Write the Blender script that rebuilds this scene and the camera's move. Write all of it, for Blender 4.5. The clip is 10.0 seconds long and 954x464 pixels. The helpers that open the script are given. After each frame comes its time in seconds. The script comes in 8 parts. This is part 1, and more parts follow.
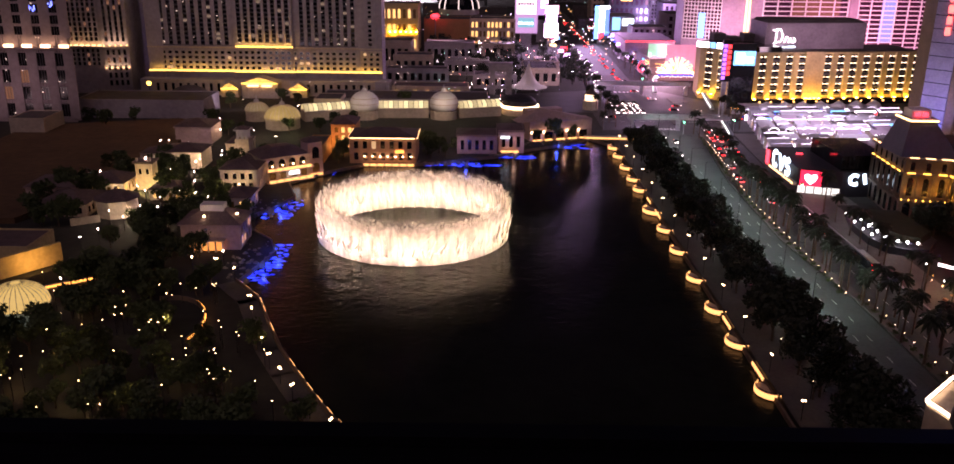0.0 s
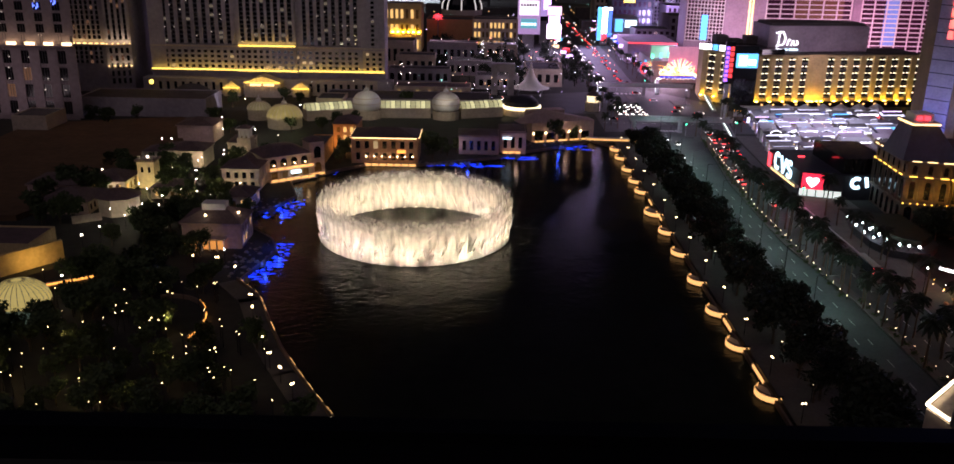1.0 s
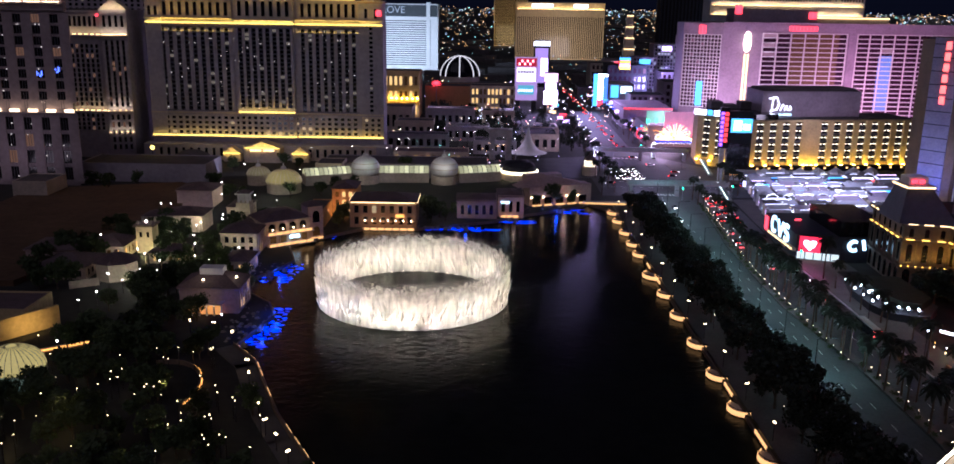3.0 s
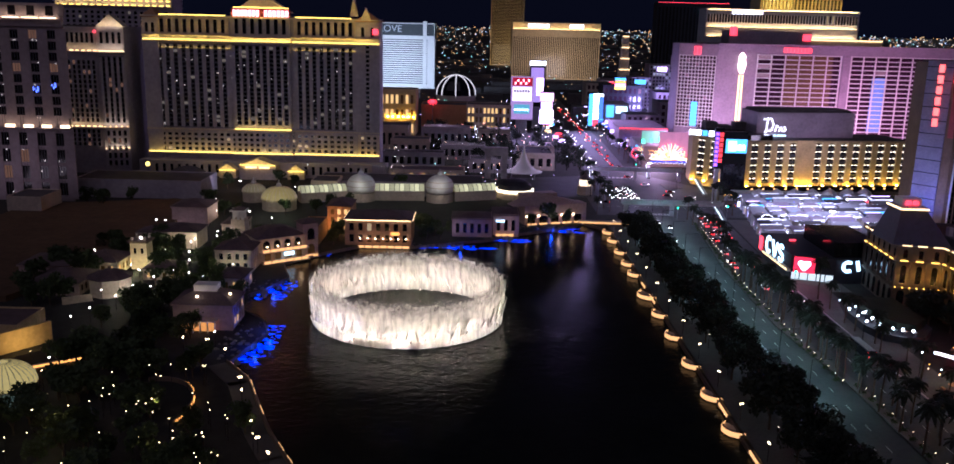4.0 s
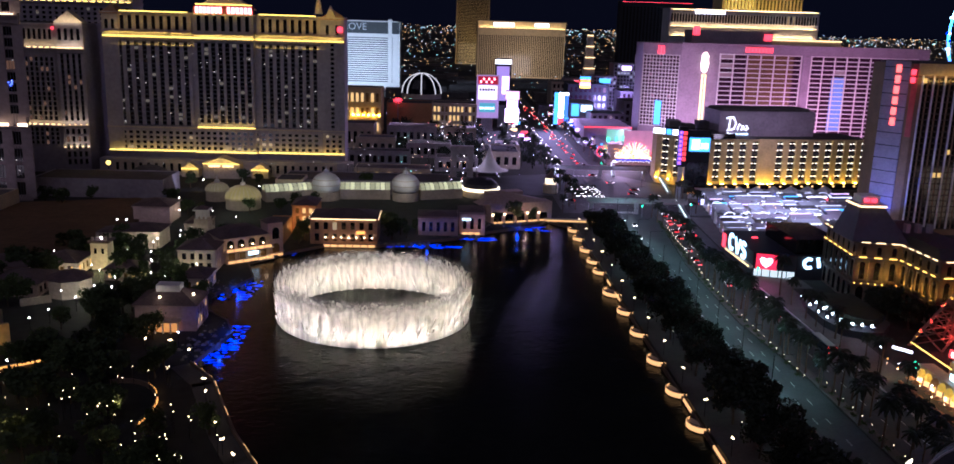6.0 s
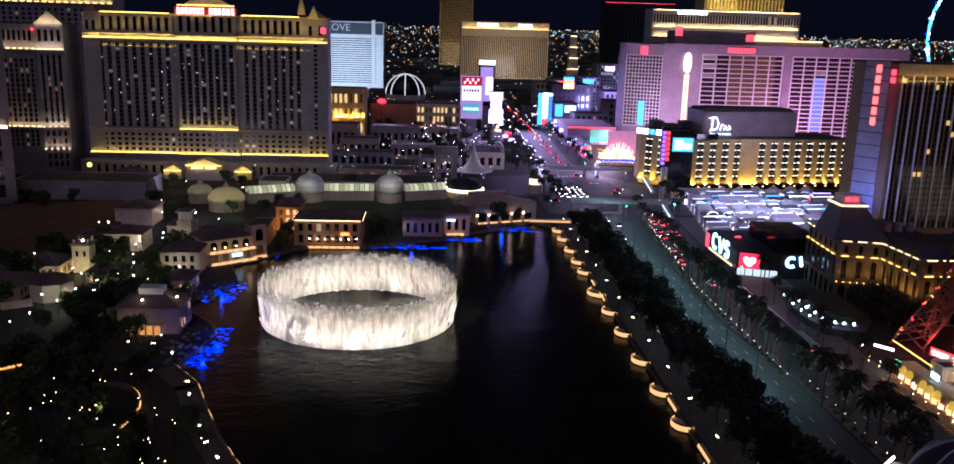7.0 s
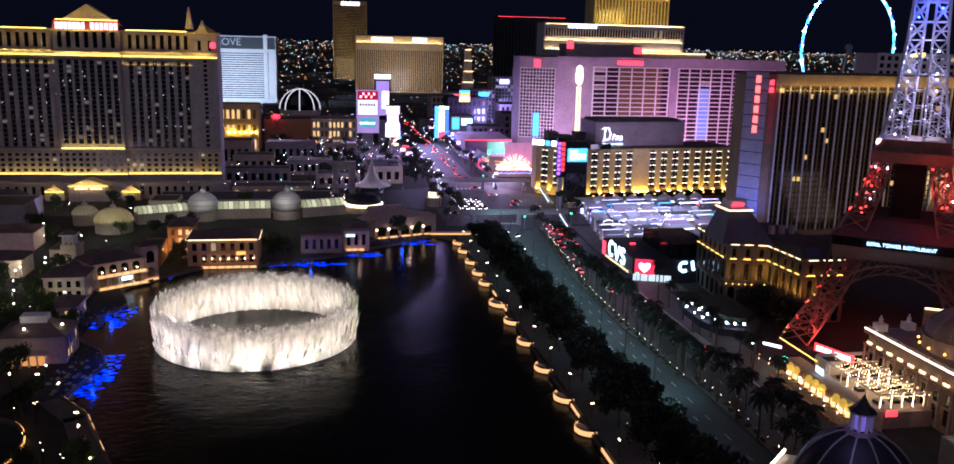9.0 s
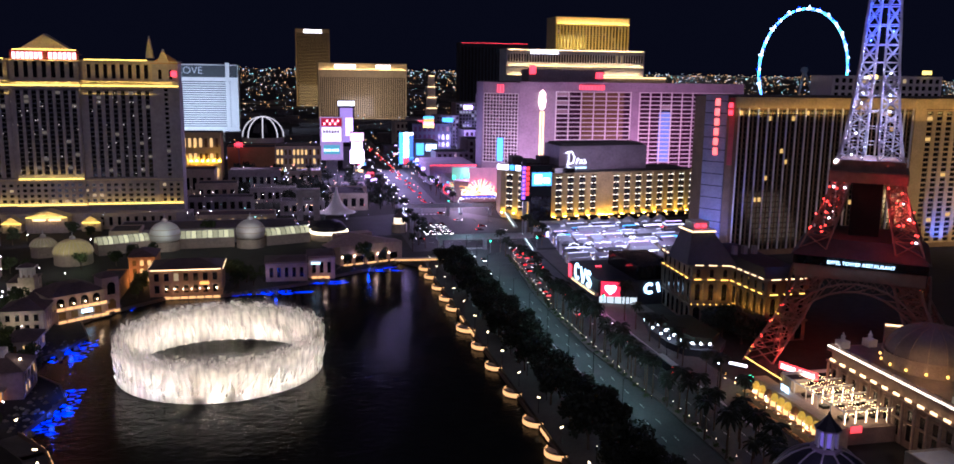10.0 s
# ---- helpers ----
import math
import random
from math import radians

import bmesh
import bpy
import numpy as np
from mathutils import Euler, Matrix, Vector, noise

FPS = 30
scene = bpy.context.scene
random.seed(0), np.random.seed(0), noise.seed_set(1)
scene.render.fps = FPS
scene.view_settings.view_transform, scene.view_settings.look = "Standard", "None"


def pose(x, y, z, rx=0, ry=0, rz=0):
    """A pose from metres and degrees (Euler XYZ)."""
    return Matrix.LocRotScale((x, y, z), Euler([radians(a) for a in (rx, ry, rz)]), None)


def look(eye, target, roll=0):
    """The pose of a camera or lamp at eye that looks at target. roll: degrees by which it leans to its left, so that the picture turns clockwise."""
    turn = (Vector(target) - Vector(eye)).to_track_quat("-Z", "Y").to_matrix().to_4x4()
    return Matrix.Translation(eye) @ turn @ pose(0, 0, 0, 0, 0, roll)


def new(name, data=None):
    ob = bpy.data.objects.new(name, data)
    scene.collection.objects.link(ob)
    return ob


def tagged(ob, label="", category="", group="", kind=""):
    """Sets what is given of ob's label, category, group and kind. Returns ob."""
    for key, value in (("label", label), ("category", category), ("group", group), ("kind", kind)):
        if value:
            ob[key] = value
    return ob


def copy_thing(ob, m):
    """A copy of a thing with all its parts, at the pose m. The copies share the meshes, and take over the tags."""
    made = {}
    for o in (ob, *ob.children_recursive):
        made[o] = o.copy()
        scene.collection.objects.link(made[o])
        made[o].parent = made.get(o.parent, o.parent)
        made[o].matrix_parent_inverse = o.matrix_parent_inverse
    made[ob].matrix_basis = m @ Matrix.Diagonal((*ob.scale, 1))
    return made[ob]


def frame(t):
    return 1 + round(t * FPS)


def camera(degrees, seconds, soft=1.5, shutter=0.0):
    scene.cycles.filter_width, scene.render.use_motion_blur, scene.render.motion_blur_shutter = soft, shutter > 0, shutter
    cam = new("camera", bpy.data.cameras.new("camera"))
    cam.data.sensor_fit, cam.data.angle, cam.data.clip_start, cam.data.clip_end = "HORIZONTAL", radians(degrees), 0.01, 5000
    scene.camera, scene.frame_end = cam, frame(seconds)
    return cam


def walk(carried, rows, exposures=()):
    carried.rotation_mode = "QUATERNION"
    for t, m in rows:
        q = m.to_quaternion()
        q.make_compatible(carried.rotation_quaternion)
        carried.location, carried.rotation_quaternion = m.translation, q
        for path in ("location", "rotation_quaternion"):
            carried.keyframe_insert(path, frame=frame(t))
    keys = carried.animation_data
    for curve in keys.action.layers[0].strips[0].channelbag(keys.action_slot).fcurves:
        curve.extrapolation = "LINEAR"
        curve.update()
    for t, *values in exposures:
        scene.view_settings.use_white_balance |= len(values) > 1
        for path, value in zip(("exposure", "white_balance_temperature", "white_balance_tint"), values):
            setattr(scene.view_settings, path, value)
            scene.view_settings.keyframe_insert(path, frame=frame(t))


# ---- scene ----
# camera: seconds, yaw, pitch, roll (degrees); it stands on a high balcony and only turns
LENS = 57.43
EYE = 90.0
TURNS = (
    (0.0, 0.000, -18.734, 0.707),
    (0.5, 0.038, -18.767, 0.904),
    (1.0, 0.086, -18.696, 1.091),
    (1.5, 0.093, -17.886, 1.145),
    (2.0, 0.043, -16.679, 1.041),
    (2.5, 0.079, -15.566, 0.854),
    (4.0, -0.266, -13.275, 1.396),
    (4.5, -0.733, -13.259, 1.441),
    (5.0, -1.403, -13.324, 1.517),
    (6.5, -3.001, -13.299, 1.709),
    (7.0, -3.597, -13.237, 1.661),
    (7.5, -5.155, -13.207, 1.657),
    (8.0, -7.249, -13.095, 1.633),
    (8.5, -8.919, -12.972, 1.512),
    (9.0, -10.287, -12.194, 1.424),
    (9.5, -11.725, -11.106, 1.327),
    (10.0, -12.535, -10.500, 0.900),
)


def heading(yaw, pitch):
    a, b = radians(yaw), radians(pitch)
    return Vector((-math.sin(a) * math.cos(b), math.cos(a) * math.cos(b), math.sin(b)))


SWAY = {0.5: -0.004, 1.0: -0.007, 1.5: 0.001}


def eye_at(t):
    # a slight sway of the body in the first second
    return Vector((0, 0, EYE + SWAY.get(t, 0.0)))


cam = camera(LENS, 10.0, soft=1.6)
walk(cam, [(t, look(eye_at(t), eye_at(t) + heading(y, p), r)) for t, y, p, r in TURNS],
     [(0.0, 0.82, 7500, 42), (0.5, 0.45, 7000, 26), (1.0, 0.2, 6600, 18), (2.5, 0.36, 5600, 18), (4.0, 0.26, 5550, 23), (7.0, 0.2, 5450, 19), (10.0, 0.24, 5550, 23)])

# ---- night sky, glow of the city behind the balcony ----
world = bpy.data.worlds.new("night")
scene.world = world
world.use_nodes = True
wn = world.node_tree
bg = wn.nodes["Background"]
bg.inputs[0].default_value = (0.35, 0.42, 1.0, 1)
bg.inputs[1].default_value = 0.006
# wide dim sun added as fill, standing for the city's glow
glow_sun = new("city_glow", bpy.data.lights.new("city_glow", "SUN"))
glow_sun.data.energy, glow_sun.data.angle, glow_sun.data.color = 0.17, radians(70), (1.0, 0.84, 0.92)
glow_sun.matrix_world = look((0, 0, 300), (90, 260, 0))


def wash(at, aim, length, energy, color, turn=0.0):
    """A long floodlight along a wall."""
    ob = new("wall_flood", bpy.data.lights.new("wall_flood", "AREA"))
    d = ob.data
    d.shape, d.size, d.size_y, d.energy, d.color = "RECTANGLE", length, 0.5, energy, color
    ob.matrix_world = look(at, aim)
    return ob


def lamp(name, kind, at, energy, color, size=1.0, aim=None, spot=60):
    ob = new(name, bpy.data.lights.new(name, kind))
    d = ob.data
    d.energy, d.color = energy, color
    if kind == "AREA":
        d.size = size
    else:
        d.shadow_soft_size = size
    if kind == "SPOT":
        d.spot_size, d.spot_blend = radians(spot), 0.6
    ob.matrix_world = look(at, aim) if aim else Matrix.Translation(at)
    return ob


# ---- materials ----
def mat(name, base, rough=0.7, metal=0.0, scale=0.3, vary=0.25, bump=0.0, fine=6.0, glow=None, power=0.0, sample=True, spec=0.4):
    m = bpy.data.materials.new(name)
    m.use_nodes = True
    nt = m.node_tree
    b = nt.nodes["Principled BSDF"]
    b.inputs["Roughness"].default_value = rough
    b.inputs["Metallic"].default_value = metal
    b.inputs["Specular IOR Level"].default_value = spec
    tc = nt.nodes.new("ShaderNodeTexCoord")
    n1 = nt.nodes.new("ShaderNodeTexNoise")
    n1.inputs["Scale"].default_value, n1.inputs["Detail"].default_value = scale, 4
    n2 = nt.nodes.new("ShaderNodeTexNoise")
    n2.inputs["Scale"].default_value, n2.inputs["Detail"].default_value = scale * fine, 3
    add = nt.nodes.new("ShaderNodeMath")
    add.operation = "MULTIPLY_ADD"
    add.inputs[1].default_value, add.inputs[2].default_value = 0.5, 0.0
    mid = nt.nodes.new("ShaderNodeMath")
    mid.operation = "MULTIPLY_ADD"
    mid.inputs[1].default_value = 0.5
    ramp = nt.nodes.new("ShaderNodeValToRGB")
    lo, hi = 1 - vary, 1 + vary
    ramp.color_ramp.elements[0].position, ramp.color_ramp.elements[1].position = 0.3, 0.7
    ramp.color_ramp.elements[0].color = (*[c * lo for c in base], 1)
    ramp.color_ramp.elements[1].color = (*[min(1, c * hi) for c in base], 1)
    L = nt.links.new
    L(tc.outputs["Object"], n1.inputs["Vector"])
    L(tc.outputs["Object"], n2.inputs["Vector"])
    L(n1.outputs[0], add.inputs[0])
    L(n2.outputs[0], mid.inputs[0])
    L(add.outputs[0], mid.inputs[2])
    L(mid.outputs[0], ramp.inputs[0])
    L(ramp.outputs[0], b.inputs["Base Color"])
    if bump:
        bp = nt.nodes.new("ShaderNodeBump")
        bp.inputs["Strength"].default_value, bp.inputs["Distance"].default_value = bump, 0.1
        L(n2.outputs[0], bp.inputs["Height"])
        L(bp.outputs[0], b.inputs["Normal"])
    if glow:
        b.inputs["Emission Color"].default_value = (*glow, 1)
        b.inputs["Emission Strength"].default_value = power
        if not sample:
            m.cycles.emission_sampling = "NONE"
    return m


def light(name, color, power, sample=True):
    return mat(name, tuple(0.5 * c for c in color), 0.4, glow=color, power=power, sample=sample)


def window_mat(name, base, lit=(1.0, 0.72, 0.35), share=0.05, power=1.2, rough=0.12, ambient=0.0):
    # glass panes; a few rooms behind them have their lamps on
    m = mat(name, base, rough, 0.0, 0.8, 0.3, spec=0.6)
    nt = m.node_tree
    b = nt.nodes["Principled BSDF"]
    g = nt.nodes.new("ShaderNodeNewGeometry")
    lt = nt.nodes.new("ShaderNodeMath")
    lt.operation, lt.inputs[1].default_value = "LESS_THAN", share
    mu = nt.nodes.new("ShaderNodeMath")
    mu.operation, mu.inputs[1].default_value = "MULTIPLY_ADD", power
    mu.inputs[2].default_value = ambient
    b.inputs["Emission Color"].default_value = (*lit, 1)
    nt.links.new(g.outputs["Random Per Island"], lt.inputs[0])
    nt.links.new(lt.outputs[0], mu.inputs[0])
    nt.links.new(mu.outputs[0], b.inputs["Emission Strength"])
    m.cycles.emission_sampling = "NONE"
    return m


def many_lights(name, colors, power):
    # small far lamps, each in a colour of its own
    m = bpy.data.materials.new(name)
    m.use_nodes = True
    nt = m.node_tree
    b = nt.nodes["Principled BSDF"]
    b.inputs["Base Color"].default_value = (0.1, 0.1, 0.1, 1)
    g = nt.nodes.new("ShaderNodeNewGeometry")
    r = nt.nodes.new("ShaderNodeValToRGB")
    r.color_ramp.interpolation = "CONSTANT"
    while len(r.color_ramp.elements) < len(colors):
        r.color_ramp.elements.new(0.5)
    for i, c in enumerate(colors):
        r.color_ramp.elements[i].position = i / len(colors)
        r.color_ramp.elements[i].color = (*c, 1)
    nt.links.new(g.outputs["Random Per Island"], r.inputs[0])
    nt.links.new(r.outputs[0], b.inputs["Emission Color"])
    b.inputs["Emission Strength"].default_value = power
    m.cycles.emission_sampling = "NONE"
    return m


STONE = mat("pale_stone", (0.38, 0.34, 0.37), 0.8, scale=0.08, bump=0.2)
STONE_WARM = mat("warm_stone", (0.15, 0.11, 0.085), 0.8, scale=0.1, bump=0.2)
STUCCO = mat("cream_stucco", (0.55, 0.46, 0.36), 0.85, scale=0.15, bump=0.2)
STUCCO_PINK = mat("rose_stucco", (0.5, 0.36, 0.33), 0.85, scale=0.15, bump=0.2)
TERRA = mat("terracotta_stucco", (0.5, 0.27, 0.14), 0.85, scale=0.15, bump=0.2)
WHITE = mat("white_paint", (0.78, 0.76, 0.74), 0.6, scale=0.2, vary=0.1)
ROOF = mat("grey_roofing", (0.10, 0.09, 0.09), 0.9, scale=0.1, vary=0.35, bump=0.3)
TILE = mat("brown_roof_tile", (0.14, 0.10, 0.10), 0.85, scale=0.25, vary=0.35, bump=0.5)
TAN_ROOF = mat("tan_gravel_roof", (0.12, 0.07, 0.038), 0.95, scale=0.06, vary=0.3, bump=0.3)
SLATE = mat("dark_slate", (0.03, 0.03, 0.042), 0.6, scale=0.6, vary=0.35, bump=0.4)
DARK = mat("dark_metal", (0.02, 0.02, 0.022), 0.45, 0.6, 1.0)
STEEL = mat("steel", (0.35, 0.36, 0.38), 0.4, 0.8, 0.5)
ASPHALT = mat("asphalt", (0.055, 0.058, 0.058), 0.75, scale=0.12, vary=0.35, bump=0.2, fine=9)
PAVING = mat("paving", (0.10, 0.09, 0.085), 0.85, scale=0.2, vary=0.25, bump=0.2)
SOIL = mat("dark_ground", (0.03, 0.03, 0.026), 0.95, scale=0.02, vary=0.4, bump=0.3, fine=14)
PAINT = mat("road_paint", (0.6, 0.6, 0.57), 0.6, scale=0.8)
LEAF = mat("leaves", (0.05, 0.075, 0.025), 0.7, scale=0.4, vary=0.5)
LEAF_DARK = mat("dark_leaves", (0.022, 0.03, 0.018), 0.75, scale=0.4, vary=0.5)
BARK = mat("bark", (0.10, 0.075, 0.055), 0.9, scale=1.5, bump=0.5)
PALE_GLASS = mat("frosted_glass", (0.5, 0.5, 0.38), 0.35, scale=0.5)
ROCK = mat("rock", (0.2, 0.18, 0.16), 0.9, scale=0.5, bump=0.8)
PURPLE_PAINT = mat("mauve_panels", (0.36, 0.29, 0.35), 0.7, scale=0.1)
IRON = mat("painted_iron", (0.20, 0.13, 0.11), 0.55, 0.2, 0.5)
BLACK_GLASS = mat("black_glass", (0.01, 0.01, 0.012), 0.1, scale=0.5)
GOLD_WALL = mat("gold_concrete", (0.55, 0.42, 0.22), 0.8, scale=0.15, bump=0.2)
CAR_WHITE = mat("white_car_paint", (0.6, 0.6, 0.6), 0.25, scale=1)
CAR_DARK = mat("dark_car_paint", (0.03, 0.03, 0.04), 0.2, scale=1)
CAR_RED = mat("red_car_paint", (0.25, 0.02, 0.02), 0.25, scale=1)
RUBBER = mat("rubber", (0.02, 0.02, 0.02), 0.9, scale=2)

SPANDREL = mat("grey_spandrel", (0.10, 0.095, 0.11), 0.7, scale=0.2)
GLASS_NIGHT = window_mat("night_windows", (0.012, 0.012, 0.016), lit=(1.0, 0.82, 0.6), share=0.06, power=0.10)
GLASS_OFF = window_mat("dark_windows", (0.01, 0.01, 0.012), share=0.05, power=0.35)
GLASS_PINK = window_mat("rose_windows", (0.05, 0.02, 0.035), lit=(1, 0.6, 0.7), share=0.03, power=0.25)
GLASS_WARM = window_mat("warm_windows", (0.2, 0.13, 0.05), lit=(1, 0.6, 0.2), share=0.55, power=0.9)
L_YELLOW = light("yellow_floodlight", (1.0, 0.70, 0.12), 2.6)
L_WARM = light("warm_strip", (1.0, 0.66, 0.28), 2.6)
L_AMBER = light("amber_strip", (1.0, 0.42, 0.08), 1.6)
L_LAMP = light("lamp_globe", (1.0, 0.72, 0.36), 7)
L_WHITE = light("white_light", (0.92, 0.93, 1.0), 3.2)
L_COOL = light("cool_light", (0.55, 0.85, 1.0), 3)
L_RED = light("red_neon", (1.0, 0.05, 0.07), 2.6)
L_RED_SIGN = light("red_sign_face", (1.0, 0.06, 0.06), 1.7)
L_PINK = light("pink_neon", (1.0, 0.25, 0.45), 3.2)
L_BLUE = light("blue_light", (0.006, 0.05, 1.0), 1.6)
L_BLUE_SOFT = light("blue_wash", (0.05, 0.10, 1.0), 1.0)
L_CYAN = light("cyan_screen", (0.12, 0.5, 1.0), 1.6)
L_VIOLET = light("violet_screen", (0.72, 0.5, 1.0), 3)
L_GREEN = light("green_signal", (0.05, 1.0, 0.45), 5)
L_TAIL = light("tail_light", (1.0, 0.03, 0.03), 5, sample=False)
L_HEAD = light("head_light", (1.0, 0.95, 0.85), 9, sample=False)
L_WIN = light("lit_doorway", (1.0, 0.55, 0.18), 1.6)


# ---- building blocks ----
class Shape:
    """Collects the faces of one mesh."""

    def __init__(self):
        self.v, self.f = [], []

    def add(self, verts, faces):
        n = len(self.v)
        self.v += [tuple(p) for p in verts]
        self.f += [tuple(n + i for i in q) for q in faces]
        return self

    def hexa(self, c):
        return self.add(c, ((0, 3, 2, 1), (4, 5, 6, 7), (0, 1, 5, 4), (1, 2, 6, 5), (2, 3, 7, 6), (3, 0, 4, 7)))

    def box(self, x0, x1, y0, y1, z0, z1):
        return self.hexa([(x0, y0, z0), (x1, y0, z0), (x1, y1, z0), (x0, y1, z0), (x0, y0, z1), (x1, y0, z1), (x1, y1, z1), (x0, y1, z1)])

    def fbox(self, w, a0, a1, d0, d1, z0, z1):
        """A box in the frame of a wall w: along it, outwards, up."""
        return self.hexa([w.at(a0, d1, z0), w.at(a1, d1, z0), w.at(a1, d0, z0), w.at(a0, d0, z0), w.at(a0, d1, z1), w.at(a1, d1, z1), w.at(a1, d0, z1), w.at(a0, d0, z1)])

    def fquad(self, w, a0, a1, d, z0, z1):
        return self.add([w.at(a0, d, z0), w.at(a1, d, z0), w.at(a1, d, z1), w.at(a0, d, z1)], ((0, 1, 2, 3),))

    def prism(self, poly, z0, z1, grow=1.0):
        n = len(poly)
        cx, cy = sum(p[0] for p in poly) / n, sum(p[1] for p in poly) / n
        top = [(cx + (p[0] - cx) * grow, cy + (p[1] - cy) * grow) for p in poly]
        vs = [(p[0], p[1], z0) for p in poly] + [(p[0], p[1], z1) for p in top]
        fs = [(i, (i + 1) % n, n + (i + 1) % n, n + i) for i in range(n)]
        return self.add(vs, fs + [tuple(range(n, 2 * n)), tuple(reversed(range(n)))])

    def lathe(self, cx, cy, prof, n=24, a0=0.0, a1=360.0):
        full = a1 - a0 >= 360
        m = n if full else n + 1
        vs = []
        for k in range(m):
            a = radians(a0 + (a1 - a0) * k / n)
            vs += [(cx + r * math.cos(a), cy + r * math.sin(a), z) for r, z in prof]
        p = len(prof)
        fs = []
        for k in range(n):
            j = (k + 1) % m
            fs += [(k * p + i, j * p + i, j * p + i + 1, k * p + i + 1) for i in range(p - 1)]
        return self.add(vs, fs)

    def tube(self, a, b, r0, r1=None, n=6):
        a, b = Vector(a), Vector(b)
        r1 = r0 if r1 is None else r1
        w = (b - a).normalized()
        u = w.orthogonal().normalized()
        t = w.cross(u)
        vs = []
        for p, r in ((a, r0), (b, r1)):
            vs += [p + r * (math.cos(2 * math.pi * k / n) * u + math.sin(2 * math.pi * k / n) * t) for k in range(n)]
        fs = [(k, (k + 1) % n, n + (k + 1) % n, n + k) for k in range(n)]
        return self.add(vs, fs + [tuple(range(n, 2 * n)), tuple(reversed(range(n)))])

    def ball(self, x, y, z, r, n=8):
        k = max(3, n // 2)
        return self.lathe(x, y, [(max(0.001, r * math.sin(math.pi * i / k)), z - r * math.cos(math.pi * i / k)) for i in range(k + 1)], n)

    def hip(self, x0, x1, y0, y1, z0, h, eave=0.8):
        x0, x1, y0, y1 = x0 - eave, x1 + eave, y0 - eave, y1 + eave
        s = min(x1 - x0, y1 - y0) / 2
        if x1 - x0 > y1 - y0:
            r = [(x0 + s, (y0 + y1) / 2), (x1 - s, (y0 + y1) / 2)]
        else:
            r = [((x0 + x1) / 2, y0 + s), ((x0 + x1) / 2, y1 - s)]
        c = [(x0, y0, z0), (x1, y0, z0), (x1, y1, z0), (x0, y1, z0), (*r[0], z0 + h), (*r[1], z0 + h)]
        if x1 - x0 > y1 - y0:
            fs = ((0, 1, 5, 4), (1, 2, 5), (2, 3, 4, 5), (3, 0, 4), (3, 2, 1, 0))
        else:
            fs = ((0, 1, 4), (1, 2, 5, 4), (2, 3, 5), (3, 0, 4, 5), (3, 2, 1, 0))
        return self.add(c, fs)

    def mesh(self, name, material, smooth=False):
        me = bpy.data.meshes.new(name)
        me.from_pydata(self.v, [], self.f)
        me.materials.append(material)
        if smooth:
            me.polygons.foreach_set("use_smooth", [True] * len(me.polygons))
        me.update()
        return me


class Wall:
    """A wall's frame: from p to q, its outside to the right of that way."""

    def __init__(self, p, q):
        self.p = Vector((*p, 0))
        d = Vector((*q, 0)) - self.p
        self.length = d.length
        self.u = d.normalized()
        self.n = Vector((self.u.y, -self.u.x, 0))

    def at(self, a, d, z):
        return self.p + self.u * a + self.n * d + Vector((0, 0, z))


def thing(name, label, category, at=(0, 0, 0), group="", kind=""):
    ob = new(name)
    ob.location = at
    return tagged(ob, label, category, group, kind)


def part(name, shape, material, parent, label="", kind="", smooth=False):
    me = shape if isinstance(shape, bpy.types.Mesh) else shape.mesh(name, material, smooth)
    ob = new(name, me)
    if parent:
        ob.parent = parent
    return tagged(ob, label, kind=kind)


def solid(name, shape, material, label, category, group="", kind="", smooth=False):
    return tagged(new(name, shape.mesh(name, material, smooth)), label, category, group, kind)


def facade(parent, w, a0, a1, z0, z1, cols, rows, wall, glass, pier=0.45, span=0.35, deep=0.45, d=0.0, piers=True, spans=True, infill=None):
    """Piers and spandrels stand proud of single panes."""
    pw, ph = (a1 - a0) / cols, (z1 - z0) / rows
    g, s = Shape(), Shape()
    cells = [(i, j) for i in range(cols) for j in range(rows)]
    random.Random(cols * 31 + rows).shuffle(cells)
    for i, j in cells:
        g.fquad(w, a0 + (i + pier / 2) * pw, a0 + (i + 1 - pier / 2) * pw, d + 0.06, z0 + (j + span / 2) * ph, z0 + (j + 1 - span / 2) * ph)
    if piers:
        for i in range(cols + 1):
            s.fbox(w, a0 + (i - pier / 2) * pw, a0 + (i + pier / 2) * pw, d + 0.01, d + deep, z0, z1)
    if spans:
        q = Shape() if infill else s
        for j in range(rows + 1):
            q.fbox(w, a0 - pier / 2 * pw, a1 + pier / 2 * pw, d + 0.01, d + deep * (0.25 if infill else 0.6), z0 + (j - span / 2) * ph, z0 + (j + span / 2) * ph)
        if infill:
            part("spandrel_grid", q, infill, parent, "", "stuff")
    part("window_panes", g, glass, parent, "rows of dark hotel windows, a few lit", "stuff")
    if piers or spans:
        part("wall_grid", s, wall, parent, "", "stuff")


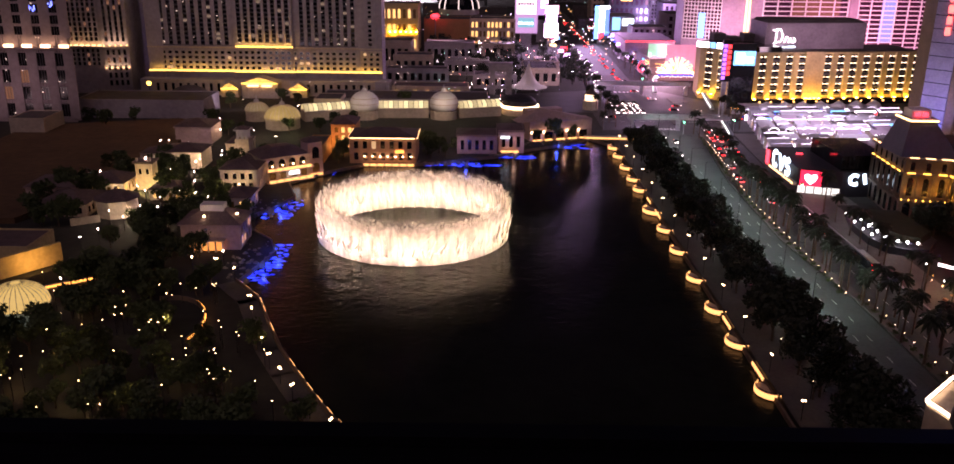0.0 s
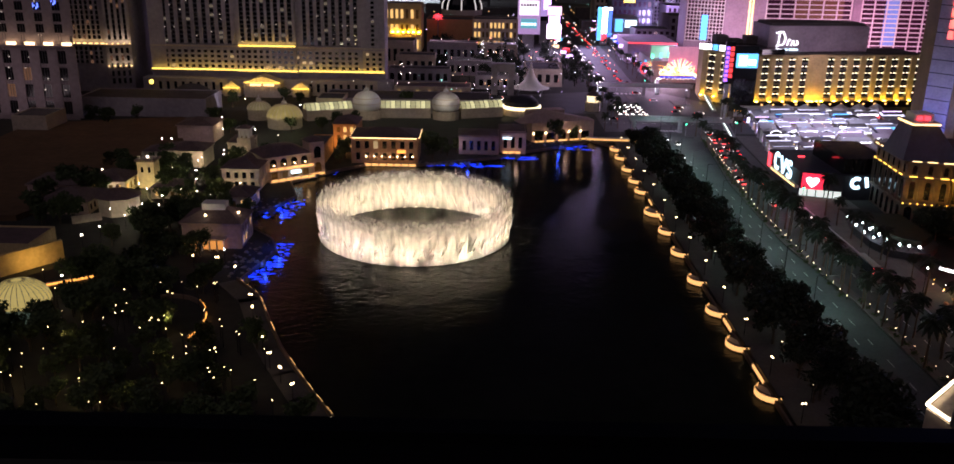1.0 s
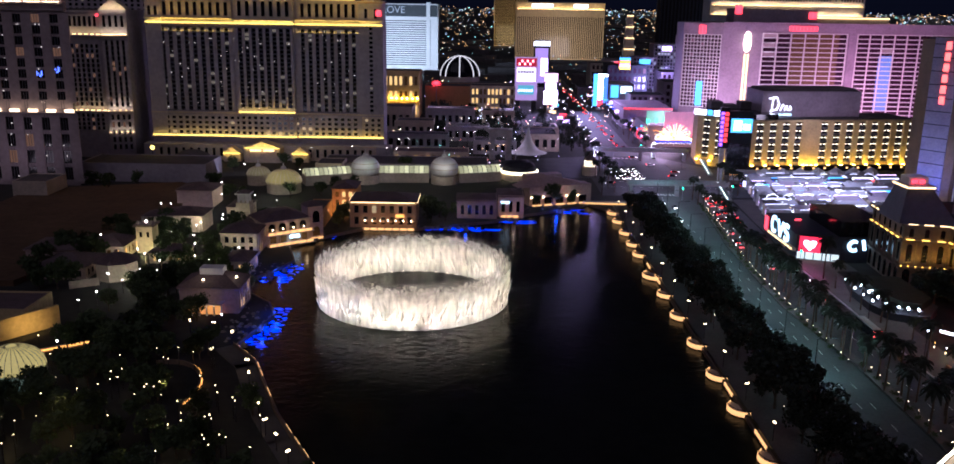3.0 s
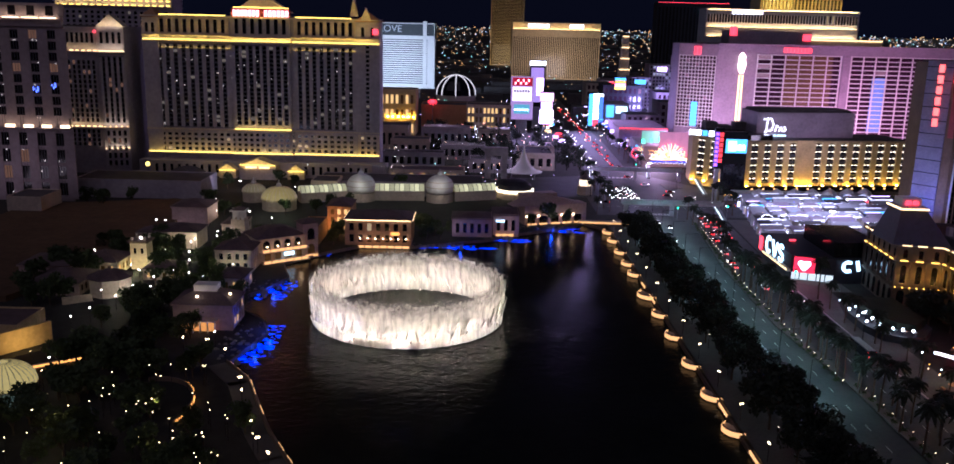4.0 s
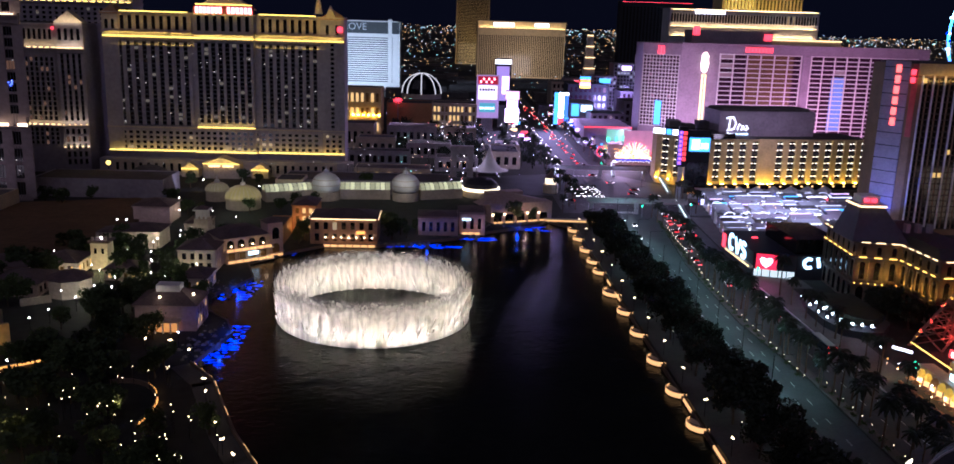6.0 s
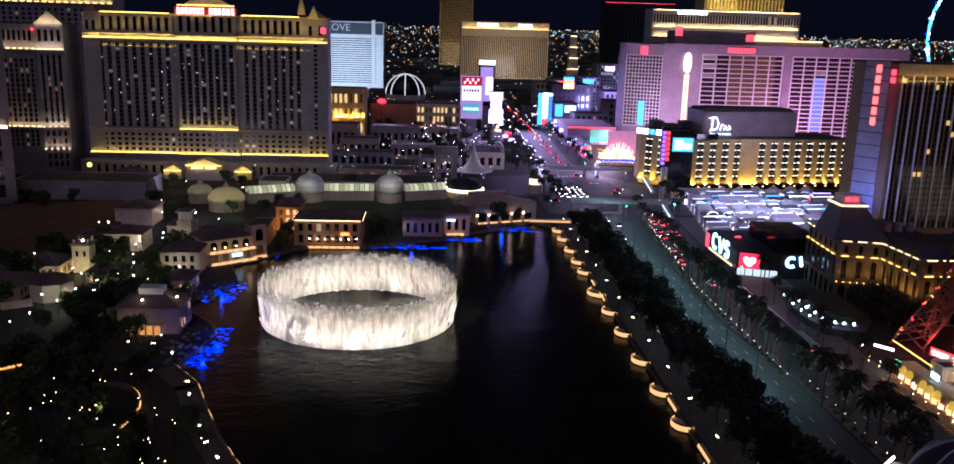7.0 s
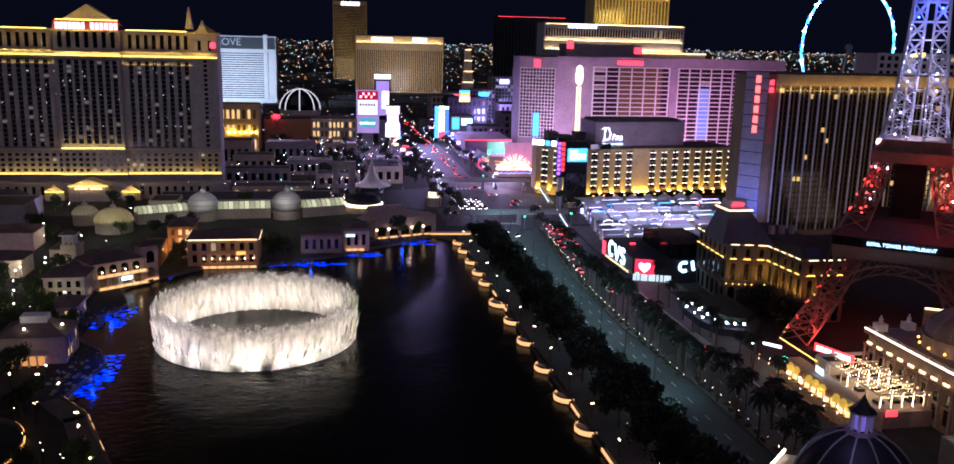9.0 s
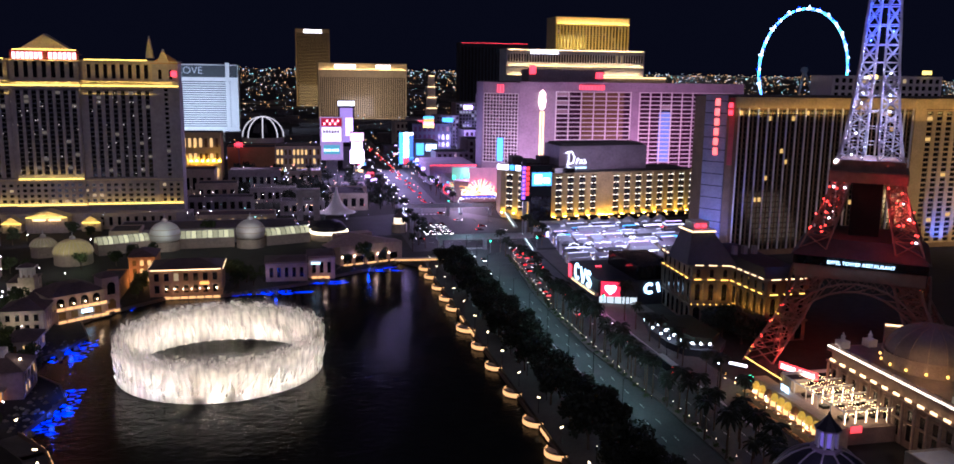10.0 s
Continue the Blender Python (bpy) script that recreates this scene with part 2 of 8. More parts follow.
def bars(parent, w, a0, a1, d, z0, z1, n, material, name="sign_bar", gap=0.3, tall=False):
    """A sign whose writing is drawn as plain bars."""
    for i in range(n):
        s = Shape()
        if tall:
            h = (z1 - z0) / n
            s.fbox(w, a0, a1, d, d + 0.4, z1 - (i + 1) * h + gap * h / 2, z1 - i * h - gap * h / 2)
        else:
            b = (a1 - a0) / n
            s.fbox(w, a0 + (i + gap / 2) * b, a0 + (i + 1 - gap / 2) * b, d, d + 0.4, z0, z1)
        part(name, s, material, parent)

# ---- setting: ground, lake, roads ----
LAKE = ((30, 70), (62, 70), (62.5, 390), (52, 405), (46, 396), (23, 381), (7, 367), (-25, 352), (-46, 352), (-60, 338), (-72, 322),
        (-66, 303), (-71, 288), (-80, 274), (-64, 256), (-60, 245), (-65, 221), (-56, 209), (-50, 194), (-44.5, 181), (-38.5, 169.5),
        (-32.7, 159), (-27, 149.6), (-15, 135), (5, 108))
bm = bmesh.new()


def loop(points, z):
    vs = [bm.verts.new((x, y, z)) for x, y in points]
    return [bm.edges.new((vs[i], vs[(i + 1) % len(vs)])) for i in range(len(vs))]


edges = loop(LAKE, 0.0) + loop(((-3200, -200), (3600, -200), (3600, 2300), (-3200, 2300)), 0.0)
bmesh.ops.triangle_fill(bm, edges=edges, use_beauty=True)
far = [bm.verts.new(p) for p in ((-3200, 2300, 0), (3600, 2300, 0), (4200, 4750, 82), (-4000, 4750, 82))]
bm.faces.new(far)
me = bpy.data.meshes.new("ground")
bm.to_mesh(me)
bm.free()
me.materials.append(SOIL)
tagged(new("ground", me), "dark paved and planted city ground at night", "ground", kind="structure")

rim = Shape()
for i in range(len(LAKE)):
    w = Wall(LAKE[i], LAKE[(i + 1) % len(LAKE)])
    rim.fbox(w, 0, w.length, 0.0, 0.5, -2.5, 0.25)
solid("lake_edge", rim, STONE_WARM, "low brown stone wall round the lake", "lake wall", kind="structure")
bed = Shape().prism(LAKE, -3.2, -2.6)
solid("lake_bed", bed, SOIL, "dark bed of the lake", "lake bed", kind="structure")

WATER = mat("lake_water", (0.014, 0.016, 0.013), 0.13, scale=0.05, vary=0.3, spec=0.035)
nt = WATER.node_tree
tc = nt.nodes.new("ShaderNodeTexCoord")
mp = nt.nodes.new("ShaderNodeMapping")
mp.inputs["Scale"].default_value = (0.7, 1.1, 1)
nz = nt.nodes.new("ShaderNodeTexNoise")
nz.inputs["Scale"].default_value, nz.inputs["Detail"].default_value, nz.inputs["Roughness"].default_value = 0.6, 5, 0.6
bp = nt.nodes.new("ShaderNodeBump")
bp.inputs["Strength"].default_value, bp.inputs["Distance"].default_value = 0.2, 0.7
nt.links.new(tc.outputs["Object"], mp.inputs[0])
nt.links.new(mp.outputs[0], nz.inputs["Vector"])
nt.links.new(nz.outputs[0], bp.inputs["Height"])
nt.links.new(bp.outputs[0], nt.nodes["Principled BSDF"].inputs["Normal"])
sheet = Shape().add([(x, y, -0.9) for x, y in LAKE], [tuple(range(len(LAKE)))])
solid("water", sheet, WATER, "dark rippled water of the lake", "water", kind="structure")


def slab(name, poly, z, material, label, category):
    return solid(name, Shape().prism(poly, -0.3, z), material, label, category, kind="structure")


slab("road_west", ((86.5, 60), (100, 60), (100, 215), (96, 260), (98, 330), (108, 425), (86.5, 425)), 0.03, ASPHALT, "worn grey asphalt of the southbound boulevard", "road")
slab("road_east", ((103.5, 60), (117, 60), (117, 300), (124, 425), (111, 425), (101.5, 330), (100, 260), (103.5, 215)), 0.03, ASPHALT, "dark asphalt of the northbound boulevard", "road")
slab("crossroad", ((62, 425), (140, 425), (330, 470), (330, 488), (140, 500), (100, 560), (62, 540), (-60, 500), (-60, 480), (62, 470)), 0.034, ASPHALT, "wide asphalt junction with the cross street", "road")
slab("road_north", ((72, 540), (100, 555), (104, 700), (108, 1400), (84, 1400), (76, 700)), 0.038, ASPHALT, "boulevard running on to the north", "road")
slab("promenade_right", ((63, 70), (86, 70), (86, 400), (70, 415), (63, 400)), 0.12, PAVING, "paved lakeside promenade under trees", "pavement")
slab("pavement_right", ((117.5, 60), (129, 60), (129, 300), (137, 300), (137, 420), (125, 420), (117.5, 300)), 0.12, PAVING, "pavement before the shops", "pavement")
med = Shape().prism(((100.3, 60), (103.2, 60), (103.2, 215), (99.7, 260), (101.2, 330), (110.7, 425), (108.4, 425), (98.3, 330), (96.3, 260), (100.3, 215)), -0.2, 0.35)
solid("median", med, PAVING, "raised planted median with a pale kerb", "median", kind="structure")
lane = Shape()
for k in range(30):
    y = 100 + k * 11
    lane.box(90.9, 91.05, y, y + 3.2, 0.02, 0.045)
    if y < 330:
        lane.box(94.2, 94.35, y, y + 3.2, 0.02, 0.045)
        lane.box(107.9, 108.05, y, y + 3.2, 0.02, 0.045)
        lane.box(112.3, 112.45, y, y + 3.2, 0.02, 0.045)
solid("lane_markings", lane, PAINT, "dashed white lane markings on the boulevard", "road markings", kind="stuff")
kerb = Shape()
kerb.box(86, 86.5, 70, 420, -0.2, 0.2)
kerb.box(117, 117.5, 70, 300, -0.2, 0.2)
solid("kerbs", kerb, STONE, "pale stone kerbs along the boulevard", "kerb", kind="structure")

# lamps of the far city on the plain
rnd = random.Random(5)
cl = Shape()
for k in range(5200):
    y = 1000 + 3700 * rnd.random() ** 0.8
    x = rnd.uniform(-0.35, 0.95) * y
    z = max(0, (y - 2300) / 2450 * 82)
    s = y / 1431 * rnd.choice((0.25, 0.3, 0.4, 0.7))
    h = z + rnd.uniform(3, 14)
    cl.box(x - s, x + s, y - s, y + s, h - s, h + s)
CITY = many_lights("city_lamps", ((1, 0.5, 0.15), (1, 0.6, 0.25), (1, 0.55, 0.2), (0.8, 0.95, 1), (1, 0.45, 0.12), (1, 0.85, 0.6), (0.4, 1, 0.9), (0.5, 0.7, 1)), 1.3)
solid("city_lights", cl, CITY, "scattered lamps of the distant city", "city lights", kind="stuff")
lb = Shape()
for k in range(420):
    y = rnd.uniform(850, 3200)
    x = rnd.uniform(-0.3, 0.9) * y
    if 60 < x < 120:
        continue
    a, b, h = rnd.uniform(10, 40), rnd.uniform(10, 30), rnd.uniform(4, 12)
    z = max(0, (y - 2300) / 2450 * 82)
    lb.box(x - a, x + a, y, y + b, z - 1, z + h)
solid("low_city_blocks", lb, ROOF, "low dark buildings of the distant city", "buildings", kind="stuff")

# ---- great hotel towers ----


def arch_pane(w, a0, a1, d, z0, z1):
    """A pane with a round head."""
    m, r = (a0 + a1) / 2, (a1 - a0) / 2
    pts = [w.at(a0, d, z0), w.at(a1, d, z0)] + [w.at(m + r * math.cos(radians(b)), d, z1 - r + r * math.sin(radians(b))) for b in range(0, 181, 30)]
    return Shape().add(pts, (tuple(range(len(pts))),))


L_SIGN = light("rose_sign_face", (1.0, 0.25, 0.28), 5)
# window glints, put on the panes as small glowing boxes
GLINT_GLOW = light("window_glint", (1.0, 0.88, 0.75), 0.55, False)


def caesar_tower():
    t = thing("hotel_tower", "long pale stone hotel tower with yellow-lit cornices", "hotel tower", (-126, 520, 0))
    t.location = (0, 0, 0)
    x0, x1, y = -194, -58, 520
    b = Shape().box(x0, x1, y, y + 26, 0, 80).box(x0 + 1, x1 - 1, y + 1, y + 25, 80, 92)
    part("body", b, STONE, t)
    w = Wall((x0, y), (x1, y))
    facade(t, w, 6, 48, 28, 76, 9, 19, STONE, GLASS_NIGHT, 0.46, 0.3, 0.8, infill=SPANDREL)
    facade(t, w, 52, 84, 30, 76, 8, 19, STONE, GLASS_NIGHT, 0.36, 0.24, 0.8, d=2.0, infill=SPANDREL)
    facade(t, w, 88, 122, 28, 76, 8, 19, STONE, GLASS_NIGHT, 0.46, 0.3, 0.8, infill=SPANDREL)
    part("central_bay", Shape().fbox(w, 51, 85, -1, 2.0, 0, 95), STONE, t)
    for a0, a1 in ((-1, 8), (123, 137)):
        part("corner_pavilion", Shape().fbox(w, a0, a1, -14, 1.2, 0, 91), STONE, t)
        q0, q1 = w.at(a0, 1.2, 0), w.at(a1, -14, 0)
        part("pavilion_roof", Shape().hip(q0.x, q1.x, q0.y, q1.y, 91.04, 5.5, 0.9), TERRA, t, "brown-red tiled pavilion roof")
        for k in range(2):
            m = a0 + (a1 - a0) * (0.3 + 0.4 * k)
            part("arched_window", arch_pane(w, m - 0.9, m + 0.9, 1.24, 82.5, 88), BLACK_GLASS, t)
    facade(t, w, 128, 132, 28, 78, 1, 19, STONE, GLASS_NIGHT, 0.5, 0.4, d=1.2)
    facade(t, w, 6, 122, 13.5, 25, 30, 4, STONE, GLASS_OFF, 0.45, 0.45, d=0.4)
    facade(t, w, 52, 84, 13.5, 25.5, 9, 4, STONE, GLASS_OFF, 0.45, 0.45, d=2.1)
    facade(t, w, 125, 136, 13.5, 25, 3, 4, STUCCO, GLASS_OFF, 0.5, 0.45, d=1.4)
    facade(t, w, 8, 48, 82, 91, 9, 1, STUCCO, GLASS_OFF, 0.5, 0.15)
    facade(t, w, 52, 84, 82, 92, 7, 1, STUCCO, GLASS_OFF, 0.5, 0.15, d=2.2)
    facade(t, w, 88, 122, 82, 91, 8, 1, STUCCO, GLASS_OFF, 0.5, 0.15)
    glint = Shape()
    gr_ = random.Random(8)
    for k in range(120):
        a, z = gr_.uniform(8, 121), 29.5 + gr_.randrange(19) * 2.5
        glint.fbox(w, a, a + gr_.uniform(0.3, 0.8), 2.08 if 51 < a < 85 else 0.08, 2.2 if 51 < a < 85 else 0.2, z, z + gr_.uniform(0.3, 0.7))
    part("window_glints", glint, GLINT_GLOW, t, "small white glints put on the windows as glow", "stuff")
    c = Shape()
    for z, d in ((12.0, 2.6), (26.2, 1.4), (77.5, 1.6), (80.5, 2.2), (91.5, 1.8)):
        c.fbox(w, -1.5, 137.5, 0, d, z, z + 0.8).fbox(w, 50, 86, 0, d + 2, z, z + 0.8)
    part("cornice", c, STUCCO, t, "stone cornice bands")
    for a0, a1, d, z in ((-1, 50, 2.5, 12.9), (50, 86, 4.5, 12.9), (86, 137, 2.5, 12.9), (-1, 50, 1.9, 78.4), (50, 86, 3.9, 78.4), (86, 137, 1.9, 78.4), (9, 48, 1.6, 92.4), (88, 121, 1.6, 92.4), (51, 85, 3.2, 27.2)):
        part("light_strip", Shape().fbox(w, a0 + 0.3, a1 - 0.3, d - 0.35, d, z, z + 0.55), L_YELLOW, t, "row of yellow floodlights on a ledge")
    for a0, a1, h, d0, d1, m in ((52, 86, 101, -6, 2.4, 95), (126, 132, 99, -4, 1.2, 92), (120, 124, 106, -4, 1.2, 94)):
        mid = (a0 + a1) / 2
        p = Shape().add([w.at(a0, d1, m), w.at(a1, d1, m), w.at(mid, d1, h + (5 if a1 - a0 > 20 else 0)), w.at(a0, d0, m), w.at(a1, d0, m), w.at(mid, d0, h + (5 if a1 - a0 > 20 else 0))],
              ((0, 1, 2), (3, 5, 4), (0, 2, 5, 3), (2, 1, 4, 5), (0, 3, 4, 1)))
        part("pediment", p, STUCCO, t, "gabled roof pediment")
    part("light_strip", Shape().fbox(w, 53, 85, 3.2, 3.6, 97.3, 97.8), L_YELLOW, t)
    part("sign_board", Shape().fbox(w, 51.5, 86, 2.5, 3.0, 91.8, 97.0), mat("red_board", (0.12, 0.008, 0.008), 0.5), t, "red illuminated name board")
    bars(t, w, 52.5, 68, 3.05, 92.6, 96.2, 7, L_SIGN, gap=0.28)
    bars(t, w, 70.5, 85, 3.05, 92.6, 96.2, 6, L_SIGN, gap=0.28)
    part("roof", Shape().box(x0, x1, y + 1.5, y + 26.5, 92, 92.8), TILE, t)
    part("beacon", Shape().fbox(w, 133, 136, 1.3, 2.0, 84, 87), L_RED, t, "red square light near the roof")
    # low wings with three lit pediments at the foot
    part("podium", Shape().box(x0 - 4, x1 + 6, y - 10, y, 0, 9), STONE, t)
    ww = Wall((x0, y - 10), (x1, y - 10))
    facade(t, ww, 4, 44, 1, 8, 9, 1, STUCCO, GLASS_OFF, 0.6, 0.3)
    facade(t, ww, 92, 132, 1, 8, 9, 1, STUCCO, GLASS_OFF, 0.6, 0.3)
    for a0, a1, d, z in ((57, 79, 9, 8.5), (44, 55, 6, 4.8), (84, 95, 6, 4.8)):
        mid = (a0 + a1) / 2
        e = Shape().fbox(ww, a0 + 0.5, a1 - 0.5, 0, d, 0, z)
        part("porch", e, STUCCO, t)
        e = Shape().add([ww.at(a0, d + 0.5, z), ww.at(a1, d + 0.5, z), ww.at(mid, d + 0.5, z + 4), ww.at(a0, -1, z), ww.at(a1, -1, z), ww.at(mid, -1, z + 4)],
                        ((0, 1, 2), (3, 5, 4), (0, 2, 5, 3), (2, 1, 4, 5), (0, 3, 4, 1)))
        part("porch_roof", e, STUCCO, t)
        part("light_strip", Shape().fbox(ww, a0 + 0.6, a1 - 0.6, d + 0.9, d + 1.2, z + 0.1, z + 0.35), L_YELLOW, t)
        n = int((a1 - a0) / 3)
        for k in range(n + 1):
            q = ww.at(a0 + 1 + k * (a1 - a0 - 2) / n, d - 0.2, 0)
            part("column", Shape().tube(q, q + Vector((0, 0, z)), 0.45, 0.4, 8), STUCCO, t)
    bars(t, ww, 61, 67.5, 9.6, 6.9, 7.9, 7, L_WARM)
    bars(t, ww, 69, 75, 9.6, 6.9, 7.9, 6, L_WARM)
    return t


caesar_tower()
YEL = (1.0, 0.66, 0.10)
wash((-126, 516.6, 13.4), (-126, 520.8, 19), 132, 1700, YEL)
wash((-126, 516.5, 79.2), (-126, 520.8, 85), 132, 4200, YEL)
wash((-126, 514.0, 93.2), (-126, 519.5, 97.5), 34, 2200, YEL)
wash((-126, 514.5, 28.6), (-126, 518.5, 32), 32, 500, YEL)
wash((-126, 519.0, 74.0), (-126, 520.2, 78.5), 130, 900, YEL)
wash((-126, 497.6, 9.2), (-126, 500.6, 10.8), 20, 600, YEL)
wash((-144.5, 500.8, 5.4), (-144.5, 503.6, 6.8), 10, 280, YEL)
wash((-104.5, 500.8, 5.4), (-104.5, 503.6, 6.8), 10, 280, YEL)
lamp("spire_flood", "POINT", (-71, 512, 95), 900, YEL, 0.5)
lamp("spire_flood", "POINT", (-64, 513, 93), 500, YEL, 0.5)
# unseen fill lamps, added to lift the dark facades
lamp("court_fill", "AREA", (-126, 455, 9.5), 2300, (0.86, 0.8, 1.0), 30, (-126, 520, 52))
lamp("court_fill", "AREA", (-226, 400, 9.5), 1100, (1.0, 0.78, 0.85), 20, (-226, 428, 52))


def tower(name, label, p, q, depth, z1, bands, cols, rows, wall, glass, pier=0.5, span=0.4, cat="hotel tower", z0=2, strips=(), strip_mat=None, side=0, dash=0, wash_power=0, strip_color=(1.0, 0.7, 0.25)):
    """A slab tower on the line from p to q; bands: window zones in heights."""
    t = thing(name, label, cat)
    w = Wall(p, q)
    part("body", Shape().fbox(w, 0, w.length, -depth, 0, 0, z1), wall, t)
    for k, (b0, b1, r) in enumerate(bands):
        facade(t, w, 2, w.length - 2, b0, b1, cols, r, wall, glass, pier, span)
    if side:
        ws = Wall(w.at(w.length, 0, 0)[:2], w.at(w.length, -depth, 0)[:2])
        for b0, b1, r in bands:
            facade(t, ws, 1, ws.length - 1, b0, b1, side, r, wall, glass, pier, span)
    for z in strips:
        if wash_power:
            wash(w.at(w.length / 2, 2.2, z + 0.4), w.at(w.length / 2, 0.2, z + 4.5), w.length * 0.95, wash_power * w.length, strip_color)
        part("ledge", Shape().fbox(w, -0.6, w.length + 0.6, -depth, 1.3, z - 0.9, z), wall, t)
        nd_ = max(1, int(w.length / dash)) if dash else 1
        for k in range(nd_):
            b = w.length / nd_
            part("floodlight", Shape().fbox(w, k * b + (0.22 if dash else 0.01) * b, (k + 1) * b - (0.22 if dash else 0.01) * b, 0.85, 1.2, z + 0.02, z + 0.6), strip_mat, t, "floodlight on a ledge")
    c = Shape().fbox(w, -0.5, w.length + 0.5, -depth - 0.5, 0.9, z1 - 0.6, z1 + 0.6)
    part("cornice", c, wall, t)
    part("roof", Shape().fbox(w, 1, w.length - 1, -depth + 1, -1, z1 + 0.6, z1 + 1.4), ROOF, t)
    return t


STONE_MAUVE = mat("mauve_stone", (0.36, 0.29, 0.30), 0.8, scale=0.08, bump=0.2)
GLASS_HOT = window_mat("hotel_windows", (0.012, 0.01, 0.012), lit=(1.0, 0.5, 0.3), share=0.10, power=0.10)
L_LEDGE = light("ledge_lamp", (1.0, 0.72, 0.4), 3.0)
L_SCR = light("blue_room_screen", (0.12, 0.2, 1.0), 2.2, False)
# west neighbours
hw = tower("hotel_wing", "pale stone hotel wing with a gabled end and white-lit cornices", (-242, 512), (-218, 512), 30, 84, ((30, 66, 13), (75, 82, 1), (16, 26, 4)), 7, 13, STONE, GLASS_HOT, 0.42, 0.2, strips=(27.5, 71.0), strip_mat=L_WARM, dash=3.4, wash_power=16)
wg = Wall((-218, 511), (-204.5, 515))
part("end_pavilion", Shape().prism(((-218, 511), (-204.5, 515), (-204.5, 545), (-218, 545)), 0, 85), STONE, hw, "gabled end pavilion with tall windows")
facade(hw, wg, 1, wg.length - 1, 30, 68, 4, 13, STONE, GLASS_HOT, 0.5, 0.2, 0.8, infill=SPANDREL)
facade(hw, wg, 1, wg.length - 1, 4, 26, 4, 5, STONE, GLASS_HOT, 0.5, 0.3, 0.5)
part("ledge", Shape().fbox(wg, -0.5, wg.length + 0.5, 0, 1.4, 70.1, 71), STUCCO, hw)
part("ledge", Shape().fbox(wg, -0.5, wg.length + 0.5, 0, 1.2, 26.8, 27.4), STUCCO, hw)
part("floodlight", Shape().fbox(wg, 0.2, wg.length - 0.2, 0.9, 1.3, 71.02, 71.5), L_WARM, hw)
for k in range(5):
    for z in (27.5, 14.8):
        part("floodlight", Shape().fbox(wg, 0.4 + k * 3.1, 1.2 + k * 3.1, 0.9, 1.3, z, z + 0.5), L_WARM, hw, "floodlight on a ledge")
for k in range(4):
    part("arched_window", arch_pane(wg, 1.3 + k * 3.2, 2.9 + k * 3.2, 0.05, 75.5, 82), BLACK_GLASS, hw)
ga_ = [wg.at(-0.6, 0.8, 85), wg.at(wg.length + 0.6, 0.8, 85), wg.at(wg.length / 2, 0.8, 92), wg.at(-0.6, -30, 85), wg.at(wg.length + 0.6, -30, 85), wg.at(wg.length / 2, -30, 92)]
part("pediment", Shape().add(ga_, ((0, 1, 2), (3, 5, 4), (0, 2, 5, 3), (2, 1, 4, 5), (0, 3, 4, 1))), STUCCO, hw, "brightly lit gable")
part("beacon", Shape().ball(-219, 510, 82, 0.9, 8), L_RED, hw)
wash(wg.at(wg.length / 2, 3.2, 85.3), wg.at(wg.length / 2, 0.8, 87.5), wg.length, 420, (1.0, 0.8, 0.45))
wash(wg.at(wg.length / 2, 3.0, 71.6), wg.at(wg.length / 2, 0.2, 75), wg.length, 420, (1.0, 0.8, 0.45))
wash(wg.at(wg.length / 2, 3.0, 28), wg.at(wg.length / 2, 0.2, 34), wg.length, 500, (1.0, 0.78, 0.45))
wash(wg.at(wg.length / 2, 3.0, 15), wg.at(wg.length / 2, 0.2, 20), wg.length, 260, (1.0, 0.78, 0.45))
tower("rear_hotel_wing", "distant pale stone hotel wing with lit cornices", (-285, 605), (-206, 605), 20, 103, ((4, 95, 30),), 18, 30, STONE, GLASS_NIGHT, strips=(30.0, 98.0, 101.0), strip_mat=L_YELLOW, dash=4.5, wash_power=24)
lh = thing("lakeside_hotel", "broad mauve-grey hotel wing with wide windows and ledge lamps", "hotel tower")
wl = Wall((-290, 428), (-199.5, 428))
part("body", Shape().prism(((-290, 428), (-199.5, 428), (-214, 462), (-290, 462)), 0, 96), STONE_MAUVE, lh)
for z0, z1, r in ((2, 35, 4), (42, 84, 8), (90, 95, 1)):
    facade(lh, wl, 0.4, 90.1, z0, z1, 10, r, STONE_MAUVE, GLASS_HOT, 0.55, 0.24 if r > 1 else 0.1, 0.7, infill=STONE_MAUVE)
mull = Shape()
for k in range(10):
    for dx in (0.43, 0.57):
        mull.fbox(wl, 0.4 + (k + dx) * 8.97 - 0.1, 0.4 + (k + dx) * 8.97 + 0.1, 0.07, 0.2, 2, 84)
part("mullions", mull, SPANDREL, lh, "", "stuff")
for z, d in ((36.6, 1.5), (86.0, 1.5), (88.8, 1.2)):
    part("ledge", Shape().fbox(wl, -0.5, wl.length + 0.6, 0, d, z - 0.9, z), STONE_MAUVE, lh, "projecting stone ledge")
for k in range(10):
    part("floodlight", Shape().fbox(wl, k * 8.97 + 6.0, k * 8.97 + 10.6, 0.9, 1.4, 36.7, 38.1), L_LEDGE, lh, "broad warm ledge lamp")
    part("floodlight", Shape().fbox(wl, k * 8.97 + 0.6, k * 8.97 + 8.4, 0.9, 1.3, 88.9, 89.4), L_LEDGE, lh)
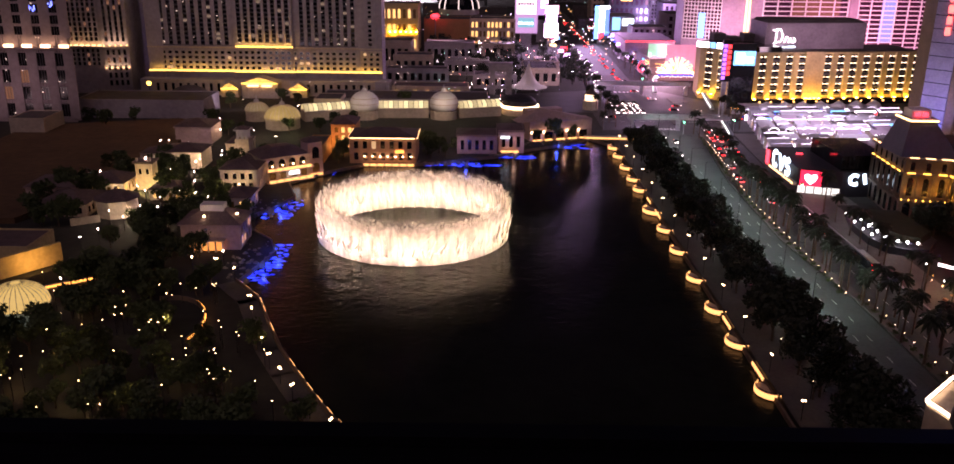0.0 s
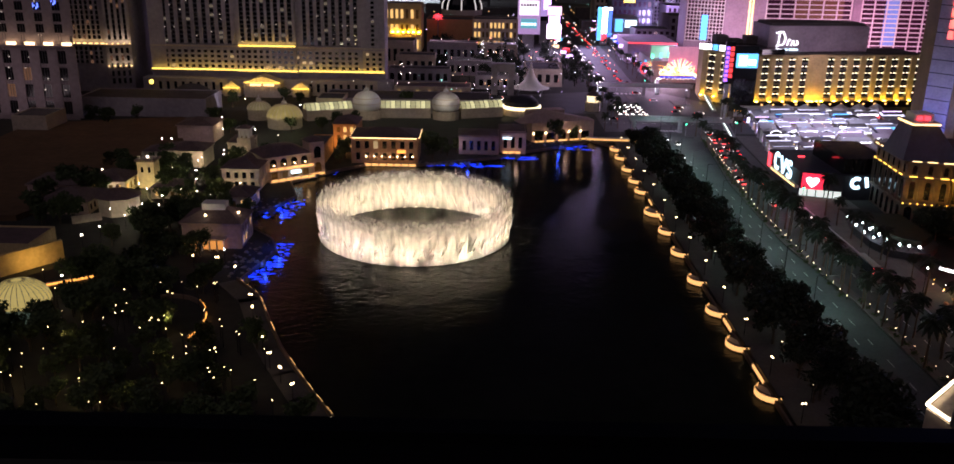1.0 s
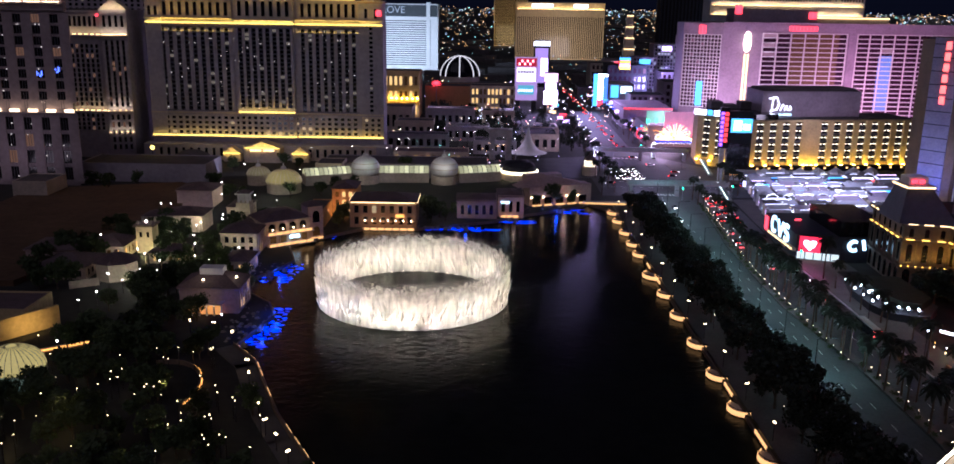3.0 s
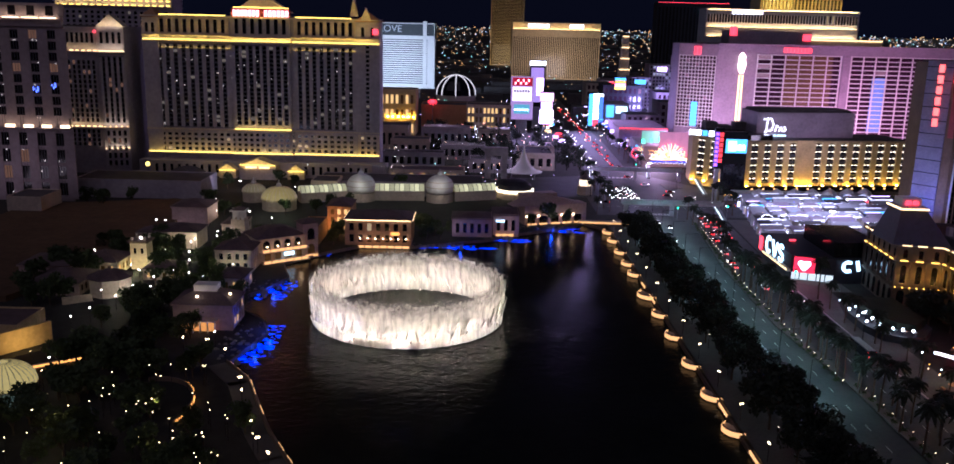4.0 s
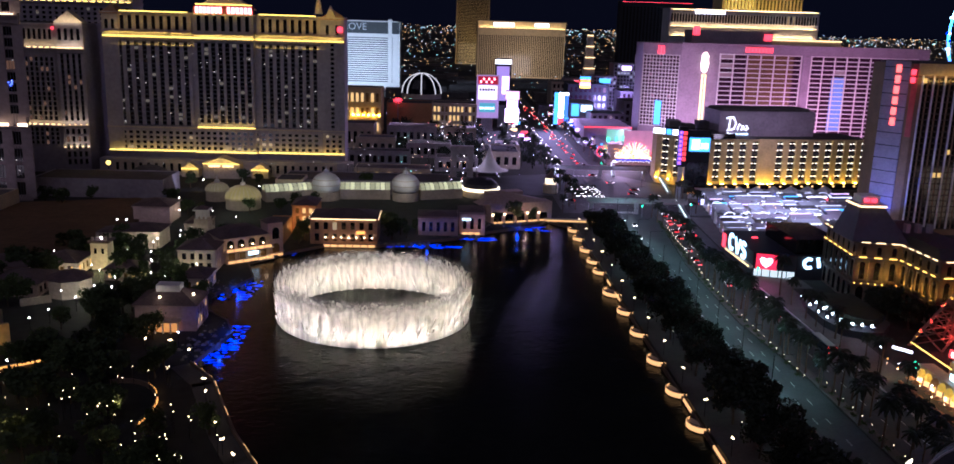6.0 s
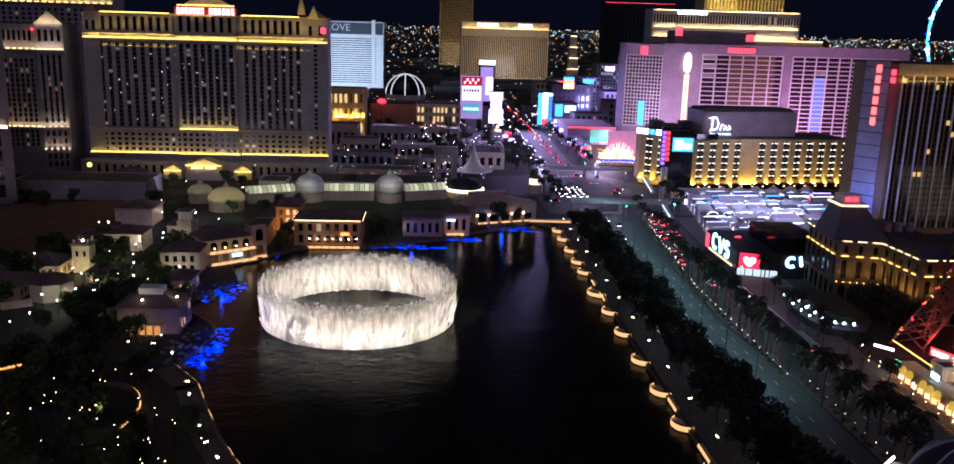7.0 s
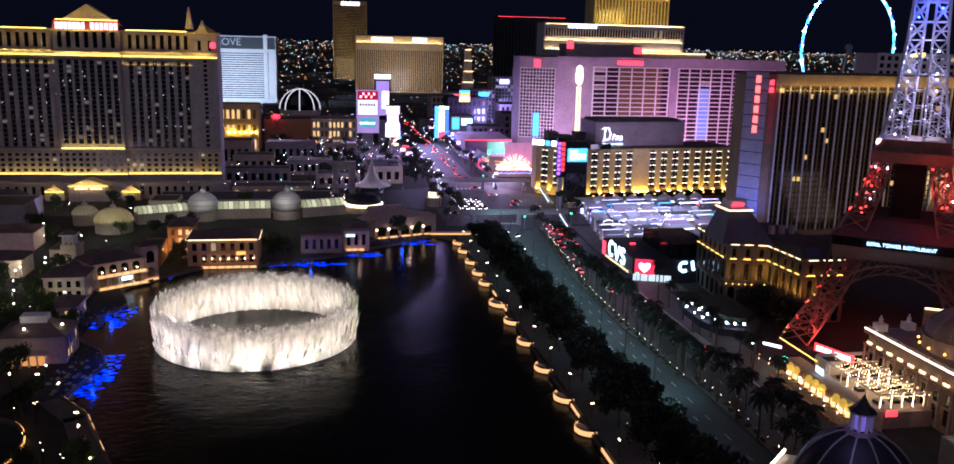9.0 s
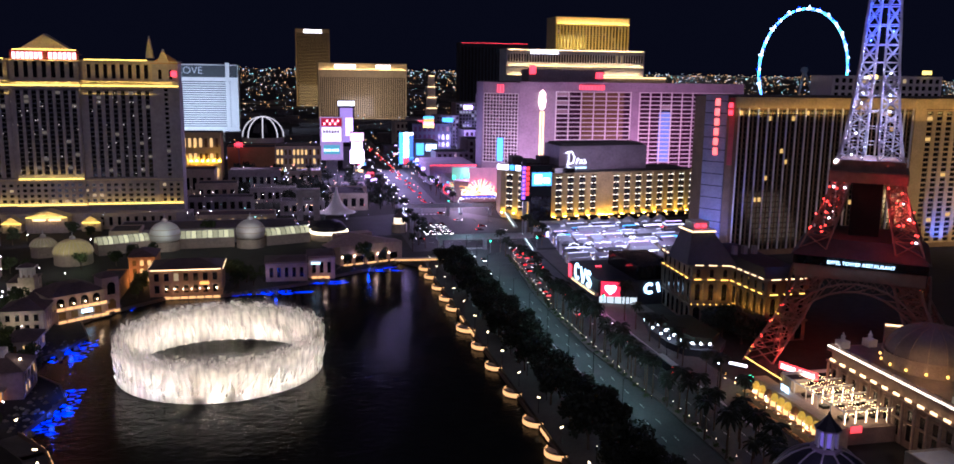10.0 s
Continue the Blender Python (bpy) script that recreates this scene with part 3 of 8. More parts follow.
for k, (a, z) in enumerate(((73.5, 53.6), (82.0, 55.6))):
    for i in range(5):
        part("blue_screen", Shape().fbox(wl, a + i * 0.8, a + 0.6 + i * 0.8, 0.3, 0.5, z + (i * 7 % 3) * 0.7, z + 1.2 + (i * 5 % 3) * 0.9), L_SCR, lh, "blue lit screen behind a window")
glint = Shape()
gr_ = random.Random(18)
for k in range(60):
    a, z = 0.4 + (gr_.randrange(10) + gr_.uniform(0.3, 0.7)) * 8.97, 4 + gr_.randrange(15) * 5.3
    glint.fbox(wl, a, a + 0.5, 0.08, 0.2, z, z + gr_.uniform(0.4, 0.9))
part("window_glints", glint, GLINT_GLOW, lh, "small glints put on the windows as glow", "stuff")
wash((-245, 424.6, 89.6), (-245, 427.8, 93), 88, 1400, (1.0, 0.72, 0.4))
wash((-245, 424.8, 38.4), (-245, 427.8, 43), 88, 700, (1.0, 0.72, 0.4))

# north
mir = tower("striped_hotel_tower", "white striped hotel tower lit by floodlights", (-150, 1210), (-58, 1210), 40, 92, (), 1, 1, WHITE, GLASS_OFF)
w = Wall((-150, 1210), (-58, 1210))
for k in range(22):
    part("stripe", Shape().fbox(w, 0, 82, 0.1, 0.9, 10 + k * 2.9, 11.7 + k * 2.9), WHITE, mir)
part("poster", Shape().fbox(w, 0, 91, 0.2, 0.8, 76, 92), mat("grey_banner", (0.05, 0.055, 0.06), 0.6), mir, "dark banner below the roof")
for k in range(21):
    part("glass_band", Shape().fbox(w, 0, 82, 0.1, 0.3, 11.7 + k * 2.9, 12.9 + k * 2.9), SLATE, mir)
part("corner_pier", Shape().fbox(w, 76, 81, -10, 1.2, 0, 95), WHITE, mir)
fnt = bpy.data.curves.new("poster_word", "FONT")
fnt.body, fnt.size, fnt.extrude = "LOVE", 13, 0.2
word = new("poster_word", fnt)
word.matrix_world = pose(-134, 1208.9, 80.5, 90, 0, 0)
fnt.materials.append(mat("poster_letters", (0.5, 0.52, 0.55), 0.5))
word.parent = mir
lamp("tower_flood", "AREA", (-110, 1100, 25), 130000, (0.72, 0.88, 1.0), 12, (-110, 1210, 45))

tre = tower("gold_hotel_tower", "wide brown-gold hotel tower with lit roof signs", (62, 1600), (220, 1600), 40, 99, ((2, 75, 24),), 46, 24, GOLD_WALL, BLACK_GLASS, 0.55, 0.1, strips=(88.0,), strip_mat=L_WARM, wash_power=60)
w = Wall((62, 1600), (220, 1600))
bars(tre, w, 28, 66, 1.2, 91, 97, 8, L_WHITE)
bars(tre, w, 102, 128, 1.2, 91, 97, 6, L_WHITE)
lamp("tower_flood", "AREA", (140, 1500, 8), 95000, (1.0, 0.80, 0.66), 60, (140, 1600, 40))
trm = tower("gilded_tower", "slim dark gold-glass tower with a lit name on top", (31, 2140), (110, 2140), 50, 180, ((2, 172, 50),), 20, 50, GOLD_WALL, BLACK_GLASS, 0.1, 0.4, strips=())
w = Wall((31, 2140), (110, 2140))
bars(trm, w, 18, 62, 1.0, 171, 179, 5, L_WHITE)
lamp("tower_flood", "AREA", (70, 2040, 20), 45000, (1.0, 0.72, 0.3), 60, (70, 2140, 70))

ven = tower("arcaded_hotel_tower", "long stone hotel block with a lit colonnade on top", (321, 1265), (538, 1265), 40, 122, ((4, 62, 15), (102, 118, 1)), 52, 15, STONE, GLASS_OFF, 0.45, 0.3, strips=(85.0, 98.0, 121.0), strip_mat=L_WARM, wash_power=110)
w = Wall((321, 1265), (538, 1265))
bars(ven, w, 36, 80, 1.5, 116, 121, 8, L_WHITE)
pal = tower("golden_tower", "golden floodlit hotel tower with many bays", (438, 1400), (566, 1400), 50, 178, ((60, 165, 28),), 22, 28, GOLD_WALL, GLASS_OFF, 0.45, 0.2, strips=(60.0, 118.0, 168.0), strip_mat=L_YELLOW, wash_power=100)
lamp("tower_flood", "AREA", (500, 1300, 128), 150000, (1.0, 0.66, 0.08), 50, (500, 1400, 150))
fla_dark = tower("unlit_tower", "unfinished dark tower with a red light line on top", (378, 1900), (532, 1900), 40, 149, ((4, 140, 30),), 20, 30, SLATE, BLACK_GLASS, strips=(149.0,), strip_mat=L_RED)


def flamingo():
    t = thing("pink_hotel", "long hotel block with a rose-lit window grid", "hotel tower")
    pts = ((160, 705), (187, 690), (217, 690), (384, 690), (384, 720), (160, 730))
    part("body", Shape().prism(pts, 0, 81), PURPLE_PAINT, t)
    w = Wall((160, 705), (187, 690))
    facade(t, w, 1, w.length - 1, 16, 72, 11, 20, WHITE, GLASS_PINK, 0.22, 0.25, 0.5)
    w = Wall((217, 690), (384, 690))
    facade(t, w, 1, 66, 10, 74, 6, 18, WHITE, GLASS_PINK, 0.09, 0.22, 0.9)
    facade(t, w, 74, 160, 2, 74, 9, 21, WHITE, GLASS_PINK, 0.09, 0.22, 0.9)
    part("pier", Shape().fbox(w, 67, 73, 0, 1.5, 0, 80), PURPLE_PAINT, t)
    part("pier", Shape().fbox(w, 160, 168, 0, 1.5, 0, 80), PURPLE_PAINT, t)
    part("fascia", Shape().fbox(w, -30, 168, 0, 1.6, 75, 82), PURPLE_PAINT, t, "plain fascia below the roof")
    part("bay", Shape().fbox(w, 23, 60, 0.07, 0.12, 14, 74), mat("bronze_film", (0.16, 0.09, 0.03), 0.3), t, "bronze-tinted banner on the windows")
    part("banner", Shape().fbox(w, 92, 103, 0.07, 0.14, 16, 58), light("blue_banner", (0.2, 0.35, 0.8), 0.5), t, "tall blue lit banner")
    wb = Wall((187, 690), (217, 690))
    for k in range(2):
        part("tube_light", Shape().fbox(wb, 17.5 + k * 2.4, 18.5 + k * 2.4, 0.2, 0.8, 12, 58), L_WARM, t, "vertical line of white bulbs")
    part("plume_sign", Shape().lathe(206, 689, [(0.1, 59), (2.2, 61), (3.2, 66), (2.4, 70), (2.8, 72), (0.2, 76)], 7), light("plume_glow", (1.0, 0.72, 0.62), 4), t, "glowing plume-shaped sign")
    bars(t, wb, 50, 72, 2.0, 76, 79.5, 8, L_RED, gap=0.2)
    w2 = Wall((160, 705), (187, 690))
    bars(t, w2, 12, 18, 0.6, 73, 79, 2, L_RED)
    part("screen", Shape().fbox(w2, 13, 18, 0.6, 1.0, 17, 36), L_CYAN, t, "bright blue and white screen")
    ph = Shape().box(197, 262, 700, 722, 81, 92)
    part("penthouse", ph, PURPLE_PAINT, t, "dark rooftop plant block")
    wp = Wall((197, 700), (262, 700))
    bars(t, wp, 0.5, 6, 0.2, 88, 95, 2, L_RED, gap=0.1)
    bars(t, wp, 58, 64.5, 0.2, 85, 90, 2, L_RED, gap=0.1)
    part("roof_arcade", Shape().box(262, 320, 705, 715, 81, 86.5), STUCCO, t)
    part("light_strip", Shape().box(262, 320, 704, 704.4, 85.5, 86.3), L_WARM, t)
    part("roof", Shape().prism(((162, 707), (188, 692), (382, 692), (382, 718), (162, 728)), 81, 81.8), ROOF, t)
    return t


flamingo()
lamp("rose_flood", "AREA", (180, 640, 10), 48000, (1.0, 0.6, 0.85), 25, (200, 690, 45))
lamp("rose_flood", "AREA", (300, 640, 4), 90000, (1.0, 0.45, 0.72), 60, (310, 690, 36))


def cromwell():
    t = thing("corner_hotel", "low corner hotel with gold-lit pilasters and balconies", "hotel")
    a, b, c = (131.5, 522), (156, 500), (258, 516)
    part("body", Shape().prism((a, b, c, (255, 545), (135, 550)), 0, 29.5), GOLD_WALL, t)
    part("roof", Shape().prism(((134, 523), (156.5, 503), (256, 518), (253, 543), (137, 548)), 29.5, 30.2), ROOF, t)
    for p, q, n in ((a, b, 4), (b, c, 13)):
        w = Wall(p, q)
        bay = w.length / n
        for k in range(n):
            a0 = k * bay + bay * 0.42
            a1 = (k + 1) * bay - bay * 0.05
            for j in range(6):
                z = 5.5 + j * 3.9
                part("pane", Shape().fbox(w, a0, a1, 0.02, 0.06, z, z + 3.3), BLACK_GLASS, t)
                part("balcony", Shape().fbox(w, a0, a1, 0.06, 0.9, z - 0.4, z + 0.7), SPANDREL, t)
                for b0 in (a0 + 0.1, a1 - bay * 0.2):
                    part("balcony_lamp", Shape().fbox(w, b0, b0 + bay * 0.19, 0.1, 0.5, z + 2.0, z + 2.4), L_BALC, t)
            part("pilaster", Shape().fbox(w, k * bay - 0.2, a0 - 0.2, 0.02, 1.3, 3.5, 29), GOLD_WALL, t)
            mid = (k * bay + a0) / 2 - 0.2
            part("uplight", Shape().fbox(w, mid - 0.7, mid + 0.7, 2.3, 2.9, 3.5, 3.8), L_UP, t, "yellow uplight at the foot of a pilaster")
    w = Wall(b, c)
    part("centre_pilaster", Shape().fbox(w, 31, 42, 0.5, 1.6, 3.5, 30), GOLD_WALL, t)
    for k in range(4):
        part("uplight", Shape().fbox(w, 32 + k * 2.8, 33.2 + k * 2.8, 2.5, 3.0, 3.5, 3.8), L_UP, t)
    part("base", Shape().fbox(w, -1, w.length + 1, -3, 3.2, 0, 3.4), DARK, t)
    for k in range(14):
        part("doorway_light", Shape().fbox(w, 4 + k * 7, 5.2 + k * 7, 3.25, 3.5, 1.5, 2.4), L_WIN, t)
    part("club_block", Shape().prism(((165, 512), (226, 521), (224, 545), (164, 540)), 30.2, 45), PURPLE_PAINT, t, "windowless mauve rooftop club")
    part("club_roof", Shape().prism(((166, 514), (225, 523), (223, 543), (165, 538)), 45, 46.5, 0.96), ROOF, t)
    wc = Wall((165, 512), (226, 521))
    for a0, b0, a1, b1 in ((6, 33.6, 6.6, 42), (4, 41, 8.6, 41.6), (8.6, 41.6, 10.4, 38), (10.4, 38, 9.4, 34.6), (9.4, 34.6, 5, 33.6), (11.5, 34, 12.6, 37.4), (12.6, 37.4, 13.6, 36.6), (14, 34, 15.2, 36.6), (15.2, 36.6, 16.2, 34), (17, 34, 18.4, 35), (18.4, 35, 17.2, 36.6)):
        part("sign_stroke", Shape().tube(wc.at(a0, 0.3, b0), wc.at(a1, 0.3, b1), 0.28, n=5), L_WHITE, t)
    bars(t, wc, 0.5, 19, 0.1, 31.2, 31.9, 3, L_COOL, gap=0.15)
    wa = Wall(a, b)
    part("roof_bar", Shape().prism(((128, 522), (158, 498), (172, 502), (172, 520), (140, 540)), 30, 33), BLACK_GLASS, t, "rooftop bar with blue lights")
    wb = Wall((128, 522), (158, 498))
    for a0, a1, m in ((0.5, 8, L_WHITE), (9, 12, L_CYAN), (13, 23, L_WHITE), (24, 30, L_CYAN), (31, 36, L_WHITE)):
        part("bar_light", Shape().fbox(wb, a0, a1, 0.1, 0.5, 30.2, 33.4), m, t)
    for k in range(4):
        part("roof_cabin", Shape().box(140 + k * 9, 147 + k * 9, 530, 540, 30, 37 - k % 2 * 2), ROOF, t)
    return t


L_BALC = light("balcony_lamp", (1.0, 0.86, 0.6), 2.6, sample=False)
L_UP = light("yellow_uplight", (1.0, 0.58, 0.03), 90)
cromwell()
# added unseen washes carry the uplights' yellow up the pilasters
wash((207, 502.0, 4.5), (206, 509.2, 17), 100, 3600, (1.0, 0.60, 0.06))
wash((141.5, 509.0, 4.5), (144.5, 512.0, 17), 30, 900, (1.0, 0.60, 0.06))
# unseen fill hung over the street to brighten the club block
lamp("club_fill", "AREA", (192, 470, 31), 5000, (0.9, 0.72, 0.9), 12, (195, 517, 38))


def bally_tower():
    t = thing("dark_hotel_tower", "dark hotel slab with gold cap and white fins", "hotel tower")
    p, q = (215, 391), (420, 402)
    w = Wall(p, q)
    part("body", Shape().prism((p, q, (420, 430), (207, 418), (206, 403)), 0, 79), mat("dark_concrete", (0.22, 0.15, 0.09), 0.8, scale=0.15), t)
    facade(t, w, 2, 104, 3, 73, 38, 26, BROWN, GLASS_BAL, 0.3, 0.16, 0.3, piers=False)
    # right bays are gold-lit; part of that light is put into wall colour
    facade(t, w, 112, 203, 3, 73, 15, 26, GOLD_WALL, GLASS_BAL, 0.4, 0.3, 0.5)
    for k in range(20):
        part("fin", Shape().fbox(w, 1.8 + k * 5.37, 2.3 + k * 5.37, 0.02, 0.8, 3, 74), WHITE, t, "slim white vertical fin")
    part("cap", Shape().fbox(w, -0.5, 206, 0.02, 1.0, 74, 79.3), GOLD_WALL, t, "gold-lit band below the roof")
    part("end_pier", Shape().fbox(w, 104.5, 111.5, 0.02, 1.4, 0, 79), GOLD_WALL, t)
    part("roof", Shape().prism(((217, 393), (419, 404), (418, 428), (209, 416)), 79, 80), ROOF, t)
    e = Wall((206, 403), (215, 391))
    part("sign_wall", Shape().fbox(e, -0.5, e.length - 4, 0.02, 0.6, 0, 80), mat("pale_sign_wall", (0.34, 0.32, 0.40), 0.6, scale=0.2), t, "pale end wall that bears the sign")
    # red wash of light on the wall, painted as a red panel
    part("red_wash", Shape().fbox(e, e.length - 2.6, e.length, 0.02, 0.5, 46, 79), mat("red_wash_panel", (0.45, 0.10, 0.09), 0.6), t)
    for k in range(13):
        part("panel_joint", Shape().fbox(e, -0.5, e.length - 4, 0.61, 0.66, 5 + k * 6.0, 5.4 + k * 6.0), SLATE, t, "dark horizontal joint")
    bars(t, e, 5.0, 7.2, 0.7, 50, 79, 6, light("letter_red", (1.0, 0.10, 0.08), 3.2), gap=0.3, tall=True)
    bars(t, e, e.length - 3, e.length - 1, 0.6, 70, 77, 2, L_RED, gap=0.3, tall=True)
    return t


BROWN = mat("brown_concrete", (0.07, 0.05, 0.035), 0.8, scale=0.15)
GLASS_BAL = window_mat("tower_windows", (0.02, 0.015, 0.012), lit=(1.0, 0.6, 0.15), share=0.03, power=0.7)
bally_tower()
lamp("blue_flood", "SPOT", (203, 385, 3), 15000, (0.05, 0.12, 1.0), 1.0, (211, 397, 26), 70)
wash((310, 389.0, 71.5), (310, 396.2, 78), 190, 4000, (1.0, 0.6, 0.12))
# unseen red spot, added to strengthen the painted wash
lamp("red_wash_fill", "SPOT", (209, 386, 76), 1500, (1.0, 0.10, 0.06), 0.4, (214, 392.5, 66), 80)
lamp("blue_flood", "SPOT", (342, 387, 3), 26000, (0.06, 0.14, 1.0), 1.0, (343, 398, 14), 80)
# unseen fill lamps before the slab, added to brighten facade and sign wall
lamp("gold_fill", "AREA", (270, 350, 12), 1900, (1.0, 0.70, 0.45), 30, (275, 394, 45))
lamp("gold_fill", "AREA", (370, 340, 12), 19000, (1.0, 0.66, 0.25), 20, (375, 398, 45))
lamp("sign_wall_fill", "AREA", (196, 380, 14), 2600, (0.8, 0.75, 1.0), 6, (210, 397, 50))


def pylon(name, label, x0, x1, y, z0, z1, panels, post=True):
    t = thing(name, label, "sign")
    w = Wall((x0, y), (x1, y))
    part("frame", Shape().fbox(w, 0, w.length, -2.5, 0, z0, z1), DARK, t)
    if post:
        part("post", Shape().fbox(w, w.length * 0.25, w.length * 0.75, -2, -0.5, 0, z0), STEEL, t)
    for i, (a0, a1, b0, b1, m) in enumerate(panels):
        part("panel", Shape().fbox(w, a0 * w.length, a1 * w.length, 0.02, 0.35 + 0.03 * i, b0, b1), m, t)
    return t, w


ps, w = pylon("dark_screen_pylon", "tall sign pylon with a dark switched-off screen", 134.5, 147.5, 470, 3.0, 38, ((0.05, 0.95, 4.5, 20.5, BLACK_GLASS), (0.1, 0.98, 26.5, 34, L_CYAN), (0.2, 0.55, 27.5, 33, L_COOL), (0.6, 0.9, 28, 31, L_WHITE)))
bars(ps, w, 0.5, 12.5, 0.3, 3.2, 3.8, 1, L_AMBER)
ps, w = pylon("vertical_sign", "slim vertical sign with red letters and blue bands", 129.3, 134, 468, 18, 40, ())
bars(ps, w, 2.4, 4.3, 0.1, 21, 38, 6, L_RED_SIGN, tall=True)
bars(ps, w, 0.2, 1.9, 0.1, 19, 38, 8, light("violet_bar", (0.35, 0.12, 1.0), 2.2), tall=True)
ps, w = pylon("palace_sign_pylon", "tall white roadside sign with red header", 30, 49.5, 762, 12, 49, ((0.05, 0.95, 41, 48, light("dark_red_face", (0.6, 0.02, 0.05), 0.5)), (0.08, 0.92, 28, 40, light("pale_face", (0.95, 0.8, 1.0), 1.5)), (0.15, 0.85, 17, 25, light("teal_screen", (0.12, 0.42, 0.5), 0.8))))
for k in range(6):
    part("sign_bar", Shape().fbox(w, 2.6 + k * 2.4, 4.2 + k * 2.4, 0.36, 0.5, 35.2, 37.6), DARK, ps)
    part("sign_bar", Shape().fbox(w, 3.2 + k * 2.2, 4.6 + k * 2.2, 0.36, 0.5, 19.5, 21.5), L_COOL, ps)
    part("sign_bar", Shape().fbox(w, 3.0 + k * 2.3, 4.6 + k * 2.3, 0.36, 0.5, 42.2 + 2.4 * (k % 2), 44.2 + 2.4 * (k % 2)), L_SIGN, ps)
part("frame_face", Shape().fbox(w, 0, w.length, 0.005, 0.015, 12, 49), light("mauve_frame", (0.6, 0.4, 0.75), 0.5), ps)
ps, w = pylon("north_sign_pylon", "tall purple video sign", 48, 62.5, 802, 20, 62, ((0, 1, 57, 61, L_WHITE), (0.1, 0.9, 24, 55, light("mauve_video", (0.55, 0.36, 0.85), 0.7)), (0.45, 0.9, 30, 46, L_VIOLET)))
ps, w = pylon("round_sign", "glowing white-violet sign by the street", 56, 68, 770, 6, 36, ((0.0, 1, 8, 20, light("violet_face", (0.78, 0.58, 1.0), 5)), (0.1, 0.9, 20.5, 27, L_VIOLET), (0.0, 1.0, 27.5, 35, light("pink_face", (1.0, 0.6, 0.9), 1.5))))
ps, w = pylon("east_video_sign", "tall cyan and white video sign on a corner", 103, 116, 800, 3, 34, ((0.0, 0.3, 4, 33, L_CYAN), (0.32, 0.68, 10, 33, light("cyan_white", (0.5, 0.8, 1.0), 9)), (0.32, 0.68, 4, 9.5, L_RED), (0.7, 1, 4, 30, light("blue_face", (0.1, 0.25, 1.0), 1.2)), (0.7, 1, 30.5, 33, L_WHITE)))
# unseen downward fill, added for the violet ambience over the street
lamp("street_fill", "AREA", (82, 760, 38), 100000, (0.68, 0.5, 1.0), 40, (85, 720, 0))


def low_block(name, label, x0, x1, y0, y1, h, wall, roof=None, windows=None, parapet=0.6, cat="building"):
    t = thing(name, label, cat)
    part("wall", Shape().box(x0, x1, y0, y1, 0, h), wall, t)
    rr = Shape().box(x0 + 0.4, x1 - 0.4, y0 + 0.4, y1 - 0.4, h, h + 0.15)
    part("roof", rr, roof or ROOF, t)
    pp = Shape().box(x0, x1, y0, y0 + 0.4, h, h + parapet).box(x0, x1, y1 - 0.4, y1, h, h + parapet).box(x0, x0 + 0.4, y0 + 0.4, y1 - 0.4, h, h + parapet).box(x1 - 0.4, x1, y0 + 0.4, y1 - 0.4, h, h + parapet)
    part("parapet", pp, wall, t)
    if windows:
        facade(t, Wall((x0, y0), (x1, y0)), 0.5, x1 - x0 - 0.5, 0.8, h - 0.5, max(1, int((x1 - x0) / windows[0])), windows[1], wall, windows[2], 0.45, 0.4, 0.25)
    return t


# middle distance: forum shops, theatre, plazas
low_block("curved_forum_hall", "yellow-lit stone hall with arches", -96, -50, 720, 760, 37, GOLD_WALL, windows=(4, 3, GLASS_WARM))
for k in range(11):
    lamp_s = Shape().box(-94 + k * 4.2, -92.6 + k * 4.2, 718.5, 719, 16, 16.8)
    solid("uplight", lamp_s, L_UP, "yellow uplight before a stone hall", "uplight", "forum hall uplights")
dome = thing("ribbed_glass_dome", "large glass dome with bright white ribs", "dome")
part("shell", Shape().lathe(-23, 1000, [(22 * math.cos(radians(a)), 14 + 22 * math.sin(radians(a))) for a in range(0, 91, 15)], 24), BLACK_GLASS, dome)
for k in range(8):
    a = 2 * math.pi * k / 8
    s = Shape()
    for i in range(6):
        e0, e1 = radians(15 * i), radians(15 * i + 15)
        s.tube((-23 + 22.3 * math.cos(e0) * math.cos(a), 1000 + 22.3 * math.cos(e0) * math.sin(a), 14 + 22.3 * math.sin(e0)), (-23 + 22.3 * math.cos(e1) * math.cos(a), 1000 + 22.3 * math.cos(e1) * math.sin(a), 14 + 22.3 * math.sin(e1)), 0.7)
    part("rib", s, light("rib_light", (0.85, 0.8, 0.75), 0.7, False), dome, "white lit rib")
part("drum", Shape().lathe(-23, 1000, [(22.5, 0), (22.5, 14)], 24), STUCCO, dome)
low_block("palazzo_front", "pale arcaded casino front with lit windows", -8, 30, 752, 780, 24, STUCCO, windows=(3.2, 3, GLASS_WARM))
low_block("red_sign_hall", "low dark hall with a red roof sign", -48, -8, 770, 800, 22, TERRA)
s = Shape()
for k in range(9):
    a = k * 0.7
    s.tube((-38, 764, 26), (-38 + 4.2 * math.cos(a), 764, 25 + 2.8 * math.sin(a)), 0.5, 0.3)
solid("red_roof_sign", s, L_RED, "sprawling red neon sign on a mast", "sign")
solid("sign_mast", Shape().tube((-38, 765, 0), (-38, 765, 22), 0.5), STEEL, "steel mast below a red sign", "mast")
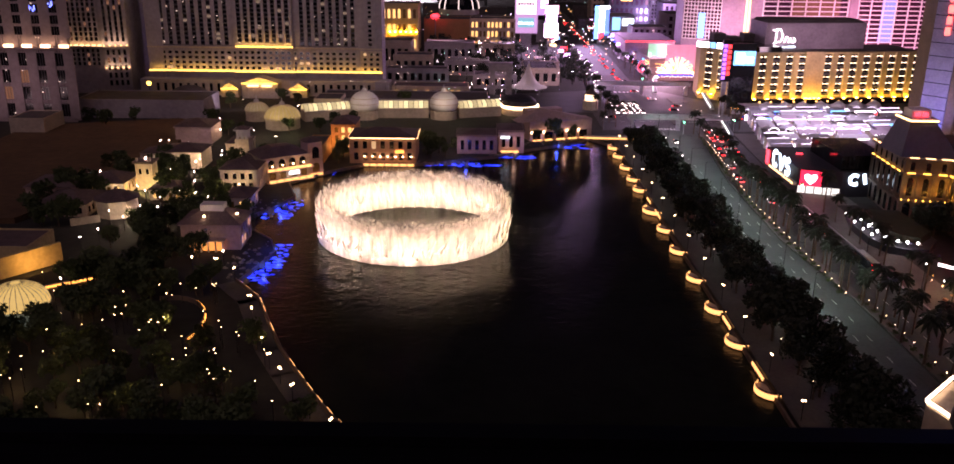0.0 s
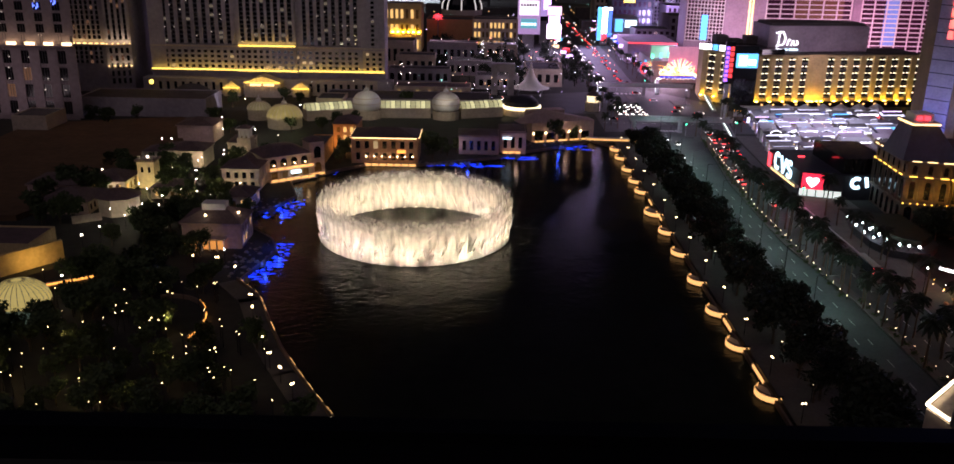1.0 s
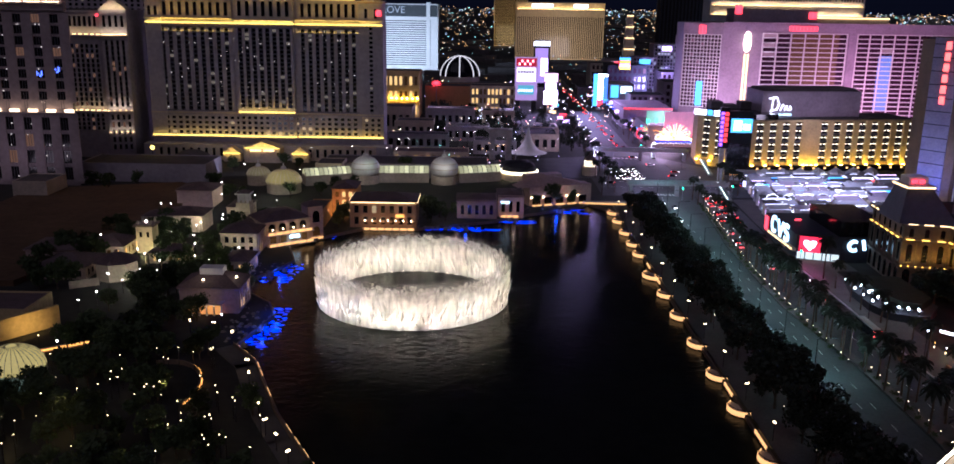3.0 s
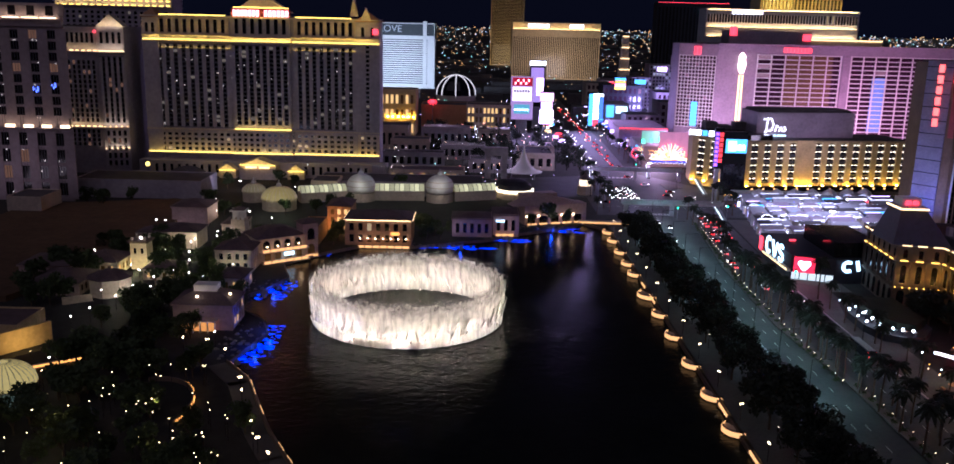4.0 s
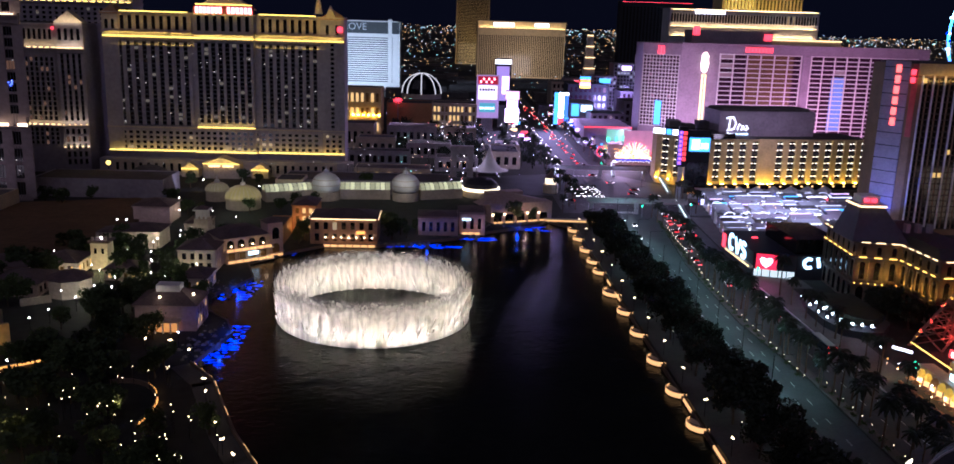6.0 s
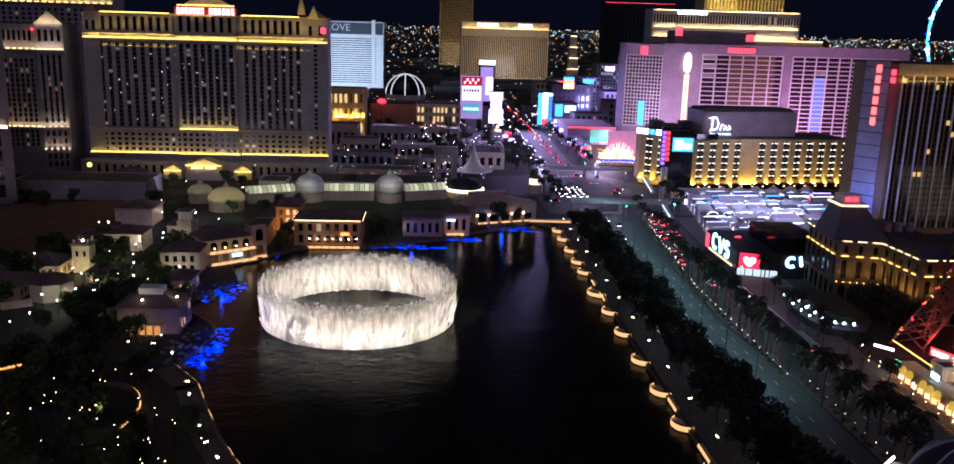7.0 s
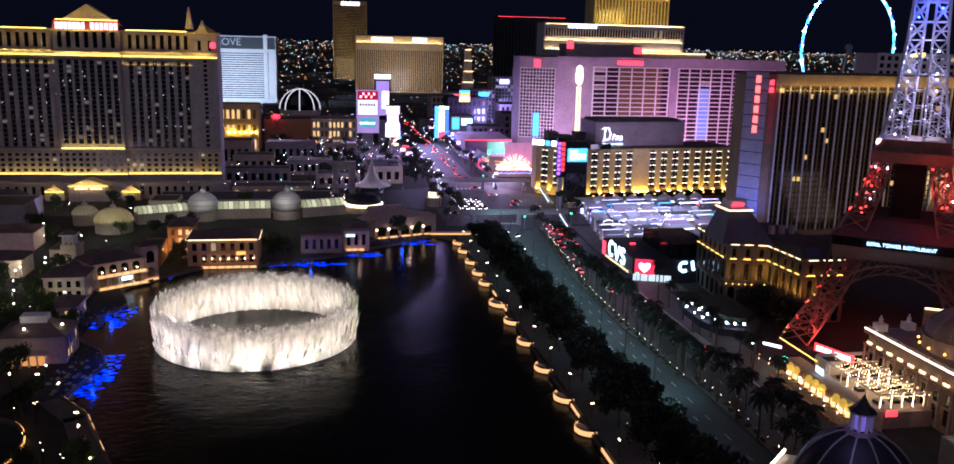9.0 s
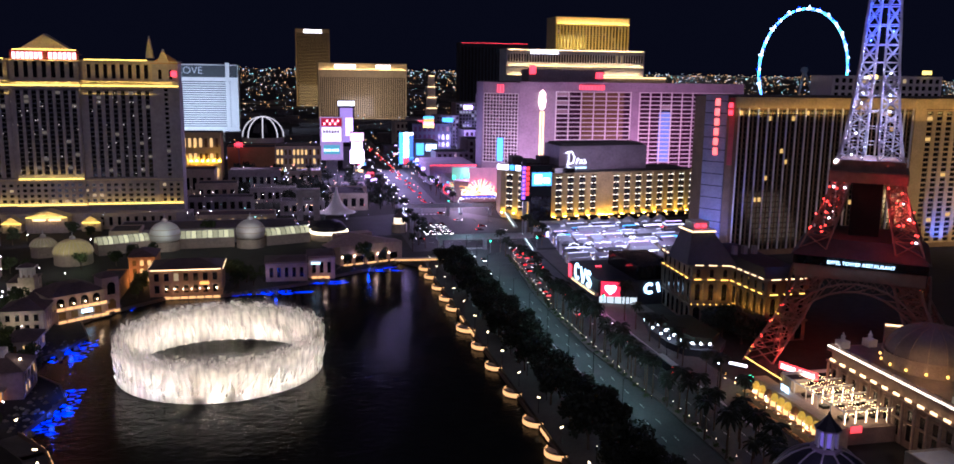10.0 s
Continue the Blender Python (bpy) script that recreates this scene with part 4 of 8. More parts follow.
for i, (x, y, a, b, h, m) in enumerate(((-70, 640, 40, 40, 16, STUCCO), (-45, 600, 26, 24, 12, STUCCO), (-22, 655, 36, 30, 14, STONE), (-8, 600, 30, 24, 9, STONE), (15, 690, 24, 20, 10, STUCCO), (-40, 560, 40, 16, 9, STONE), (10, 545, 26, 18, 8, STONE), (40, 560, 22, 40, 10, STUCCO), (-95, 690, 40, 30, 20, STONE), (48, 620, 16, 24, 7, STUCCO))):
    low_block("forum_building", "low pale casino building with a flat roof", x - a / 2, x + a / 2, y, y + b, h, m, windows=(5, 1, GLASS_OFF), cat="building")
low_block("long_pavilion", "long low dark-roofed hall with lit columns", -50, -6, 505, 522, 7, STUCCO, TILE, (3.6, 1, GLASS_WARM))
tent = thing("white_marquee", "pointed white tensile tent roof", "tent")
part("canopy", Shape().lathe(30, 530, [(12, 4), (8, 5), (5, 7.5), (2.5, 11.5), (1.0, 16), (0.2, 20)], 12), WHITE, tent, smooth=True)
for k in range(4):
    part("pole", Shape().tube((30 + 10 * math.cos(k * 1.57 + 0.7), 530 + 10 * math.sin(k * 1.57 + 0.7), 0), (30 + 10 * math.cos(k * 1.57 + 0.7), 530 + 10 * math.sin(k * 1.57 + 0.7), 4.4), 0.2), STEEL, tent)
arch = thing("memorial_arch", "stone triumphal arch with columns", "arch")
for x in (8, 18):
    part("pier", Shape().box(x - 1.8, x + 1.8, 524, 528, 0, 14), STONE, arch)
part("attic", Shape().box(6, 20, 523.5, 528.5, 14, 19), STONE, arch)

L_GREEN2 = light("green_neon", (0.1, 0.9, 0.35), 1.4)
# east side north of the junction: neon casino fronts
nc = thing("neon_casino", "low casino front crowded with neon signs", "casino")
part("wall", Shape().box(114, 150, 587, 640, 0, 14), PURPLE_PAINT, nc)
part("wall", Shape().box(112, 150, 680, 740, 0, 16), PURPLE_PAINT, nc)
# pink and green walls glow themselves, in place of light falling on them
part("sign_wall", Shape().box(124, 150, 584, 586, 8, 24), light("pink_wall_glow", (1.0, 0.42, 0.68), 0.4), nc, "pink wall with its floodlight put into glow")
part("green_wall", Shape().box(116, 132, 606, 607, 12, 22), light("green_wall_glow", (0.25, 0.7, 0.45), 0.45), nc)
for k in range(26):
    rr = random.Random(k)
    a, r0 = radians(180 * k / 25), 7.5 + rr.random()
    part("neon_ray", Shape().tube((131, 581, 8), (131 + r0 * 1.25 * math.cos(a), 581, 8 + r0 * 1.1 * math.sin(a)), 0.2), (L_WARM, L_PINK, L_WARM, L_RED)[k % 4], nc)
part("neon_band", Shape().box(118, 146, 579, 579.5, 4.4, 5.0), L_BLUE, nc)
nr = random.Random(14)
for k in range(46):
    # curling tubes of the great neon sign
    x0, z0, a = nr.uniform(119, 141), nr.uniform(5.5, 9), nr.uniform(0.6, 2.5)
    ln, cv_ = nr.uniform(2.5, 6.5), nr.uniform(-0.5, 0.5)
    q = [Vector((x0 + ln * f * math.cos(a + cv_ * f * 3), 578.6, z0 + ln * f * math.sin(a + cv_ * f * 3))) for f in (0, 0.33, 0.66, 1.0)]
    tb = Shape()
    for u, v in zip(q, q[1:]):
        tb.tube(u, v, 0.2, n=5)
    part("neon_tube", tb, (L_WARM, L_WARM, L_AMBER, L_RED, L_WHITE)[k % 5], nc, "curling neon tube")
for k in range(22):
    a = radians(k * 16)
    part("neon_tube", Shape().tube((114.5, 590, 10), (114.5 + 4.6 * math.cos(a), 590, 10 + 4 * math.sin(a)), 0.2, n=5), (L_GREEN2, L_RED, L_GREEN2, L_AMBER)[k % 4], nc)
tb = Shape()
for k in range(12):
    a0, a1 = radians(k * 30), radians(k * 30 + 30)
    tb.tube((109 + 2.4 * math.cos(a0), 588, 9 + 3.4 * math.sin(a0)), (109 + 2.4 * math.cos(a1), 588, 9 + 3.4 * math.sin(a1)), 0.3, n=5)
part("neon_tube", tb, L_RED, nc, "red neon ring")
for k in range(16):
    part("marquee_bulb", Shape().ball(119 + k * 1.8, 578.4, 3.6 + 0.5 * (k % 2), 0.32, 6), L_WHITE, nc)
sc = thing("gold_corner_sign", "slanted gold-lit sign at the corner", "sign")
part("board", Shape().add([(147, 572, 3), (151, 569, 3), (151, 569, 12), (147, 572, 15), (147.3, 572.4, 3), (151.3, 569.4, 3), (151.3, 569.4, 12), (147.3, 572.4, 15)], ((0, 1, 2, 3), (7, 6, 5, 4), (0, 4, 5, 1), (1, 5, 6, 2), (2, 6, 7, 3), (3, 7, 4, 0))), L_YELLOW, sc)
for k in range(3):
    part("bar", Shape().tube((147.2, 571.4, 5.5 + k * 2.6), (150.6, 568.8, 5.0 + k * 2.0), 0.3, n=4), DARK, sc)
# blue-lit shop block and its neighbours
bb = thing("blue_shop_block", "shop block with cyan screens and a lit arcade", "building")
part("wall", Shape().box(117, 140, 800, 840, 0, 24), PURPLE_PAINT, bb)
part("screen", Shape().box(119, 126, 799.4, 799.8, 12, 23), L_CYAN, bb)
part("screen", Shape().box(128, 138, 799.4, 799.8, 16, 22), L_COOL, bb)
for k in range(5):
    part("arcade_light", Shape().box(118.5 + k * 4.4, 121 + k * 4.4, 799.4, 799.8, 3, 9), (L_VIOLET, L_PINK, L_WHITE)[k % 3], bb)
for x, y, a, b, h, m in ((146, 760, 30, 30, 18, PURPLE_PAINT), (185, 800, 34, 40, 26, PURPLE_PAINT), (128, 655, 24, 16, 9, STUCCO_PINK), (150, 900, 40, 40, 34, SLATE), (205, 900, 40, 40, 28, PURPLE_PAINT), (140, 1000, 30, 40, 30, STUCCO)):
    low_block("east_side_building", "plain casino block lit violet from the street", x - a / 2, x + a / 2, y, y + b, h, m, windows=(5, 4, GLASS_PINK))
cs = thing("colour_screen_tower", "mast with a rainbow video screen", "sign")
part("mast", Shape().box(145, 147, 901, 902, 0, 30), STEEL, cs)
for k, m in enumerate((L_CYAN, L_AMBER, L_PINK, L_YELLOW)):
    part("screen_band", Shape().box(141, 152, 898, 898.5, 40 - k * 3, 42.7 - k * 3), m, cs)
part("screen_back", Shape().box(140.5, 152.5, 898.6, 900, 30, 43.5), DARK, cs)
bt_ = thing("stepped_tower", "slim lit tower with stepped storeys", "tower")
for k in range(6):
    part("storey", Shape().box(183 + k, 201 - k, 1150 + k, 1166 - k, k * 14, k * 14 + 13), STUCCO, bt_)
    part("storey_light", Shape().box(183 + k, 201 - k, 1149 + k, 1149.4 + k, k * 14 + 11.6, k * 14 + 12.6), L_WARM, bt_)
part("neon_band", Shape().box(118, 146, 579, 579.5, 6, 7.2), L_WARM, nc)
part("neon_band", Shape().box(112, 150, 679.4, 679.8, 15.2, 15.8), L_RED, nc)
part("neon_band", Shape().box(112, 150, 679.4, 679.8, 3, 5.2), L_VIOLET, nc)
for k in range(14):
    x, z = 112 + k * 1.9, 5 + (k * 37 % 11)
    part("neon_sign", Shape().box(x, x + 1.5, 604 - k % 3, 604.5 - k % 3, z, z + 1.6 + k % 3), (L_RED, L_WARM, L_GREEN, L_PINK, L_AMBER, L_CYAN)[k % 6], nc)
lamp("neon_glow", "AREA", (118, 570, 12), 26000, (0.9, 0.6, 0.9), 20, (105, 560, 0))

GLASS_CITY = window_mat("city_windows", (0.02, 0.02, 0.03), lit=(0.8, 0.8, 1.0), share=0.22, power=0.6)
ns = random.Random(31)
for k in range(64):
    side = k % 2
    y = 575 + (k // 2) * 11 + ns.uniform(-4, 4)
    x = (110 + ns.uniform(0, 9)) if side else (58 + ns.uniform(0, 10))
    if not side and y < 640:
        continue
    z, a, h = ns.uniform(2.5, 11), ns.uniform(0.8, 2.6), ns.uniform(0.6, 2.4)
    t = thing("street_sign_light", "small glowing shop sign along the boulevard", "sign", (x, y, 0), "boulevard signs")
    part("panel", Shape().box(-a, a, -0.2, 0.2, z, z + h), ns.choice((L_PINK, L_VIOLET, L_WHITE, L_CYAN, L_RED, L_WARM, L_VIOLET, L_BLUE)), t)
    part("post", Shape().tube((0, 0.1, 0), (0, 0.1, z), 0.12), DARK, t)
# unseen overhead fill lamps, standing in for the signs' coloured spill
for x, y, e, c in ((85, 640, 34000, (0.8, 0.5, 1.0)), (90, 590, 14000, (0.9, 0.5, 1.0)), (100, 500, 4000, (0.62, 0.6, 1.0)), (110, 390, 5000, (0.8, 0.6, 1.0)), (30, 700, 40000, (0.7, 0.6, 1.0)), (0, 600, 12000, (0.9, 0.75, 0.9)), (128, 600, 22000, (1.0, 0.5, 0.8)), (45, 640, 42000, (0.75, 0.55, 1.0)), (60, 545, 9000, (0.8, 0.62, 1.0)), (-30, 690, 16000, (1.0, 0.7, 0.85)), (20, 540, 7000, (0.85, 0.7, 0.95)), (150, 660, 36000, (0.9, 0.5, 1.0))):
    lamp("sign_fill", "SPOT", (x, y, 26), e, c, 3.0, (x, y + 2, 0), 140)
RIM = [light("rim_light", c, 4.5, False) for c in ((0.1, 0.3, 1.0), (0.1, 0.8, 0.9), (0.4, 0.75, 1.0))]
# dim mid-rise blocks behind the neon fronts, lit violet by the signs
mb = random.Random(52)
for k, (x, y, a, b, h) in enumerate(((178, 960, 26, 24, 40), (212, 1010, 30, 30, 52), (246, 960, 30, 30, 34), (168, 1080, 34, 30, 30), (262, 1080, 40, 30, 60), (300, 1010, 34, 30, 36))):
    t = low_block("side_street_block", "mid-rise block tinted violet by street signs", x - a / 2, x + a / 2, y, y + b, h, (PURPLE_PAINT, STONE)[k % 2], windows=(3.4, int(h / 4), GLASS_CITY))
    part("roof_sign", Shape().box(x - 6, x + 6 - k, y - 0.8, y - 0.3, h - 7, h - 2), (L_CYAN, L_VIOLET, L_WARM, L_RED, L_BLUE_SOFT, L_COOL)[k], t)
# unseen violet fill, added before the mid-rise blocks
for x, y in ((170, 870), (225, 925), (280, 940)):
    lamp("sign_fill", "AREA", (x, y, 16), 42000, (0.55, 0.45, 1.0), 14, (x + 6, y + 70, 22))
# High wheel behind the towers
whl = thing("observation_wheel", "giant observation wheel with blue-green rim lights", "observation wheel")
cx, cy, cz, R0 = 641, 1000, 97, 75
ax = Vector((0.97, 0.23, 0)).normalized()
for k in range(56):
    a0, a1 = 2 * math.pi * k / 56, 2 * math.pi * (k + 1) / 56
    p0 = Vector((cx, cy, cz)) + R0 * (math.cos(a0) * ax + math.sin(a0) * Vector((0, 0, 1)))
    p1 = Vector((cx, cy, cz)) + R0 * (math.cos(a1) * ax + math.sin(a1) * Vector((0, 0, 1)))
    part("rim_segment", Shape().tube(p0, p1, 1.4), RIM[(k * 5 // 3) % 3], whl)
    part("rim_lamp", Shape().ball(p0.x, p0.y - 1.6, p0.z, 1.7, 6), (L_WHITE, L_CYAN, L_COOL, L_BLUE)[(k * 3) % 4], whl)
    if k % 2 == 0:
        q = Vector((cx, cy, cz)) + (R0 + 2.4) * (math.cos(a0) * ax + math.sin(a0) * Vector((0, 0, 1)))
        part("cabin", Shape().ball(q.x, q.y, q.z, 1.6, 8), L_COOL if k % 4 else L_BLUE, whl)
for s in (-1, 1):
    part("leg", Shape().tube((cx + 30 * s, cy - 20, 0), (cx, cy, cz), 1.6), STEEL, whl)
part("hub", Shape().tube((cx - 3, cy - 4, cz), (cx + 3, cy + 4, cz), 4, n=12), STEEL, whl)
ho = low_block("white_hotel_block", "white block with gold-lit roof signs behind a tower", 560, 690, 820, 860, 90, WHITE, windows=(8, 12, GLASS_OFF))
for x, z in ((600, 88), (665, 93)):
    part("roof_sign", Shape().box(x, x + 11, 818, 819, z, z + 4), L_YELLOW, ho)

# countless small lamps along the north street and on the low roofs
sl = random.Random(77)
s = Shape()
for k in range(420):
    y = sl.uniform(470, 1000)
    x = sl.gauss(0, 34) if k % 3 else sl.uniform(88, 150)
    if 62 < x < 106 and k % 3:
        continue
    r0, z = sl.uniform(0.14, 0.34) * y / 560, sl.uniform(3, 11) if x < 60 else sl.uniform(3, 7)
    if k % 3 == 0 and y < 585:
        y += 190
    s.ball(x, y, z, r0, 5)
solid("street_lights", s, many_lights("street_bulbs", ((1, 0.7, 0.35), (0.8, 0.95, 1), (1, 0.5, 0.2), (0.9, 0.9, 1), (0.3, 1, 0.8), (1, 0.25, 0.2), (0.7, 0.6, 1), (1, 0.8, 0.5)), 6.0), "many small coloured lamps along the street", "street lights", kind="stuff")

# ---- trees and lamps ----


def crown(seed, r, h, n, size):
    rr = random.Random(seed)
    lumps = [(rr.uniform(-0.6, 0.6) * r, rr.uniform(-0.6, 0.6) * r, rr.uniform(0.25, 0.8) * h, rr.uniform(0.35, 0.6) * r) for _ in range(9)]
    s = Shape()
    for _ in range(n):
        cx, cy, cz, cr = rr.choice(lumps)
        d = Vector((rr.gauss(0, 1), rr.gauss(0, 1), rr.gauss(0, 0.8))).normalized() * cr * rr.uniform(0.6, 1.05)
        p = Vector((cx, cy, cz)) + d
        u = Vector((rr.gauss(0, 1), rr.gauss(0, 1), rr.gauss(0, 1))).normalized()
        v = u.orthogonal().normalized()
        k = size * rr.uniform(0.5, 1.1)
        s.add([p - u * k, p + v * k * 0.5, p + u * k, p - v * k * 0.5], ((0, 1, 2, 3),))
    return s


def make_tree(seed, r, h, trunk, leaf, label, n=620, size=0.8):
    t = thing("tree", label, "tree")
    s = Shape().tube((0, 0, -0.2), (0.1, 0, trunk), 0.32, 0.2, 7)
    rr = random.Random(seed)
    for k in range(5):
        a = k * 1.26 + rr.random()
        s.tube((0.1, 0, trunk * rr.uniform(0.6, 1)), (r * 0.55 * math.cos(a), r * 0.55 * math.sin(a), trunk + h * 0.4), 0.16, 0.05, 5)
    part("trunk", s, BARK, t)
    c = part("crown", crown(seed, r, h, n, size), leaf, t)
    c.location = (0, 0, trunk * 0.75)
    return t


def make_palm(seed, h):
    rr = random.Random(seed)
    t = thing("palm_tree", "tall slender palm with drooping fronds", "palm tree")
    s = Shape()
    p = Vector((0, 0, -0.2))
    for k in range(6):
        q = p + Vector((rr.uniform(-0.12, 0.12), rr.uniform(-0.12, 0.12), (h + 0.2) / 6))
        s.tube(p, q, 0.26 - k * 0.02, 0.25 - k * 0.02, 7)
        p = q
    part("trunk", s, BARK, t)
    f = Shape()
    for k in range(38):
        a, up = rr.uniform(0, 6.28), rr.uniform(-0.7, 1.0)
        d = Vector((math.cos(a), math.sin(a), up)).normalized()
        side = Vector((-math.sin(a), math.cos(a), 0))
        pts = [p + d * (x * 2.9) - Vector((0, 0, 1.5 * x * x)) for x in (0, 0.25, 0.5, 0.75, 1.0)]
        for i in range(4):
            w0, w1 = (0.15, 0.5, 0.55, 0.4, 0.05)[i:i + 2]
            lo = Vector((0, 0, -0.25))
            f.add([pts[i], pts[i + 1], pts[i + 1] + side * w1 + lo, pts[i] + side * w0 + lo], ((0, 1, 2, 3),))
            f.add([pts[i], pts[i + 1], pts[i + 1] - side * w1 + lo, pts[i] - side * w0 + lo], ((3, 2, 1, 0),))
    part("fronds", f, LEAF_DARK, t)
    return t


def plant(templates, spots, group, rr, lo=0.8, hi=1.2):
    for i, (x, y) in enumerate(spots):
        src = templates[i % len(templates)]
        k = rr.uniform(lo, hi)
        o = src if not src.get("used") else copy_thing(src, Matrix.Identity(4))
        src["used"] = 1
        o.location, o.rotation_euler, o.scale = (x, y, 0.1), (0, 0, rr.uniform(0, 6.28)), (k, k, k * rr.uniform(0.9, 1.1))
        o["group"] = group
        if "used" in o.keys() and o is not src:
            del o["used"]


rr = random.Random(11)
OAK = [make_tree(i, 4.6, 7.5, 4.0, LEAF_DARK, "broad dark leafy promenade tree") for i in range(3)]
GARDEN = [make_tree(20 + i, 3.8, 7.0, 3.2, LEAF, "leafy garden tree among lamps") for i in range(4)]
PALMS = [make_palm(40 + i, 9.5 + i) for i in range(3)]
spots = []
for k in range(30):
    spots.append((73 + rr.uniform(-2, 2), 126 + k * 9.2 + rr.uniform(-2, 2)))
    spots.append((77.5 + rr.uniform(-1, 1.5), 122 + k * 9.2 + rr.uniform(-2, 2)))
    if k % 3:
        spots.append((70.5 + rr.uniform(-1, 1), 124 + k * 9.2 + rr.uniform(-2, 2)))
plant(OAK, spots, "trees along the promenade", rr, 0.75, 1.15)
spots = []
while len(spots) < 126:
    x, y = rr.uniform(-118, -26), rr.uniform(134, 246)
    if x < -96 and y > 224:
        continue
    edge = -27 - (y - 150) * 0.52 if y < 215 else -74
    if x > edge - 7 or (-121 < x < -100 and 188 < y < 212) or (abs(x - edge + 14) < 5 and y < 205):
        continue
    if ((x + 78) / 13) ** 2 + ((y - 190) / 15) ** 2 < 1 and rr.random() < 0.75:
        continue
    spots.append((x, y))
plant(GARDEN, spots, "garden trees", rr, 0.6, 0.98)
spots = [(-92, 262), (-97, 270), (-100, 284), (-95, 292), (-104, 300), (-86, 283), (-90, 298), (-108, 262), (-112, 300), (-128, 316), (-131, 308), (-110, 312), (-96, 325), (-100, 330),
         (-84, 345), (-88, 352), (-58, 352), (-57, 360), (-20, 362), (-14, 366), (-17, 372), (-10, 374), (-22, 368), (27, 396), (35, 399), (44, 402), (-110, 246), (-102, 250), (-98, 256), (-76, 268),
         (-72, 262), (-83, 260), (-70, 420), (-62, 418), (-76, 412), (-90, 408), (-112, 405), (-135, 470), (-100, 480), (-110, 485), (-40, 470), (-20, 480), (0, 490), (-130, 420), (-118, 404), (-190, 420), (-180, 415), (-170, 425)]
while len(spots) < 92:
    x, y = rr.uniform(-150, -84), rr.uniform(248, 345)
    if any(a - 1.5 < x < b + 1.5 and c - 1.5 < y < d + 1.5 for a, b, c, d in ((-88.5, -71, 243, 259), (-94, -81, 308, 320), (-97, -91, 340, 346), (-129, -114, 262, 288), (-112, -100, 326, 346), (-140, -127, 300, 314), (-146, -130, 276, 292), (-116, -104, 296, 306), (-126, -119, 308, 316), (-152, -118, 222, 260), (-92, -80, 321, 345))):
        continue
    spots.append((x, y))
plant(GARDEN, spots, "trees among the villas", rr, 0.6, 1.05)
wood = Shape()
for k in range(60):
    x, y, g = rr.uniform(-40, 72), rr.uniform(560, 760), rr.uniform(0.8, 1.3)
    one = crown(100 + k % 5, 4.6 * g, 7.5 * g, 300, 1.0)
    wood.add([(x + q[0], y + q[1], 3 + q[2]) for q in one.v], one.f)
    wood.tube((x, y, 0), (x, y, 5), 0.35, 0.2, 6)
solid("far_trees", wood, LEAF_DARK, "dark leafy trees before the forum shops", "trees", kind="stuff")
spots = [(100.5 if y < 215 else 99 if y < 340 else 105, y) for y in range(110, 420, 11)]
spots += [(101.3 + rr.uniform(-0.8, 0.8), y) for y in range(205, 320, 7)]
spots += [(103.5 + rr.uniform(0, 7), 122 + k * 4.3 + rr.uniform(-2, 2)) for k in range(20)]
spots += [(119.5 + rr.uniform(0, 2.5), y) for y in (206, 219, 228, 240, 247, 258, 266, 280, 291)]
spots += [(60 + rr.uniform(0, 12), 425 + k * 8) for k in range(12)] + [(128 + rr.uniform(0, 10), 430 + k * 9) for k in range(5)] + [(70 + rr.uniform(-2, 2), 560 + k * 14) for k in range(16)] + [(107 + rr.uniform(-1, 2), 560 + k * 14) for k in range(16)]
plant(PALMS, spots, "palms along the boulevard", rr, 0.8, 1.2)


def make_lamp(height, globes, label, material, r=0.32):
    t = thing("lamp_post", label, "lamp post")
    part("pole", Shape().tube((0, 0, 0), (0, 0, height), 0.09, 0.06, 6), DARK, t)
    for k in range(globes):
        x = (k - (globes - 1) / 2) * 0.6
        part("globe", Shape().ball(x, 0, height + r, r, 8), material, t, "glowing globe")
    if globes > 1:
        part("arm", Shape().tube((-0.3 * (globes - 1), 0, height), (0.3 * (globes - 1), 0, height), 0.05), DARK, t)
    return t


def posts(src, spots, group, z=0.1):
    for i, (x, y) in enumerate(spots):
        o = src if i == 0 else copy_thing(src, Matrix.Identity(4))
        o.location, o.rotation_euler = (x, y, z), (0, 0, (i * 1.7) % 3.1)
        o["group"] = group


L_GARD = light("garden_globe", (1.0, 0.72, 0.34), 7)
L_DOT = light("small_lamp", (1.0, 0.74, 0.40), 9)
L_DOTW = light("small_white_lamp", (0.85, 0.95, 1.0), 9)
posts(make_lamp(3.6, 2, "black post with two warm glowing globes", L_LAMP, 0.25), [(-57, 202), (-54.6, 194.4), (-51.6, 186.3), (-48.3, 178.2), (-44.8, 170), (-41, 163.5), (-37, 156.5), (-32.3, 149.8), (-27, 143.4), (-21, 134), (-66, 221), (-73, 228), (-80, 229)], "lamps along the lakeside path")
spots = [(-93, 155), (-82.4, 144), (-79, 154.4), (-65.4, 153.6), (-63.4, 164), (-50, 159), (-55.3, 167), (-74, 163.7), (-72.6, 185), (-86, 183), (-105, 200), (-100, 198.6), (-114, 212.4), (-109, 217), (-47, 144.7)]
while len(spots) < 80:
    x, y = rr.uniform(-100, -38), rr.uniform(138, 206)
    if x < -36 - (y - 150) * 0.5:
        spots.append((x, y))
